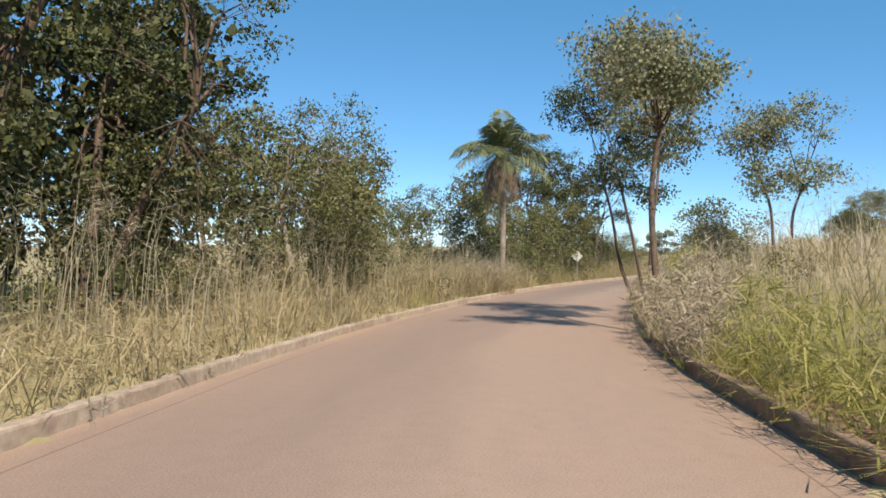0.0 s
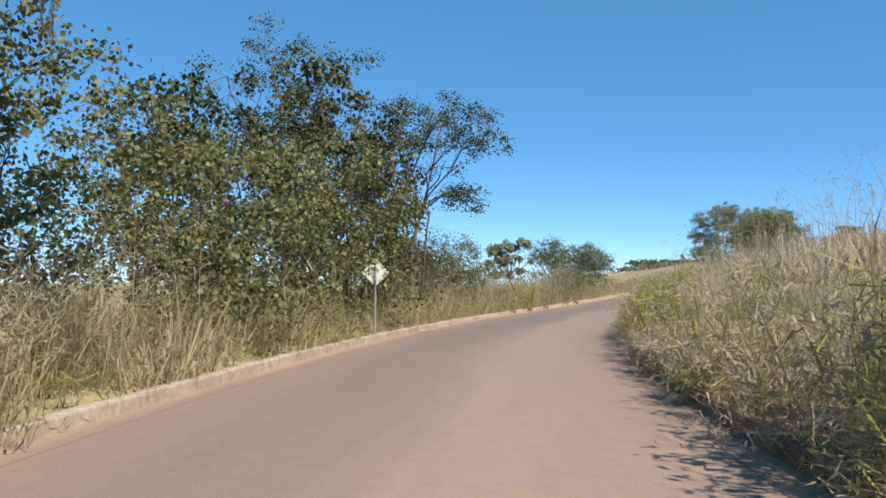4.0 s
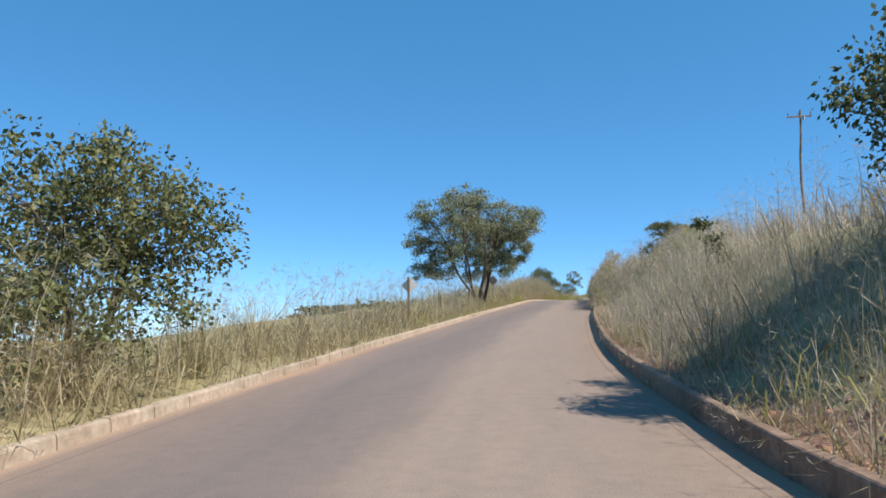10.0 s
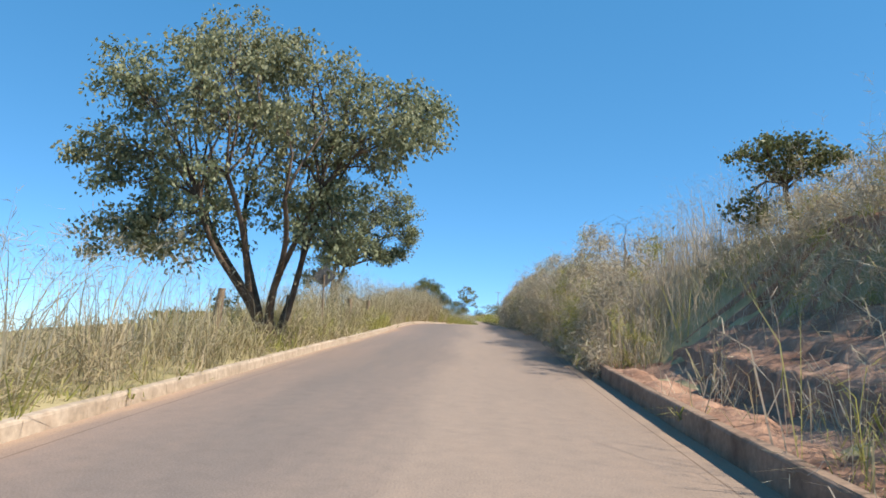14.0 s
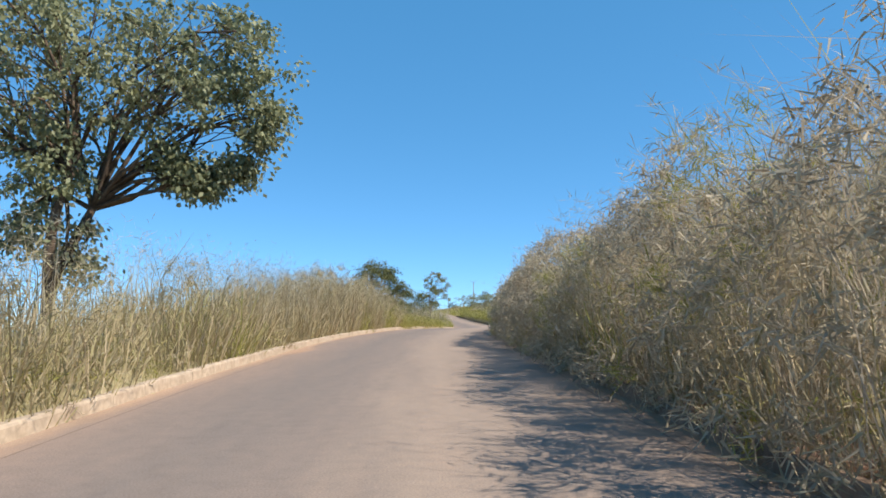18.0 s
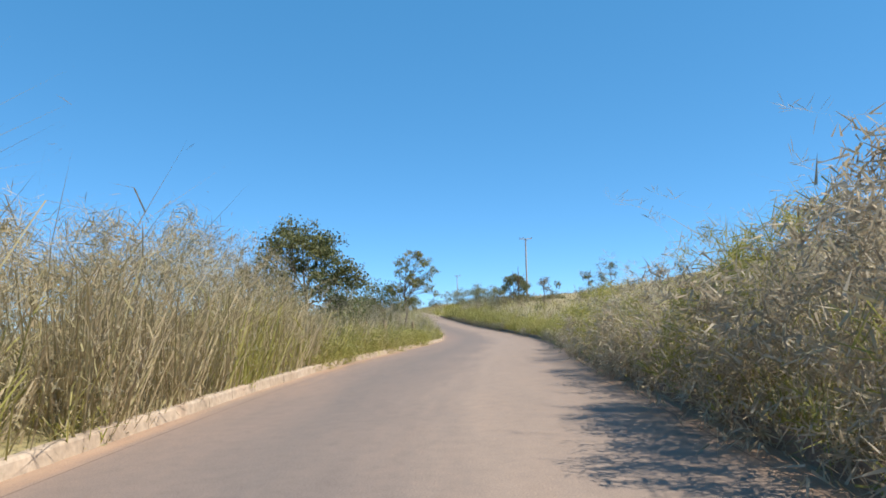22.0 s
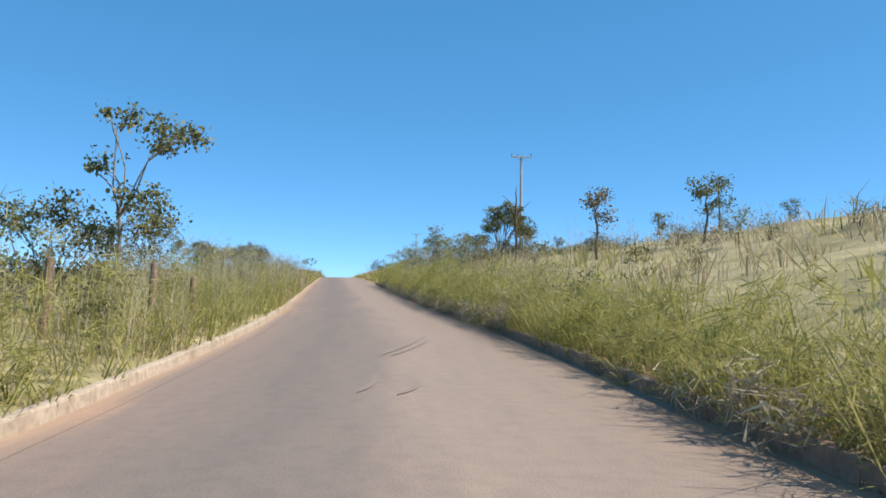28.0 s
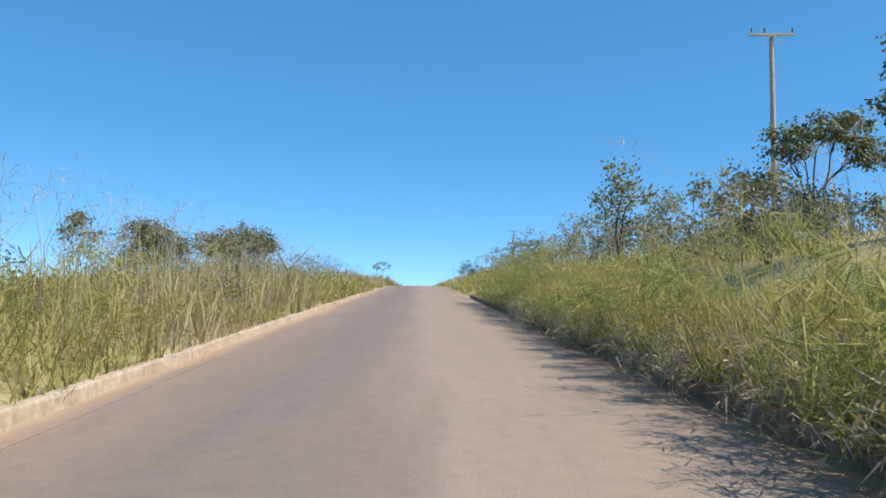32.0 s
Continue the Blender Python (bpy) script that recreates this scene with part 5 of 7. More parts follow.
def pole(x, y, top, label, wood, arm, turn):
    z = float(ground(x, y)[0]) - 0.2
    height = top - z
    root = thing("power_pole", x, y, z, label, "power pole", "power line poles")
    tb = Tubes(8)
    hs = np.linspace(0, height, 7)
    bend = 0.10 if wood else 0.0
    tb.add([(bend * math.sin(h * 0.7), bend * math.sin(h * 0.45), h) for h in hs], [(0.13 if wood else 0.17) - (0.05 if wood else 0.07) * h / height for h in hs])
    mesh_part("shaft", tb.mesh("shaft"), M_WOOD if wood else M_CONC, root)
    ha = height - (0.55 if wood else 0.06)
    turned = Matrix.Rotation(turn, 4, 'Z')
    bm = bmesh.new()
    box(bm, arm, 0.10, 0.12, turned @ pose(0, -0.13 if wood else -0.11, ha), 0.012)
    part("crossarm", bm, M_WOOD if wood else M_CONC, root)
    for k in (-0.46, -0.02 if wood else -0.17, 0.46):
        bm = bmesh.new()
        rod(bm, 0.015, 0.015, 0.14, turned @ pose(arm * k, -0.12, ha + 0.12), 6)
        rod(bm, 0.055, 0.035, 0.10, turned @ pose(arm * k, -0.12, ha + 0.20), 8)
        rod(bm, 0.035, 0.05, 0.06, turned @ pose(arm * k, -0.12, ha + 0.28), 8)
        part("insulator", bm, M_PORC, root)
    for sg in (-1, 1):
        bm = bmesh.new()
        box(bm, 0.62, 0.02, 0.04, turned @ pose(sg * 0.25, -0.17 if wood else -0.15, ha - 0.22, 0, sg * 42, 0), 0)
        part("brace", bm, M_STEEL, root)
    if wood:
        bm = bmesh.new()
        rod(bm, 0.09, 0.09, 0.3, turned @ pose(0.32, -0.2, ha - 0.12), 10)
        part("cutout_fuse", bm, M_STEEL, root)


pole(45.6, 132.0, 28.9, "crooked wooden power pole with one crossarm on the bank", True, 1.9, -0.2)
pole(79.4, 279.6, 30.75, "concrete power pole with a crossarm above the scrub", False, 2.05, -0.25)
pole(100.18, 390.93, 32.96, "far concrete power pole beyond the hill", False, 2.05, -0.25)


def road_sign(x, y, height, side, turn, mat, label, name="road_sign"):
    z = float(ground(x, y)[0]) - 0.1
    root = thing(name, x, y, z, label, "road sign")
    bm = bmesh.new()
    rod(bm, 0.03, 0.03, height + 0.1, pose(0, 0, height / 2), 8)
    part("post", bm, M_STEEL if mat is M_SIGN else M_WOOD, root)
    bm = bmesh.new()
    box(bm, side, 0.012, side, pose(0, 0.035, height, 0, 45, 0), 0.004)
    plate = part("plate", bm, mat, root)
    for k in (-0.15, 0.15):
        bm = bmesh.new()
        rod(bm, 0.012, 0.012, 0.02, pose(0, 0.02, height + k, 90, 0, 0), 6)
        part("bolt", bm, M_STEEL, plate)
    root.rotation_euler = (0, 0, turn)


road_sign(10.43, 46.9, 1.75, 0.50, radians(24), M_SIGN, "diamond road sign on a thin post in the verge grass")
road_sign(19.8, 127.73, 1.95, 0.52, radians(-14), M_DARKSIGN, "dark diamond road sign seen from the back")


def board_sign(x, y):
    z = float(ground(x, y)[0]) - 0.1
    root = thing("board_sign", x, y, z, "small pale triangular plate beside a dark wooden post", "road sign")
    bm = bmesh.new()
    box(bm, 0.09, 0.09, 2.1, pose(0, 0, 1.0), 0.01)
    part("post", bm, M_WOOD, root)
    bm = bmesh.new()
    box(bm, 0.46, 0.02, 0.46, pose(0.02, 0.08, 1.72, 0, 45, 0), 0.004)
    part("plate", bm, M_SIGN, root)
    root.rotation_euler = (0, 0, radians(-8))


board_sign(13.5, 101.9)


def post(x, y, h, lean, thick=0.095, name="fence_post", label="weathered wooden fence post in the verge grass"):
    z = float(ground(x, y)[0]) - 0.1
    root = thing(name, x, y, z, label, "fence post", "fence posts")
    rng = np.random.default_rng(int(x * 31 + y))
    tb = Tubes(4)
    tb.add([(lean * f * h + rng.normal() * 0.008, 0.3 * lean * f * h + rng.normal() * 0.008, f * h) for f in np.linspace(0, 1, 5)], [thick * 1.1, thick, thick * 0.97, thick * 0.95, thick * 0.8])
    mesh_part("shaft", tb.mesh("shaft"), M_WOOD, root)
    tb = Tubes(4)
    tb.add([(lean * h, 0.3 * lean * h, h - 0.01), (lean * h, 0.3 * lean * h, h + 0.012), (lean * h, 0.3 * lean * h, h + 0.013)], [thick * 0.8, thick * 0.78, 0.001])
    mesh_part("cut_end", tb.mesh("cut_end"), M_PALE, root, "pale sawn top")


for px, py, h, ln in [(21.8, 6.07, 1.1, 0.05), (11.18, 101.47, 1.35, 0.03), (15.26, 111.84, 1.25, -0.03), (17.23, 119.16, 1.4, 0.12), (18.74, 125.21, 1.3, 0), (20.89, 131, 1.3, 0.03), (22.13, 136.23, 1.25, 0.02), (40.26, 199.48, 1.25, 0.02), (42.98, 204.92, 1.25, -0.03), (48.9, 228.6, 1.6, 0.02), (45.2, 217.0, 1.5, 0.02), (45.9, 222.2, 1.5, 0), (47.3, 226.2, 1.5, 0.04), (49.7, 232.3, 1.3, 0), (56.1, 268.7, 1.5, 0.03)]:
    post(px, py, h, ln)


def stone(name, x, y, r, mat, label, seed, flat=0.7):
    z = float(ground(x, y)[0])
    bm = bmesh.new()
    bmesh.ops.create_icosphere(bm, subdivisions=2, radius=r)
    rng = random.Random(seed)
    off = Vector((rng.random() * 50, rng.random() * 50, 0))
    for v in bm.verts:
        n = noise.noise(v.co / r * 0.9 + off)
        v.co *= 1 + 0.55 * n
        v.co.z *= flat
    me = bpy.data.meshes.new(name)
    bm.to_mesh(me)
    bm.free()
    me.materials.append(mat)
    ob = new(name, me)
    ob.location = (x, y, z + r * flat * 0.35)
    ob.rotation_euler = (0, 0, rng.random() * 6)
    return tagged(ob, label, "stone")


stone("red_stone", 15.63, 72.65, 0.26, M_ROCK, "reddish stone lying at the road edge", 1)
stone("red_stone", 22.91, 106.93, 0.30, M_ROCK, "squarish pale red stone behind the kerb", 2, 0.8)
stone("red_stone", 23.45, 107.64, 0.17, M_ROCK, "small reddish stone behind the kerb", 3)
stone("red_stone", 22.16, 103.45, 0.20, M_ROCK, "reddish stone behind the kerb", 4)


def rubble():
    """A low mound of broken plaster and soil with angular bits on it."""
    rng = np.random.default_rng(8)
    n, m = 40, 18
    t = np.repeat(np.linspace(9.45, 10.3, n), m)
    w = np.tile(np.linspace(-0.9, 0.75, m), n)
    xy, z, hw, r = along(t, 3.25 + w * 0.62)
    shape = np.clip(1 - np.abs((t - 9.87) / 0.43) ** 2.5, 0, 1) * np.clip(1 - np.abs((w + 0.05) / 0.8) ** 2, 0, 1)
    up = 0.27 * shape * (0.6 + 0.7 * wave(xy[:, 0], xy[:, 1], 0.35, 51)) + 0.02 * (wave(xy[:, 0], xy[:, 1], 0.12, 52) - 0.5) * (shape > 0.02) - 0.05 * (shape <= 0.02)
    v = np.concatenate([xy, (z + up)[:, None]], 1)
    i = (np.arange(n - 1)[:, None] * m + np.arange(m - 1)[None]).ravel()
    me = fast_mesh("mound", v, np.stack([i, i + m, i + m + 1, i + 1], 1), 4)
    root = thing("rubble_heap", 0, 0, 0, "low heap of greyish plaster rubble at the road edge", "rubble")
    mesh_part("mound", smooth(me), M_RUBBLE, root)
    vs, fs, k = [], [], 0
    for p in np.concatenate([rng.permutation(len(v)), rng.permutation(len(v))])[:1100]:
        if shape[p] < 0.03:
            continue
        s = rng.uniform(0.006, 0.024)
        c = v[p] + np.array([rng.normal() * 0.06, rng.normal() * 0.06, s * 0.3])
        q = rng.normal(size=(8, 3)) * 0.3 + np.array([[e, f, g] for e in (-1, 1) for f in (-0.7, 0.7) for g in (-0.5, 0.5)])
        vs.append(c + q * s)
        fs.append(np.array([[0, 1, 3, 2], [4, 6, 7, 5], [0, 4, 5, 1], [2, 3, 7, 6], [0, 2, 6, 4], [1, 5, 7, 3]]) + k)
        k += 8
    bits = mesh_part("gravel", fast_mesh("gravel", np.concatenate(vs), np.concatenate(fs), 4), M_RUBBLE, root)
    tagged(bits, kind="stuff")


rubble()


def soil_cut():
    """The eroded cut in the bank: a low ledge of red soil over a hollow, clods at its foot."""
    n, m = 90, 60
    t = np.repeat(np.linspace(14.74, 16.02, n), m)
    e = np.tile(np.linspace(0.16, 4.3, m), n)
    hw = np.interp(t, LINE_T, LINE[:, 3])
    xy = along(t, hw + e)[0]
    wx = e + 0.45 * (wave(xy[:, 0], xy[:, 1], 0.9, 71) - 0.5) + 0.2 * (wave(xy[:, 0], xy[:, 1], 0.28, 72) - 0.5)
    h = np.interp(wx, [0.1, 0.5, 0.85, 1.3, 1.38, 1.95, 2.02, 2.7, 2.78, 4.3], [0.17, 0.26, 0.12, 0.06, 0.66, 0.84, 0.96, 1.14, 1.26, 1.9])
    h += 0.10 * (wave(xy[:, 0], xy[:, 1], 0.5, 73) - 0.5) + 0.05 * (wave(xy[:, 0], xy[:, 1], 0.14, 74) - 0.5)
    fade = np.clip((0.62 - np.abs(t - 15.38)) / 0.14, 0, 1) * np.clip((4.2 - e) / 0.6, 0, 1)
    low = ground(xy[:, 0], xy[:, 1])
    z = LINE_Z(t) + h
    z = low - 0.08 + (np.maximum(z, low + 0.03) - low + 0.08) * fade
    i = (np.arange(n - 1)[:, None] * m + np.arange(m - 1)[None]).ravel()
    me = fast_mesh("soil_cut", np.concatenate([xy, z[:, None]], 1), np.stack([i, i + 1, i + m + 1, i + m], 1), 4)
    me.materials.append(M_SOIL)
    tagged(new("soil_cut", me), "eroded ledge of bare red soil in the bank", "soil", kind="structure")


soil_cut()


def soil_verge():
    """The strip of red soil behind the right kerb."""
    t = np.linspace(-3, 31, 500)
    rel = np.array([0.10, 0.3, 0.55, 0.8])
    rows = []
    for k, e in enumerate(rel):
        hw = np.interp(t, LINE_T, LINE[:, 3])
        slump = 1 + 2.0 * np.clip(1 - np.abs(t - 15.5) / 0.7, 0, 1)
        wide = e * (0.8 + 0.9 * wave(t * 9, t * 0, 3.0, 61)) * slump if k else np.full(len(t), e)
        xy = along(t, hw + wide)[0]
        rows.append(np.concatenate([xy, (ground(xy[:, 0], xy[:, 1]) + (0.03 if k < 3 else -0.04) + 0.03 * wave(xy[:, 0], xy[:, 1], 0.4, 62))[:, None]], 1))
    v = np.stack(rows, 1)
    n, m = v.shape[:2]
    i = (np.arange(n - 1)[:, None] * m + np.arange(m - 1)[None]).ravel()
    me = smooth(fast_mesh("soil_verge", v.reshape(-1, 3), np.stack([i, i + 1, i + m + 1, i + m], 1), 4))
    me.materials.append(M_SOIL)
    tagged(new("soil_verge", me), "strip of bare red soil behind the kerb", "verge", kind="structure")


soil_verge()

def soil_litter():
    """Pebbles and clods on the strip of bare soil."""
    rng = np.random.default_rng(66)
    n = 900
    t, e = rng.uniform(9.5, 16.3, n), 0.2 + 1.5 * rng.random(n) ** 1.5
    hw = np.interp(t, LINE_T, LINE[:, 3])
    xy = along(t, hw + e)[0]
    z = ground(xy[:, 0], xy[:, 1]) + 0.03
    cube = np.array([[a, c, d] for a in (-1, 1) for c in (-0.8, 0.8) for d in (-0.6, 0.6)])
    size = 0.012 + 0.05 * rng.random(n) ** 3
    v = np.concatenate([xy, z[:, None]], 1)[:, None] + (cube[None] + rng.normal(size=(n, 8, 3)) * 0.3) * size[:, None, None]
    f = np.array([[0, 1, 3, 2], [4, 6, 7, 5], [0, 4, 5, 1], [2, 3, 7, 6], [0, 2, 6, 4], [1, 5, 7, 3]])
    me = fast_mesh("soil_clods", v.reshape(-1, 3), (f[None] + np.arange(n)[:, None, None] * 8).reshape(-1, 4), 4)
    me.materials.append(M_SOIL)
    tagged(new("soil_clods", me), "small reddish clods and pebbles on bare soil", "clods", kind="stuff")


soil_litter()


def skid_mark(way, width):
    """A faint dark rubber trace, laid on the asphalt."""
    t, u = np.linspace(way[0], way[1], 15), np.linspace(way[2], way[3], 15) + 0.12 * np.sin(np.linspace(0, 2.4, 15))
    w = width * np.concatenate([[0.2, 0.6], np.ones(11), [0.6, 0.2]])
    rows = []
    for side in (-0.5, 0.5):
        xy, z, hw, r = along(t, u + side * w)
        rows.append(np.concatenate([xy, (LINE_Z(t) + 0.045 - 0.0036 * u * u)[:, None]], 1))
    v = np.stack(rows, 1).reshape(-1, 3)
    i = np.arange(14)[:, None] * 2
    me = fast_mesh("skid_mark", v, i + np.array([[0, 1, 3, 2]]), 4)
    me.materials.append(M_SKID)
    tagged(new("skid_mark", me), "faint dark tyre mark on the worn asphalt", "tyre mark", "tyre marks")


for way in ((29.42, 29.95, -0.1, 1.05), (29.42, 29.8, 0.1, 0.95), (28.97, 29.16, -0.35, -0.25), (28.95, 29.06, 0.1, 0.3)):
    skid_mark(way, 0.09)

# ---- grass and brush ----


class Blades:
    def __init__(self):
        self.v, self.f, self.n = [], [], 0

    def put(self, v, f):
        self.v.append(v.reshape(-1, 3).astype(np.float32))
        self.f.append((f + self.n).astype(np.int32))
        self.n += v.shape[0] * v.shape[1]

    def blades(self, p, h, w, lean, rng):
        """p (n,3), h (n), w (n), lean (n,2): how far the tip hangs over, in metres."""
        n = len(p)
        a = rng.random(n) * 6.283
        s = np.stack([np.cos(a), np.sin(a), np.zeros(n)], 1) * (w * 0.5)[:, None]
        up = np.zeros((n, 3))
        up[:, 2] = h
        l3 = np.zeros((n, 3))
        l3[:, :2] = lean
        drop = np.minimum(np.linalg.norm(lean, axis=1) * 0.35, h * 0.5)
        mid = p + up * 0.58 + l3 * 0.30
        tip = p + up + l3
        tip[:, 2] -= drop
        v = np.stack([p - s, p + s, mid - s * 0.8, mid + s * 0.8, tip], 1)
        i = np.arange(n)[:, None] * 5
        f = np.concatenate([i + [0, 1, 3], i + [0, 3, 2], i + [2, 3, 4]], 1).reshape(-1, 3)
        self.put(v, f)
        return mid, tip

    @staticmethod
    def held(lean, out, reach):
        """The lean with its share towards the road cut off at reach."""
        inward = -(lean * out).sum(1)
        return lean + out * np.clip(inward - reach, 0, None)[:, None]

    def leaves(self, p, mid, tip, length, w, rng, lo=0.15, hi=0.95):
        """One side leaf on each stalk, arching outwards."""
        n = len(p)
        f = rng.uniform(lo, hi, (n, 1))
        base = p + (mid - p) * f * 1.0
        up = f > 0.75
        base = np.where(up, mid + (tip - mid) * (f - 0.75) * 2.0, base)
        a = rng.random(n) * 6.283
        ln = length * rng.uniform(0.5, 1.2, n)
        lean = np.stack([np.cos(a), np.sin(a)], 1) * (ln * rng.uniform(0.5, 1.0, n))[:, None]
        self.blades(base, ln * rng.uniform(0.15, 0.75, n), w, lean, rng)

    def plumes(self, mid, tip, size, rng, k=6):
        n = len(tip)
        f0 = rng.uniform(0.45, 1.0, (n, k, 1))
        base = mid[:, None] * (1 - f0) + tip[:, None] * f0
        d = rng.normal(size=(n, k, 3)) * np.array([0.7, 0.7, 0.35]) + np.array([0, 0, 0.45])
        d /= np.linalg.norm(d, axis=2)[:, :, None]
        sd = np.cross(d, rng.normal(size=(n, k, 3)))
        sd /= np.linalg.norm(sd, axis=2)[:, :, None] + 1e-9
        ln = size * rng.uniform(0.5, 1.2, (n, k, 1))
        v = np.stack([base - sd * 0.004, base + d * ln * 0.6 + sd * 0.006, base + d * ln], 2).reshape(n * k, 3, 3)
        self.put(v, np.arange(n * k * 3).reshape(-1, 3))

    def make(self, name, mat, label, category="grass"):
        me = fast_mesh(name, np.concatenate(self.v), np.concatenate(self.f), 3)
        me.materials.append(mat)
        return tagged(new(name, me), label, category, kind="stuff")


GT = [-6, 0, 3, 6, 8, 9, 10.5, 12, 14, 16, 18, 20, 21.5, 23, 24.5, 26, 28, 30, 32, 38]
HEIGHT_L = [1.2, 1.3, 2.6, 2.1, 2.2, 3.0, 2.6, 2.0, 1.8, 2.0, 1.8, 2.8, 3.3, 3.6, 2.5, 1.8, 1.35, 1.9, 2.6, 2.2]
HEIGHT_R = [1.2, 1.3, 1.9, 2.0, 2.1, 2.2, 1.9, 1.7, 1.3, 2.0, 3.1, 3.1, 2.7, 2.2, 1.6, 1.3, 1.2, 1.5, 1.7, 1.5]
GREEN_L = [0.2, 0.14, 0.16, 0.4, 0.42, 0.3, 0.25, 0.35, 0.4, 0.42, 0.42, 0.24, 0.16, 0.2, 0.7, 0.72, 0.7, 0.58, 0.52, 0.45]
GREEN_R = [0.36, 0.38, 0.36, 0.3, 0.34, 0.25, 0.12, 0.10, 0.12, 0.18, 0.1, 0.1, 0.15, 0.35, 0.5, 0.62, 0.66, 0.72, 0.75, 0.6]
BRUSH_R = [0.05, 0.1, 0.3, 0.5, 0.6, 0.6, 0.7, 0.7, 0.65, 0.75, 0.95, 0.95, 0.8, 0.35, 0.15, 0.08, 0.06, 0.12, 0.15, 0.1]
EDGE_R = [0.3, 0.3, 0.6, 0.7, 0.75, 0.5, 0.35, 0.3, 0.3, 0.7, 1.0, 1.0, 0.9, 0.8, 0.8, 0.8, 0.35, 0.8, 0.9, 0.8]
EDGE_L = [0.3, 0.2, 0.25, 0.2, 0.3, 0.5, 0.3, 0.15, 0.15, 0.2, 0.3, 0.5, 0.6, 1.0, 1.0, 0.4, 0.1, 0.15, 0.15, 0.1]
# the tangle at the edge of the road on the side of the bank: its height, and how far it hangs over the kerb
TANGLE = [0.5, 0.55, 1.5, 1.0, 1.4, 0.8, 0.9, 1.0, 1.0, 2.3, 3.3, 3.1, 2.6, 2.2, 1.8, 1.4, 0.8, 1.2, 1.8, 1.6]
OVER = [0.1, 0.15, 0.4, 0.25, 0.45, 0.1, -0.12, -0.12, -0.2, 0.3, 0.7, 0.8, 0.75, 0.75, 0.75, 0.6, 0.05, 0.5, 0.75, 0.65]


def scatter(side, n, t0, t1, e0, e1, power, rng):
    """n places beside the road: drive seconds t, distance e beyond the edge, x, y and the outward direction."""
    s = rng.uniform(np.interp(t0, LINE_T, LINE_S), np.interp(t1, LINE_T, LINE_S), n)
    t = np.interp(s, LINE_S, LINE_T)
    e = e0 + (e1 - e0) * rng.random(n) ** power
    hw = np.interp(t, LINE_T, LINE[:, 3])
    xy, z, hw, r = along(t, side * (hw + e))
    return t, e, xy, r * side


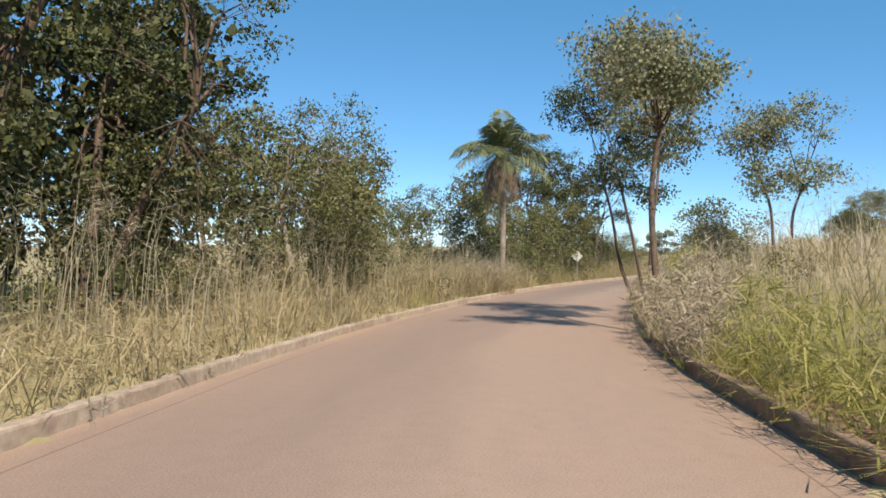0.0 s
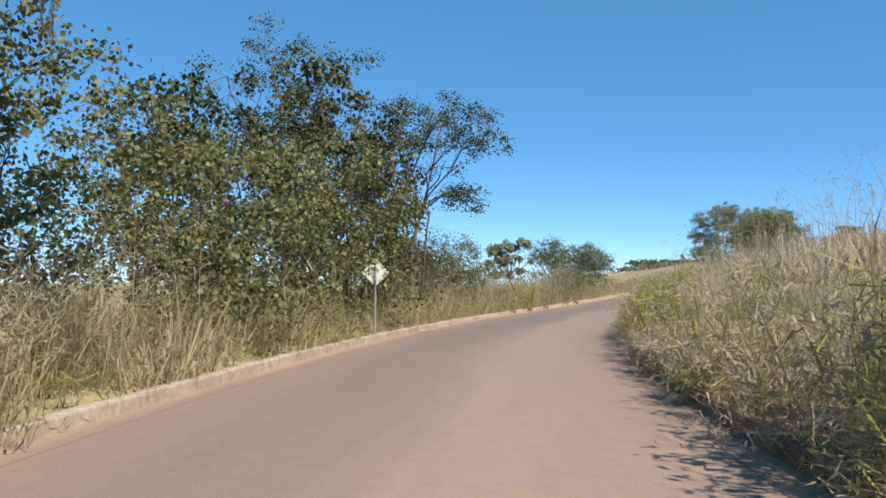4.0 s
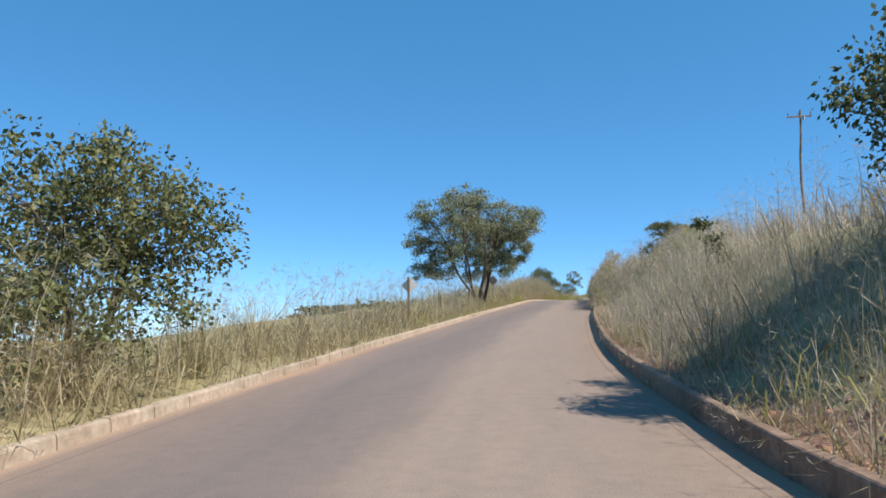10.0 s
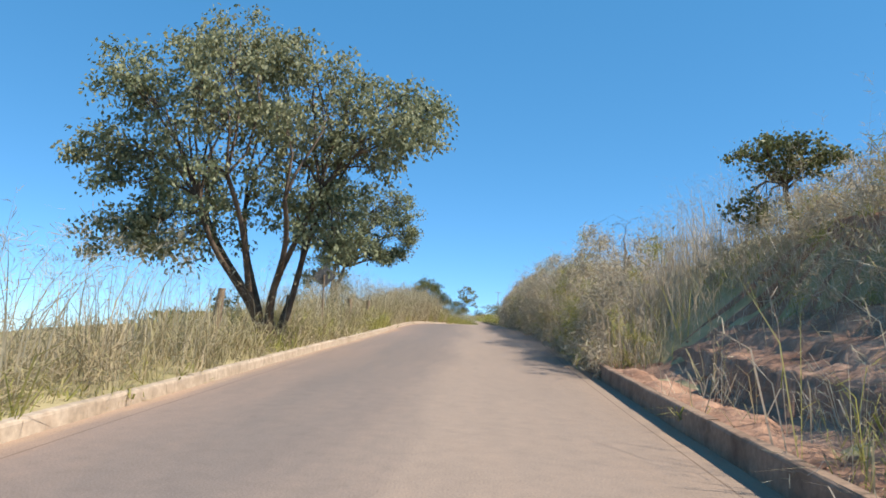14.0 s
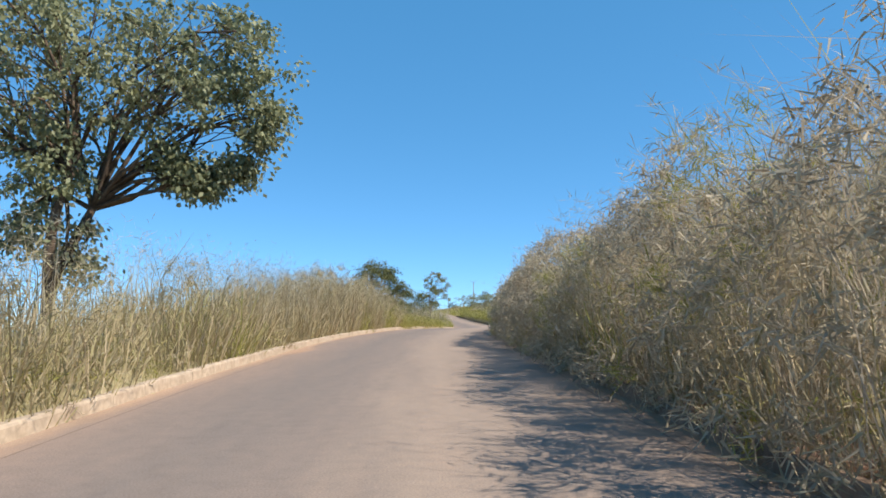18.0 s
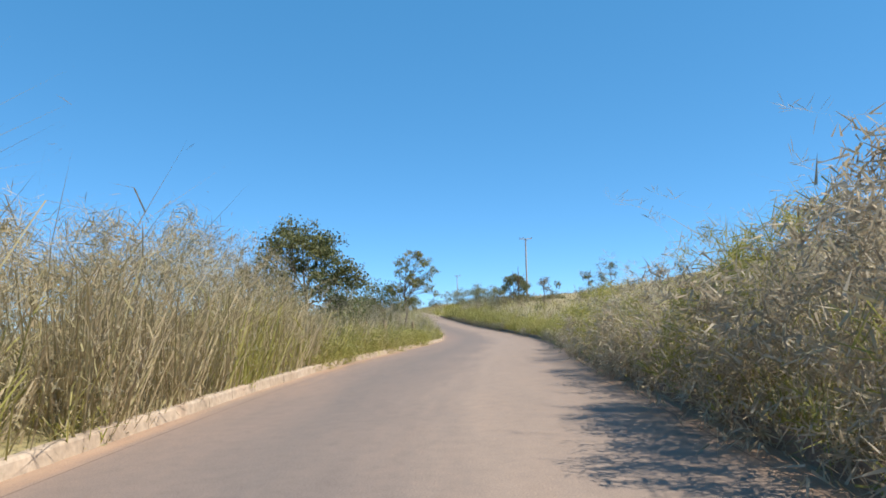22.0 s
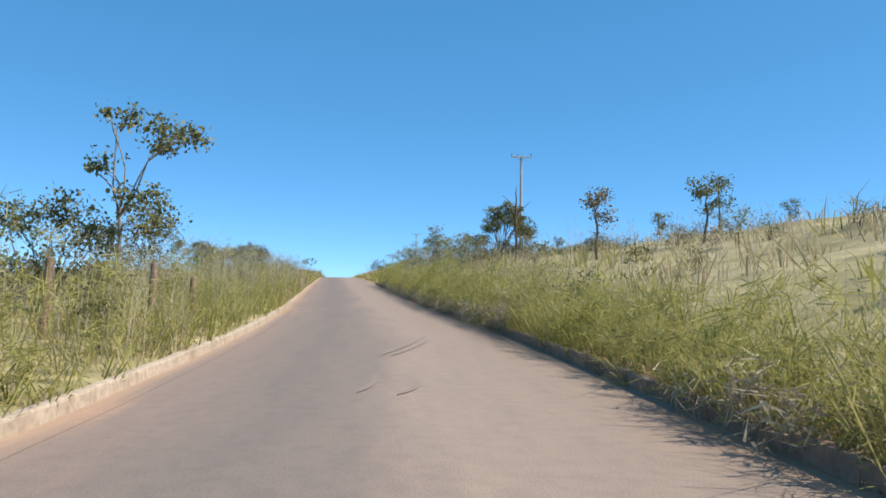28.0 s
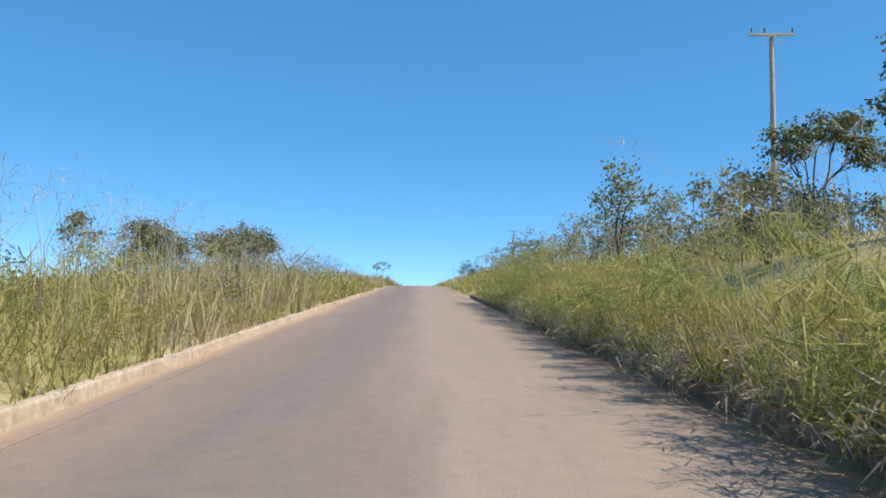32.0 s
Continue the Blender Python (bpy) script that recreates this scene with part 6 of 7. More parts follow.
def grow():
    rng = np.random.default_rng(77)
    dry, green, brush, plume = Blades(), Blades(), Blades(), Blades()
    for side, hts, gr in ((-1, HEIGHT_L, GREEN_L), (1, HEIGHT_R, GREEN_R)):
        for t0, t1, e0, e1, pw, clumps, per, wid in ((-3, 36, 0.10, 3.6, 1.1, 4200, 9, 0.0135), (-3, 40, 3.4, 13, 1.2, 2000, 9, 0.033), (0, 46, 12, 60, 1.2, 1300, 8, 0.08), (34, 52, 0.2, 6, 1.2, 900, 10, 0.05), (-3, 36, -0.02, 1.2, 1.0, 2600, 12, 0.016)):
            t, e, xy, out = scatter(side, clumps, t0, t1, e0, e1, pw, rng)
            if e0 < 0:
                keep = rng.random(clumps) < np.interp(t, GT, EDGE_R if side > 0 else EDGE_L)
                t, e, xy, out = t[keep], e[keep], xy[keep], out[keep]
                clumps = len(t)
            bare = (side > 0) & (((t > 14.85) & (t < 15.9) & (e < 2.7)) | ((t > 14.6) & (t < 16.1) & (e < 0.8))) & (rng.random(clumps) < 0.88)
            t, e, xy, out = t[~bare], e[~bare], xy[~bare], out[~bare]
            clumps = len(t)
            ht = np.interp(t, GT, hts) * (0.16 + 0.75 * wave(xy[:, 0], xy[:, 1], 2.6, 31) + 0.8 * wave(xy[:, 0], xy[:, 1], 0.9, 32) ** 2) * rng.uniform(0.55, 1.25, clumps)
            edge = np.interp(t, GT, EDGE_R) if side > 0 else np.maximum(0.25, np.interp(t, GT, EDGE_L))
            nod = rng.normal(size=(clumps, 2)) * 0.30 + (wave(xy[:, 0], xy[:, 1], 3.5, 43)[:, None] - 0.5) * np.array([[0.5, 0.3]])
            ht *= np.clip(0.14 + 0.68 * edge + e * 0.38, 0.15, 1.0) if side > 0 else np.clip(0.42 + 0.5 * edge + e * 0.5, 0.4, 1.0)
            ht = np.where(e > 15, np.minimum(ht, 0.75), ht)
            g = np.interp(t, GT, gr) + (0.10 if side > 0 else 0.05) * np.clip(1.5 - e, -1, 1) * np.clip(np.abs(t - 12.5) - 2.5, 0, 1)
            g = np.where((side > 0) & (e > 7), g * 0.35, g)
            isg = (wave(xy[:, 0], xy[:, 1], 3.1, 33) * 0.8 + rng.random(clumps) * 0.2) < g
            isb = (side > 0) & (rng.random(clumps) < np.interp(t, GT, BRUSH_R) * np.clip(e / 1.0, 0.3, 1)) & ~isg
            kinds = ((dry, ~isg & ~isb), (green, isg), (brush, isb))
            gz = ground(xy[:, 0], xy[:, 1])
            for store, mask in kinds:
                c = np.where(mask)[0]
                k = per if store is not brush else int(per * 1.1)
                idx = np.repeat(c, k)
                m = len(idx)
                rad = 0.16 + 0.10 * ht[idx] + (0.4 if e0 > 10 else 0)
                d = rng.normal(size=(m, 2)) * rad[:, None] * 0.6
                p = np.empty((m, 3))
                p[:, :2] = xy[idx] + d
                p[:, 2] = gz[idx] - 0.04
                h = np.minimum(ht[idx] * rng.uniform(0.4, 1.12, m), np.interp(t[idx], GT, hts) * rng.uniform(0.6, 1.15, m))
                if store is green:
                    h *= 0.85
                lean = d * (2.6 if store is green else 2.2) + rng.normal(size=(m, 2)) * (h * (0.46 if store is green else 0.40))[:, None] - out[idx] * (h * (0.06 + 0.22 * edge[idx] * np.clip(1.6 - e[idx], 0, 1)))[:, None]
                lean += nod[idx] * h[:, None] + rng.normal(size=(m, 2)) * (h * 0.75 * (rng.random(m) < 0.3))[:, None]
                if store is brush:
                    lean = rng.normal(size=(m, 2)) * (h * 0.62)[:, None] - out[idx] * (h * (0.06 + 0.28 * edge[idx] * np.clip(1.8 - e[idx], 0, 1)))[:, None]
                w = np.full(m, wid) * rng.uniform(0.6, 1.4, m) * (1.3 if store is green else 0.75 if store is brush else 1.0)
                lean = Blades.held(lean, out[idx], e[idx] + np.where(edge[idx] > 0.4, 0.55, 0.12))
                # keep feet off the road
                tt = p[:, :2] - xy[idx]
                push = np.clip(0.10 - (e[idx] + (tt * out[idx]).sum(1)), 0, None)
                p[:, :2] += out[idx] * push[:, None]
                mid, tip = store.blades(p, h, w, lean, rng)
                if e0 < 3:
                    if store is brush:
                        store.leaves(p, mid, tip, 0.25 + 0.22 * np.minimum(h, 1.6), w * 0.7, rng, 0.2)
                        j = rng.random(m) < 0.5
                        store.leaves(p[j], mid[j], tip[j], 0.22 + 0.16 * np.minimum(h[j], 1.6), w[j] * 0.7, rng, 0.4)
                    else:
                        j = e[idx] < 2.4
                        store.leaves(p[j], mid[j], tip[j], 0.22 + 0.16 * h[j], w[j] * 1.05, rng)
                        if store is dry:
                            plume.plumes(p + (mid - p) * 0.45, tip, 0.15, rng, 1)
    # big dry tussocks beside the kerb
    for tt, ee, hh in ((4.55, 0.4, 1.5), (4.62, 0.35, 1.7), (4.7, 0.3, 1.7), (4.72, 0.55, 1.8), (4.8, 0.3, 1.6), (4.2, 0.7, 1.8), (4.35, 1.1, 1.9), (4.5, 0.6, 1.7), (4.45, 1.6, 2.0), (4.62, 1.1, 1.7), (4.3, 1.7, 2.0), (3.1, 0.9, 1.9), (3.9, 1.2, 1.8), (4.6, 0.9, 1.7), (5.2, 1.3, 1.8), (7.9, 0.9, 1.9), (9.7, 0.8, 2.3), (10.05, 0.6, 2.6), (10.3, 1.2, 3.0), (10.5, 0.7, 2.6), (10.9, 1.1, 2.5), (11.3, 1.5, 2.1), (11.7, 1.2, 1.9), (12.2, 1.6, 1.8), (20.6, 1.0, 2.3), (20.95, 1.5, 2.7), (21.3, 0.9, 2.3), (21.8, 1.2, 2.6), (22.3, 1.0, 2.5),
                       (22.7, 1.4, 2.8), (23.0, 0.8, 2.6), (23.3, 1.3, 2.9), (23.6, 0.8, 2.5), (23.9, 1.3, 2.5), (24.3, 1.0, 2.0)):
        n = 170
        hw_ = np.interp(tt, LINE_T, LINE[:, 3])
        c, _, _, out = along(np.array([tt]), np.array([-(hw_ + ee)]))
        d = rng.normal(size=(n, 2)) * 0.2
        p = np.concatenate([c + d, np.full((n, 1), float(ground(c[:, 0], c[:, 1])[0]) - 0.04)], 1)
        h = hh * rng.uniform(0.45, 1.05, n)
        lean = Blades.held(d * 2.2 + rng.normal(size=(n, 2)) * (h * 0.26)[:, None], np.repeat(-out, n, 0), np.full(n, ee + 0.1))
        mid, tip = dry.blades(p, h, rng.uniform(0.008, 0.014, n), lean, rng)
        dry.leaves(p, mid, tip, 0.3 + 0.1 * h, rng.uniform(0.007, 0.012, n), rng)
        dry.leaves(p, mid, tip, 0.3 + 0.1 * h, rng.uniform(0.007, 0.012, n), rng, 0.4)
        plume.plumes(mid, tip, 0.16, rng, 4)
    # yellow-green tussocks arching over the kerb on the side of the hill
    for tt in np.concatenate([np.arange(22.9, 35.5, 0.075), np.arange(28.3, 28.85, 0.07), np.arange(26.4, 28.6, 0.09), np.arange(30.1, 35.5, 0.085)]):
        kerbed = 27.2 < tt < 30.0 and not 28.3 < tt < 28.85
        n, ee = 56, rng.uniform(0.45 if kerbed else 0.25, 1.9)
        hh = (0.85 + 0.35 * ee) * rng.uniform(0.7, 1.2) * (1.2 if 26.2 < tt < 28.6 else 0.62 if 28.85 < tt < 30.0 else 1.0)
        hw_ = np.interp(tt, LINE_T, LINE[:, 3])
        c, _, _, out = along(np.array([tt]), np.array([hw_ + ee]))
        d = rng.normal(size=(n, 2)) * 0.13
        p = np.concatenate([c + d, np.full((n, 1), float(ground(c[:, 0], c[:, 1])[0]) - 0.04)], 1)
        h = hh * rng.uniform(0.5, 1.1, n)
        lean = Blades.held(d * 3.0 + rng.normal(size=(n, 2)) * (h * 0.34)[:, None] - out * (h * 0.25)[:, None], np.repeat(out, n, 0), np.full(n, ee + (0.1 if kerbed else 0.5)))
        mid, tip = green.blades(p, h, rng.uniform(0.012, 0.02, n), lean, rng)
        green.leaves(p, mid, tip, 0.3 + 0.2 * h, rng.uniform(0.009, 0.015, n), rng, 0.4)
    # tall stalks with feathery heads
    for side, hts, n, e1 in ((-1, np.maximum(HEIGHT_L, 1.9), 8000, 4.0), (1, HEIGHT_R, 6500, 5.5)):
        t, e, xy, out = scatter(side, n, -4, 36, 0.4, e1, 1.2, rng)
        keep = (wave(xy[:, 0], xy[:, 1], 1.7, 41) > 0.38) & ~((side > 0) & (t > 14.8) & (t < 15.95) & (e < 3.2))
        t, e, xy, out = t[keep], e[keep], xy[keep], out[keep]
        m = len(t)
        h = np.interp(t, GT, hts) * rng.uniform(0.75, 1.35, m) * np.clip(0.6 + e * 0.3, 0.5, 1)
        p = np.concatenate([xy, (ground(xy[:, 0], xy[:, 1]) - 0.03)[:, None]], 1)
        lean = rng.normal(size=(m, 2)) * (h * 0.14)[:, None] - out * (h * 0.05)[:, None]
        h = np.minimum(h, 2.6)
        lean = Blades.held(lean, out, e + 0.3)
        mid, tip = plume.blades(p, h, np.full(m, 0.010), lean, rng)
        plume.plumes(mid, tip, 0.2, rng, 7)
    # the tangle of stems, twigs and small leaves at the foot of the bank
    n = 8500
    t, e, xy, out = scatter(1, n, -3, 36, 0.16, 2.0, 1.3, rng)
    over = np.interp(t, GT, OVER)
    shift = np.clip(-over, 0, 1) + 0.55 * np.clip(over - 0.3, 0, 1)
    xy = xy + out * shift[:, None]
    bare = (t > 14.85) & (t < 15.9) & (rng.random(n) < 0.96)
    isg = (wave(xy[:, 0], xy[:, 1], 2.3, 35) * 0.8 + rng.random(n) * 0.2) < np.interp(t, GT, GREEN_R) + 0.1
    tall = np.interp(t, GT, TANGLE) * (0.45 + 0.8 * wave(xy[:, 0], xy[:, 1], 1.9, 36)) * rng.uniform(0.4, 1.15, n)
    for store, mask in ((brush, ~isg & ~bare), (green, isg & ~bare)):
        i = np.where(mask)[0]
        m = len(i)
        p = np.concatenate([xy[i], (ground(xy[i, 0], xy[i, 1]) - 0.05)[:, None]], 1)
        h = tall[i]
        lean = rng.normal(size=(m, 2)) * (h * 0.6)[:, None] - out[i] * (np.clip(over[i], 0, 1) * rng.uniform(0.4, 1.7, m) * np.clip(1.4 - e[i] * 0.6, 0.3, 2))[:, None]
        lean = Blades.held(lean, out[i], e[i] + shift[i] + 0.2 + 0.5 * np.clip(over[i], 0, 1))
        w = rng.uniform(0.009, 0.02, m)
        mid, tip = store.blades(p, h, w, lean, rng)
        for lo, hi, ln in ((0.1, 0.5, 0.5), (0.3, 0.8, 0.45), (0.5, 1.0, 0.4)):
            store.leaves(p, mid, tip, 0.2 + ln * np.minimum(h, 1.5) * 0.6, w * rng.uniform(0.3, 0.7, m), rng, lo, hi)
    # the thicket of stems on the steep bank
    for n, t0, t1, e0, e1, lo, hi in ((4600, 16.2, 23.6, 0.5, 5.0, 1.3, 3.0), (4200, 9.4, 15.0, 0.8, 6.0, 0.8, 1.7), (1100, 14.8, 16.1, 2.7, 6.5, 0.9, 1.9), (1600, 5.0, 9.4, 1.5, 6.0, 0.9, 1.9), (380, 9.1, 10.0, 1.5, 3.2, 0.9, 1.7)):
        t, e, xy, out = scatter(1, n, t0, t1, e0, e1, 1.0, rng)
        h = (lo + (hi - lo) * wave(xy[:, 0], xy[:, 1], 1.8, 45)) * rng.uniform(0.5, 1.1, n)
        p = np.concatenate([xy, (ground(xy[:, 0], xy[:, 1]) - 0.05)[:, None]], 1)
        lean = Blades.held(rng.normal(size=(n, 2)) * (h * 0.45)[:, None] - out * (h * 0.12)[:, None], out, e + 0.3)
        w = rng.uniform(0.006, 0.012, n)
        mid, tip = brush.blades(p, h, w, lean, rng)
        for a, b in ((0.15, 0.7), (0.4, 0.95)):
            brush.leaves(p, mid, tip, np.full(n, 0.55), w * 0.6, rng, a, b)
        plume.plumes(mid, tip, 0.16, rng, 2)
    # tall reeds that nod over the road, with drooping heads
    for side, n, t0, t1, lo, hi in ((1, 22, 18.2, 19.0, 2.7, 3.4), (1, 90, 18.4, 22.0, 2.4, 3.3), (1, 34, 22.6, 25.6, 2.2, 3.0), (1, 22, 31.6, 33.4, 2.2, 2.9), (-1, 70, 20.4, 24.0, 2.0, 2.9), (-1, 110, 11.0, 15.6, 1.8, 2.5), (-1, 16, 0.3, 2.2, 1.8, 2.4)):
        t, e, xy, out = scatter(side, n, t0, t1, 0.9, 2.8, 1.0, rng)
        h = rng.uniform(lo, hi, n)
        p = np.concatenate([xy, ground(xy[:, 0], xy[:, 1])[:, None]], 1)
        bow = np.concatenate([rng.normal(size=(n, 2)) * 0.22 - out * 0.30, np.zeros((n, 1))], 1) * h[:, None]
        f = np.linspace(0, 1, 7)
        line = p[:, None] + bow[:, None] * (f ** 2.4)[None, :, None]
        line[:, :, 2] += h[:, None] * (f - 0.16 * f ** 4)[None]
        a = rng.random(n) * 6.283
        sd = np.stack([np.cos(a), np.sin(a), np.zeros(n)], 1)[:, None] * (0.012 * (1.15 - f))[None, :, None]
        v = np.stack([line - sd, line + sd], 2).reshape(n, 14, 3)
        q = np.concatenate([[[2 * k, 2 * k + 1, 2 * k + 3], [2 * k, 2 * k + 3, 2 * k + 2]] for k in range(6)])
        plume.put(v, (np.arange(n)[:, None, None] * 14 + q[None]).reshape(-1, 3))
        plume.plumes(line[:, 5], line[:, 6], 0.22, rng, 16)
        plume.plumes(line[:, 3], line[:, 5], 0.16, rng, 5)
    # low leafy scrub that swells over the kerb
    n = 5200
    t, e, xy, out = scatter(1, n, -3, 36, 0.0, 1.0, 1.0, rng)
    t[4000:] = rng.uniform(16.4, 23.2, n - 4000)
    xy = along(t, np.interp(t, LINE_T, LINE[:, 3]) + e)[0]
    over, high = np.interp(t, GT, OVER), np.interp(t, GT, TANGLE) * (0.55 + 0.7 * wave(xy[:, 0], xy[:, 1], 2.2, 36))
    f = rng.random(n) ** 1.1
    f = np.where(over > 0.3, 0.22 + 0.78 * f, f)
    e = e * 0.9 + 0.12 - over * np.sin(np.pi * np.clip(f * 0.8 + 0.15, 0, 1)) * (0.7 + 0.6 * wave(xy[:, 0], xy[:, 1], 1.3, 37)) + 0.5 * f * high * 0.5 + 0.8 * np.clip(0.45 - f, 0, 1) * np.clip(over, 0, 1)
    hw = np.interp(t, LINE_T, LINE[:, 3])
    xy = along(t, hw + e)[0]
    base = LINE_Z(t) + 0.10 + np.clip(e - 0.5, 0, 2) * 0.45
    p = np.concatenate([xy, (base + 0.08 + f * high)[:, None]], 1)
    keep = (over > -0.05) & ~((t > 8.95) & (t < 15.9)) & (wave(xy[:, 0], xy[:, 1], 1.1, 38) > 0.16)
    gm = wave(xy[:, 0], xy[:, 1], 2.3, 35) * 0.8 + rng.random(n) * 0.2 < np.interp(t, GT, GREEN_R) + 0.12
    t2, e2, xy2, out2 = scatter(-1, 420, 24.0, 26.6, 0.0, 1.0, 1.0, rng)
    f2 = rng.random(420)
    xy2 = along(t2, -(np.interp(t2, LINE_T, LINE[:, 3]) + e2 * 0.8 - 0.12 * np.sin(np.pi * f2)))[0]
    tuft = np.concatenate([xy2, (LINE_Z(t2) + 0.15 + f2 * 0.6 * (0.4 + 0.9 * wave(xy2[:, 0], xy2[:, 1], 1.2, 39)))[:, None]], 1)
    for n3, t0, t1, low in ((760, 28.4, 36, 1.6), (240, 5.0, 9.2, 0.8), (260, 16.5, 23.0, 0.55)):
        t3, e3, xy3, out3 = scatter(-1, n3, t0, t1, 0.35, 3.2, 1.0, rng)
        swell = low * np.clip(0.3 + e3 * 0.5, 0, 1) * (0.3 + wave(xy3[:, 0], xy3[:, 1], 1.4, 44))
        tuft = np.concatenate([tuft, np.concatenate([xy3, (ground(xy3[:, 0], xy3[:, 1]) + 0.12 + rng.random(n3) * swell)[:, None]], 1)])
    n4 = 1700
    t4, e4, xy4, out4 = scatter(1, n4, 4.2, 34.5, 0.0, 1.0, 1.0, rng)
    over4 = np.interp(t4, GT, OVER)
    hang = (over4 > 0.18) & ~((t4 > 8.8) & (t4 < 15.9)) & ~((t4 > 27.2) & (t4 < 30.0) & (np.abs(t4 - 28.6) > 0.3))
    t4, e4, over4 = t4[hang], e4[hang], over4[hang]
    xy4 = along(t4, np.interp(t4, LINE_T, LINE[:, 3]) + 0.25 - e4 * (0.2 + 0.6 * over4))[0]
    fringe = np.concatenate([xy4, (LINE_Z(t4) + 0.1 + 0.45 * rng.random(len(t4)))[:, None]], 1)
    n5 = 2300
    t5, e5, xy5, out5 = scatter(1, n5, 18.9, 24.2, 0.5, 4.6, 1.0, rng)
    tall5 = np.interp(t5, [18.9, 20, 22.5, 24.2], [1.2, 2.2, 1.7, 1.0]) * (0.5 + 0.7 * wave(xy5[:, 0], xy5[:, 1], 2.2, 46))
    mass = np.concatenate([xy5, (ground(xy5[:, 0], xy5[:, 1]) + 0.15 + tall5 * rng.random(n5))[:, None]], 1)
    # dark low growth against the kerb, and brush above the soil cut
    t8 = np.concatenate([rng.uniform(19.4, 27.0, 900), rng.uniform(30.0, 35.0, 700), rng.uniform(7.9, 8.8, 100), rng.uniform(17.0, 19.4, 100)])
    e8 = rng.uniform(-0.1, 0.9, 1800) + 0.1
    xy8 = along(t8, np.interp(t8, LINE_T, LINE[:, 3]) + e8)[0]
    core = np.concatenate([xy8, (LINE_Z(t8) + 0.12 + rng.random(1800) * (0.35 + 0.5 * np.clip(e8, 0, 1)))[:, None]], 1)
    t9, e9, xy9, out9 = scatter(1, 700, 14.3, 16.4, 2.7, 6.0, 1.0, rng)
    brow = np.concatenate([xy9, (ground(xy9[:, 0], xy9[:, 1]) + 0.1 + rng.random(700) * (0.5 + 0.9 * wave(xy9[:, 0], xy9[:, 1], 1.6, 48)))[:, None]], 1)
    p = np.concatenate([p, fringe, mass, core, brow])
    more = len(fringe) + len(mass) + len(core) + len(brow)
    keep, gm = np.concatenate([keep, np.ones(more, bool)]), np.concatenate([gm, rng.random(more) < 0.12])
    # leafy bodies of the tall tussocks on the valley side
    n6 = 2800
    t6, e6, xy6, out6 = scatter(-1, n6, 0.0, 24.6, 0.35, 3.4, 1.0, rng)
    body = np.interp(t6, GT, HEIGHT_L) * (0.12 + 0.75 * wave(xy6[:, 0], xy6[:, 1], 2.6, 31)) * np.clip(0.35 + e6 * 0.4, 0, 1)
    body *= np.where((t6 < 11.2) | (t6 > 16.2), 1.0, 0.65)
    q6 = np.concatenate([xy6, (ground(xy6[:, 0], xy6[:, 1]) + 0.1 + body * rng.random(n6))[:, None]], 1)
    t7, e7, xy7, out7 = scatter(-1, 1500, 21.4, 24.6, 0.6, 3.6, 1.0, rng)
    body = np.interp(t7, [21.4, 22.4, 24.0, 24.6], [1.5, 2.7, 2.8, 1.5]) * (0.55 + 0.65 * wave(xy7[:, 0], xy7[:, 1], 1.7, 47)) * np.clip(0.65 + e7 * 0.25, 0, 1)
    q7 = np.concatenate([xy7, (ground(xy7[:, 0], xy7[:, 1]) + 0.1 + body * rng.random(1500) ** 0.8)[:, None]], 1)
    q6 = np.concatenate([q6, q7])
    me = leaf_mesh("tussock_leaves", q6, rng.uniform(0.22, 0.4, (len(q6), 1)) * np.array([[1, 1, 1.1]]), 34, 0.30, rng, -0.2, 0.02, True)
    me.materials.append(M_DRY)
    tagged(new("tussock_leaves", me), "bushy straw-coloured leaves of tall grass tussocks", "grass", kind="stuff")
    for mask, mat, name, label in ((keep & ~gm, M_SCRUB, "olive_scrub", "dense olive-brown scrub swelling over the kerb"), (keep & gm, M_GREEN, "grassy_scrub", "dense yellowish green grass clumps hanging over the kerb")):
        q = p[mask] if mat is M_SCRUB else np.concatenate([p[mask], tuft])
        fine = mat is M_SCRUB
        me = leaf_mesh(name, q, rng.uniform(0.24, 0.42, (len(q), 1)) * np.array([[1, 1, 0.9]]), 37 if fine else 32, 0.19 if fine else 0.34, rng, 0.05 if fine else -0.15, 0.055 if fine else 0.022, True)
        me.materials.append(mat)
        tagged(new(name, me), label, "scrub", kind="stuff")
    dry.make("dry_grass", M_DRY, "tall straw-coloured dry grass along the road")
    green.make("green_grass", M_GREEN, "yellowish green grass along the road verge")
    brush.make("dead_brush", M_BRUSH, "tangled grey-brown dead stems on the bank", "brush")
    plume.make("seed_grass", M_PLUME, "feathery pale seed heads on tall grass stalks")


grow()

# ---- kerbs ----


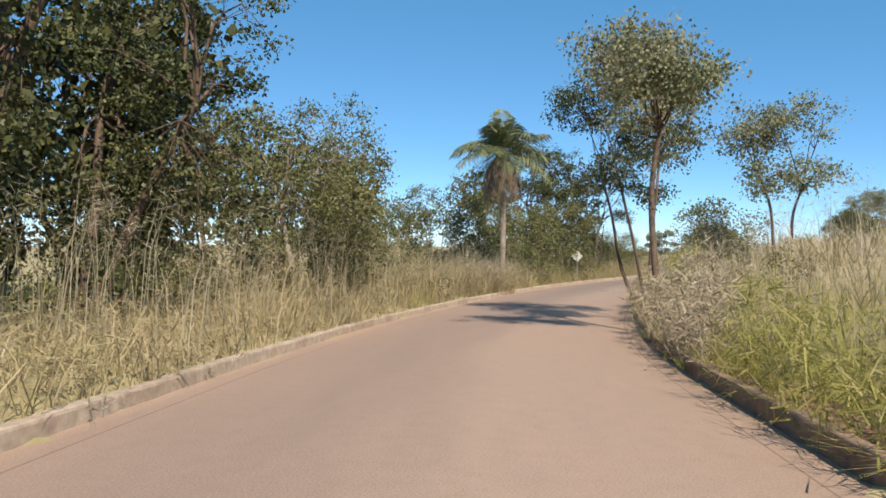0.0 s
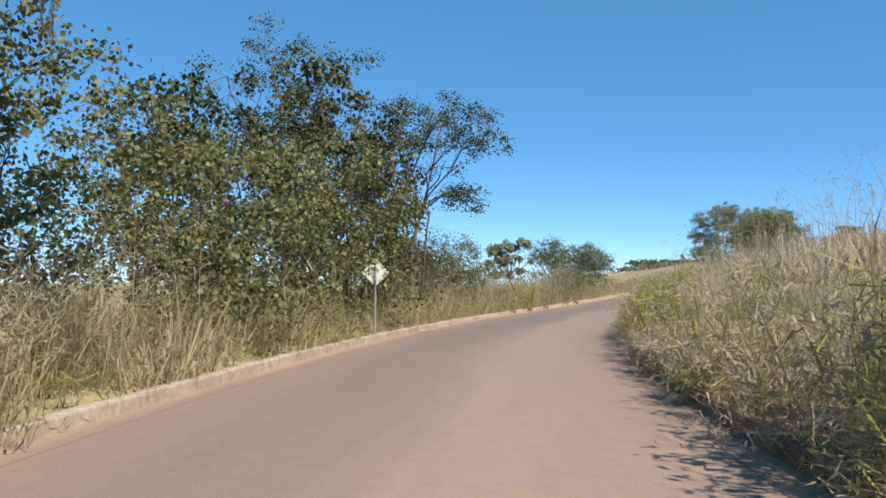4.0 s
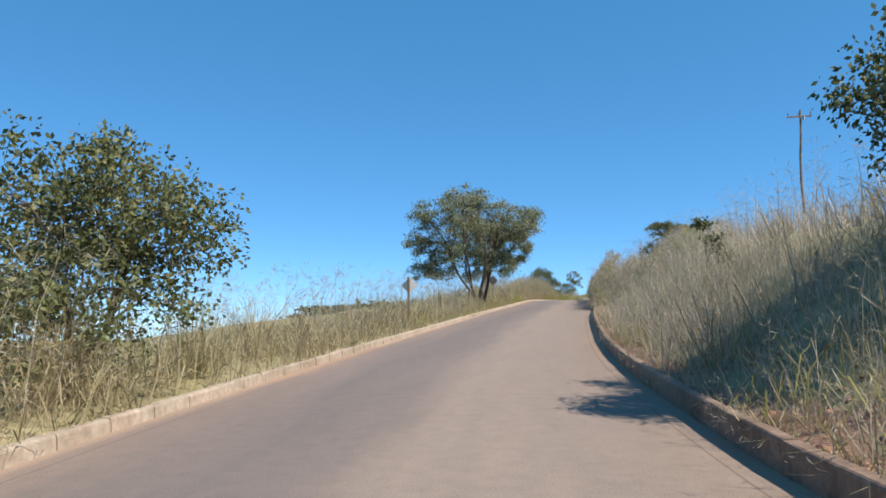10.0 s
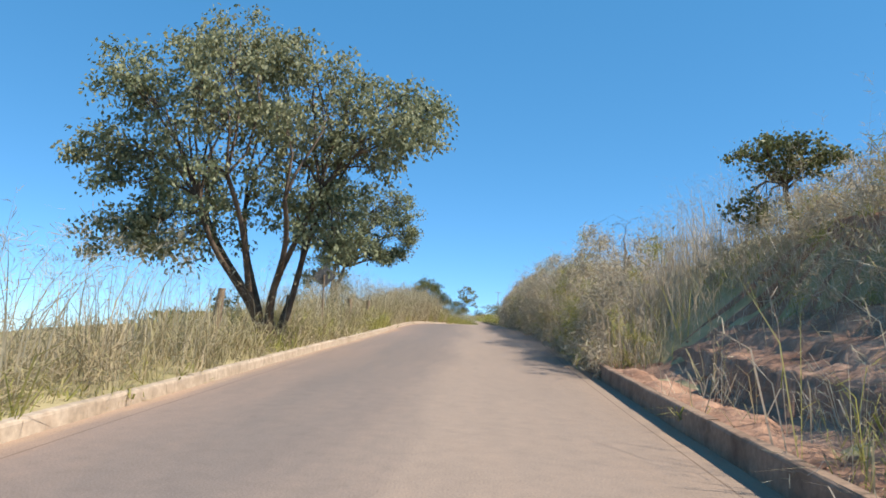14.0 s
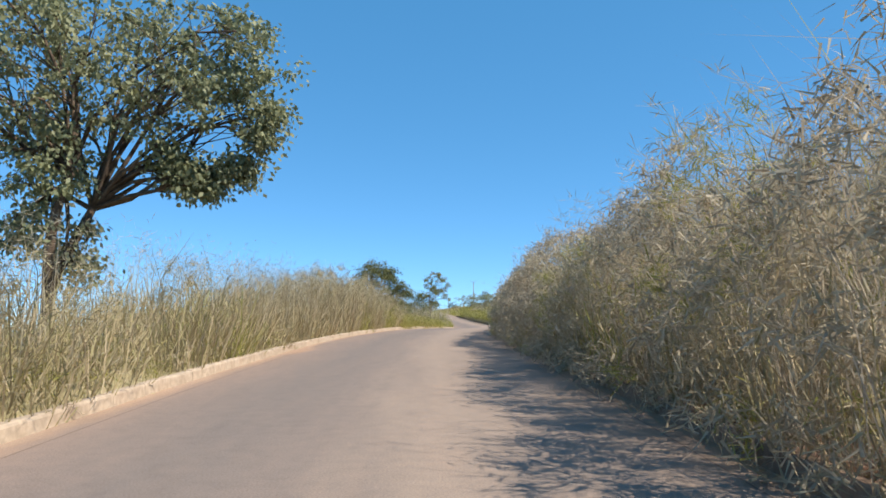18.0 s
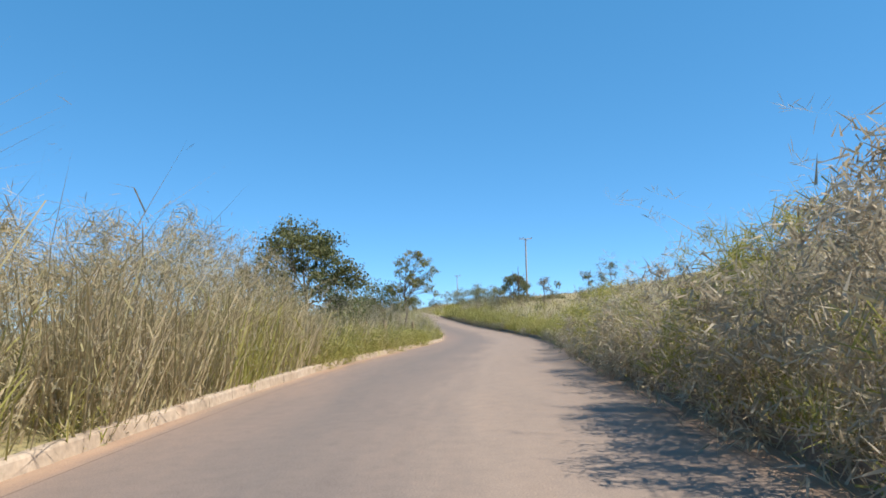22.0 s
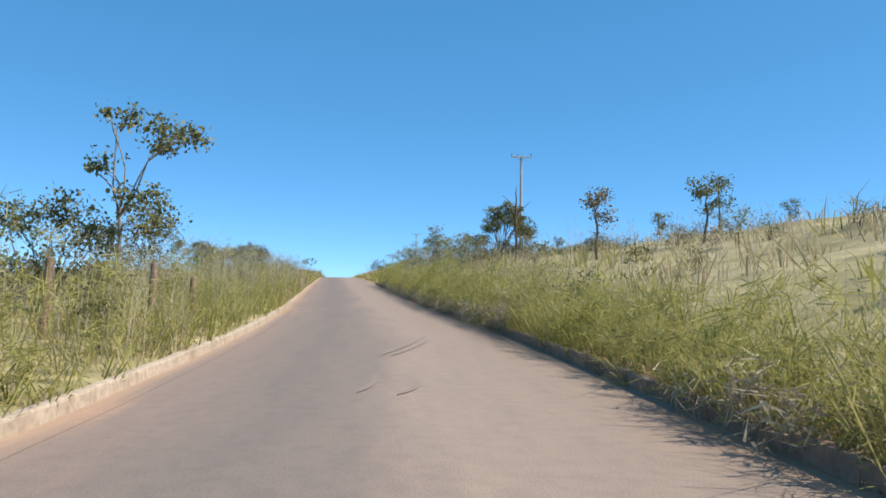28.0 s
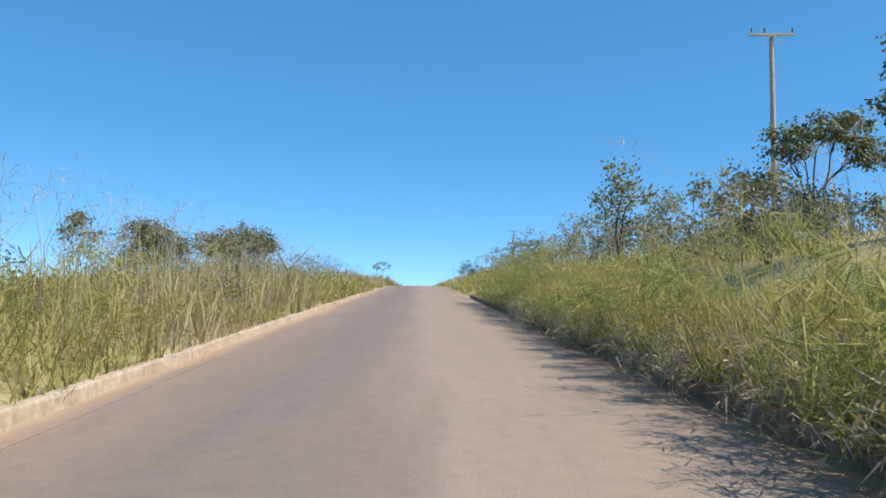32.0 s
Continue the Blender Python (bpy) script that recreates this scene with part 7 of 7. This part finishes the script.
def kerb_mesh(length, seed, mat, rise=0.0):
    rng = random.Random(seed)
    bm = bmesh.new()
    prof = [(0.0, -0.15), (0.012, 0.175 + rise), (0.02, 0.197 + rise), (0.035, 0.207 + rise), (0.128, 0.21 + rise), (0.145, 0.185 + rise), (0.145, -0.15)]
    rings = []
    for k in range(3):
        s = (k / 2 - 0.5) * length
        rings.append([bm.verts.new((a + rng.uniform(-0.003, 0.003), s, b + (rng.uniform(-0.004, 0.003) if b > 0 else 0))) for a, b in prof])
    for a, b in zip(rings, rings[1:]):
        for i in range(len(prof) - 1):
            bm.faces.new((a[i], a[i + 1], b[i + 1], b[i]))
    bm.faces.new(rings[0][::-1])
    bm.faces.new(rings[-1])
    bmesh.ops.recalc_face_normals(bm, faces=bm.faces)
    me = bpy.data.meshes.new("kerb_stone")
    bm.to_mesh(me)
    bm.free()
    me.materials.append(mat)
    return me


def kerbs():
    rng = random.Random(4)
    # the right row gets the kerb colour with shade painted in
    for side, name, mat, look_ in ((-1, "kerb_left", M_KERB, "row of weathered concrete kerb stones along the road"), (1, "kerb_right", M_KERBSOILSHADE, "row of soil-stained concrete kerb stones below the bank, shade put into their colour")):
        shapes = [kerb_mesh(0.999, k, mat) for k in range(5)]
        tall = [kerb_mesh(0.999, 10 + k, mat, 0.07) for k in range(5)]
        root = thing(name, 0, 0, 0, look_, "kerb", kind="structure")
        s = LINE_S[0] + 14.0
        while s < np.interp(37.0, LINE_T, LINE_S):
            t = float(np.interp(s, LINE_S, LINE_T))
            s += 1.0
            if side < 0 and (8.9 < t < 11.0) and rng.random() < 0.22:
                continue
            if side > 0 and 9.2 < t < 10.1:
                continue
            xy, z, hw, r = along(np.array([t]), np.array([0.0]))
            c = xy[0] + r[0] * side * hw[0]
            ob = new("kerb_stone", rng.choice(tall if side > 0 and 10.0 < t < 16.4 else shapes))
            ob.parent = root
            grade = float(np.interp(s - 0.5, LINE_S, LINE[:, 2]) - np.interp(s - 1.5, LINE_S, LINE[:, 2]))
            yaw = math.atan2(r[0][1] * side, r[0][0] * side)
            ob.location = (c[0], c[1], z[0] - (0.01 if side > 0 else 0.045) + rng.uniform(-0.005, 0.004))
            ob.rotation_euler = (side * math.atan(grade) + rng.uniform(-0.003, 0.003), rng.uniform(-0.008, 0.008), yaw + rng.uniform(-0.004, 0.004))


kerbs()
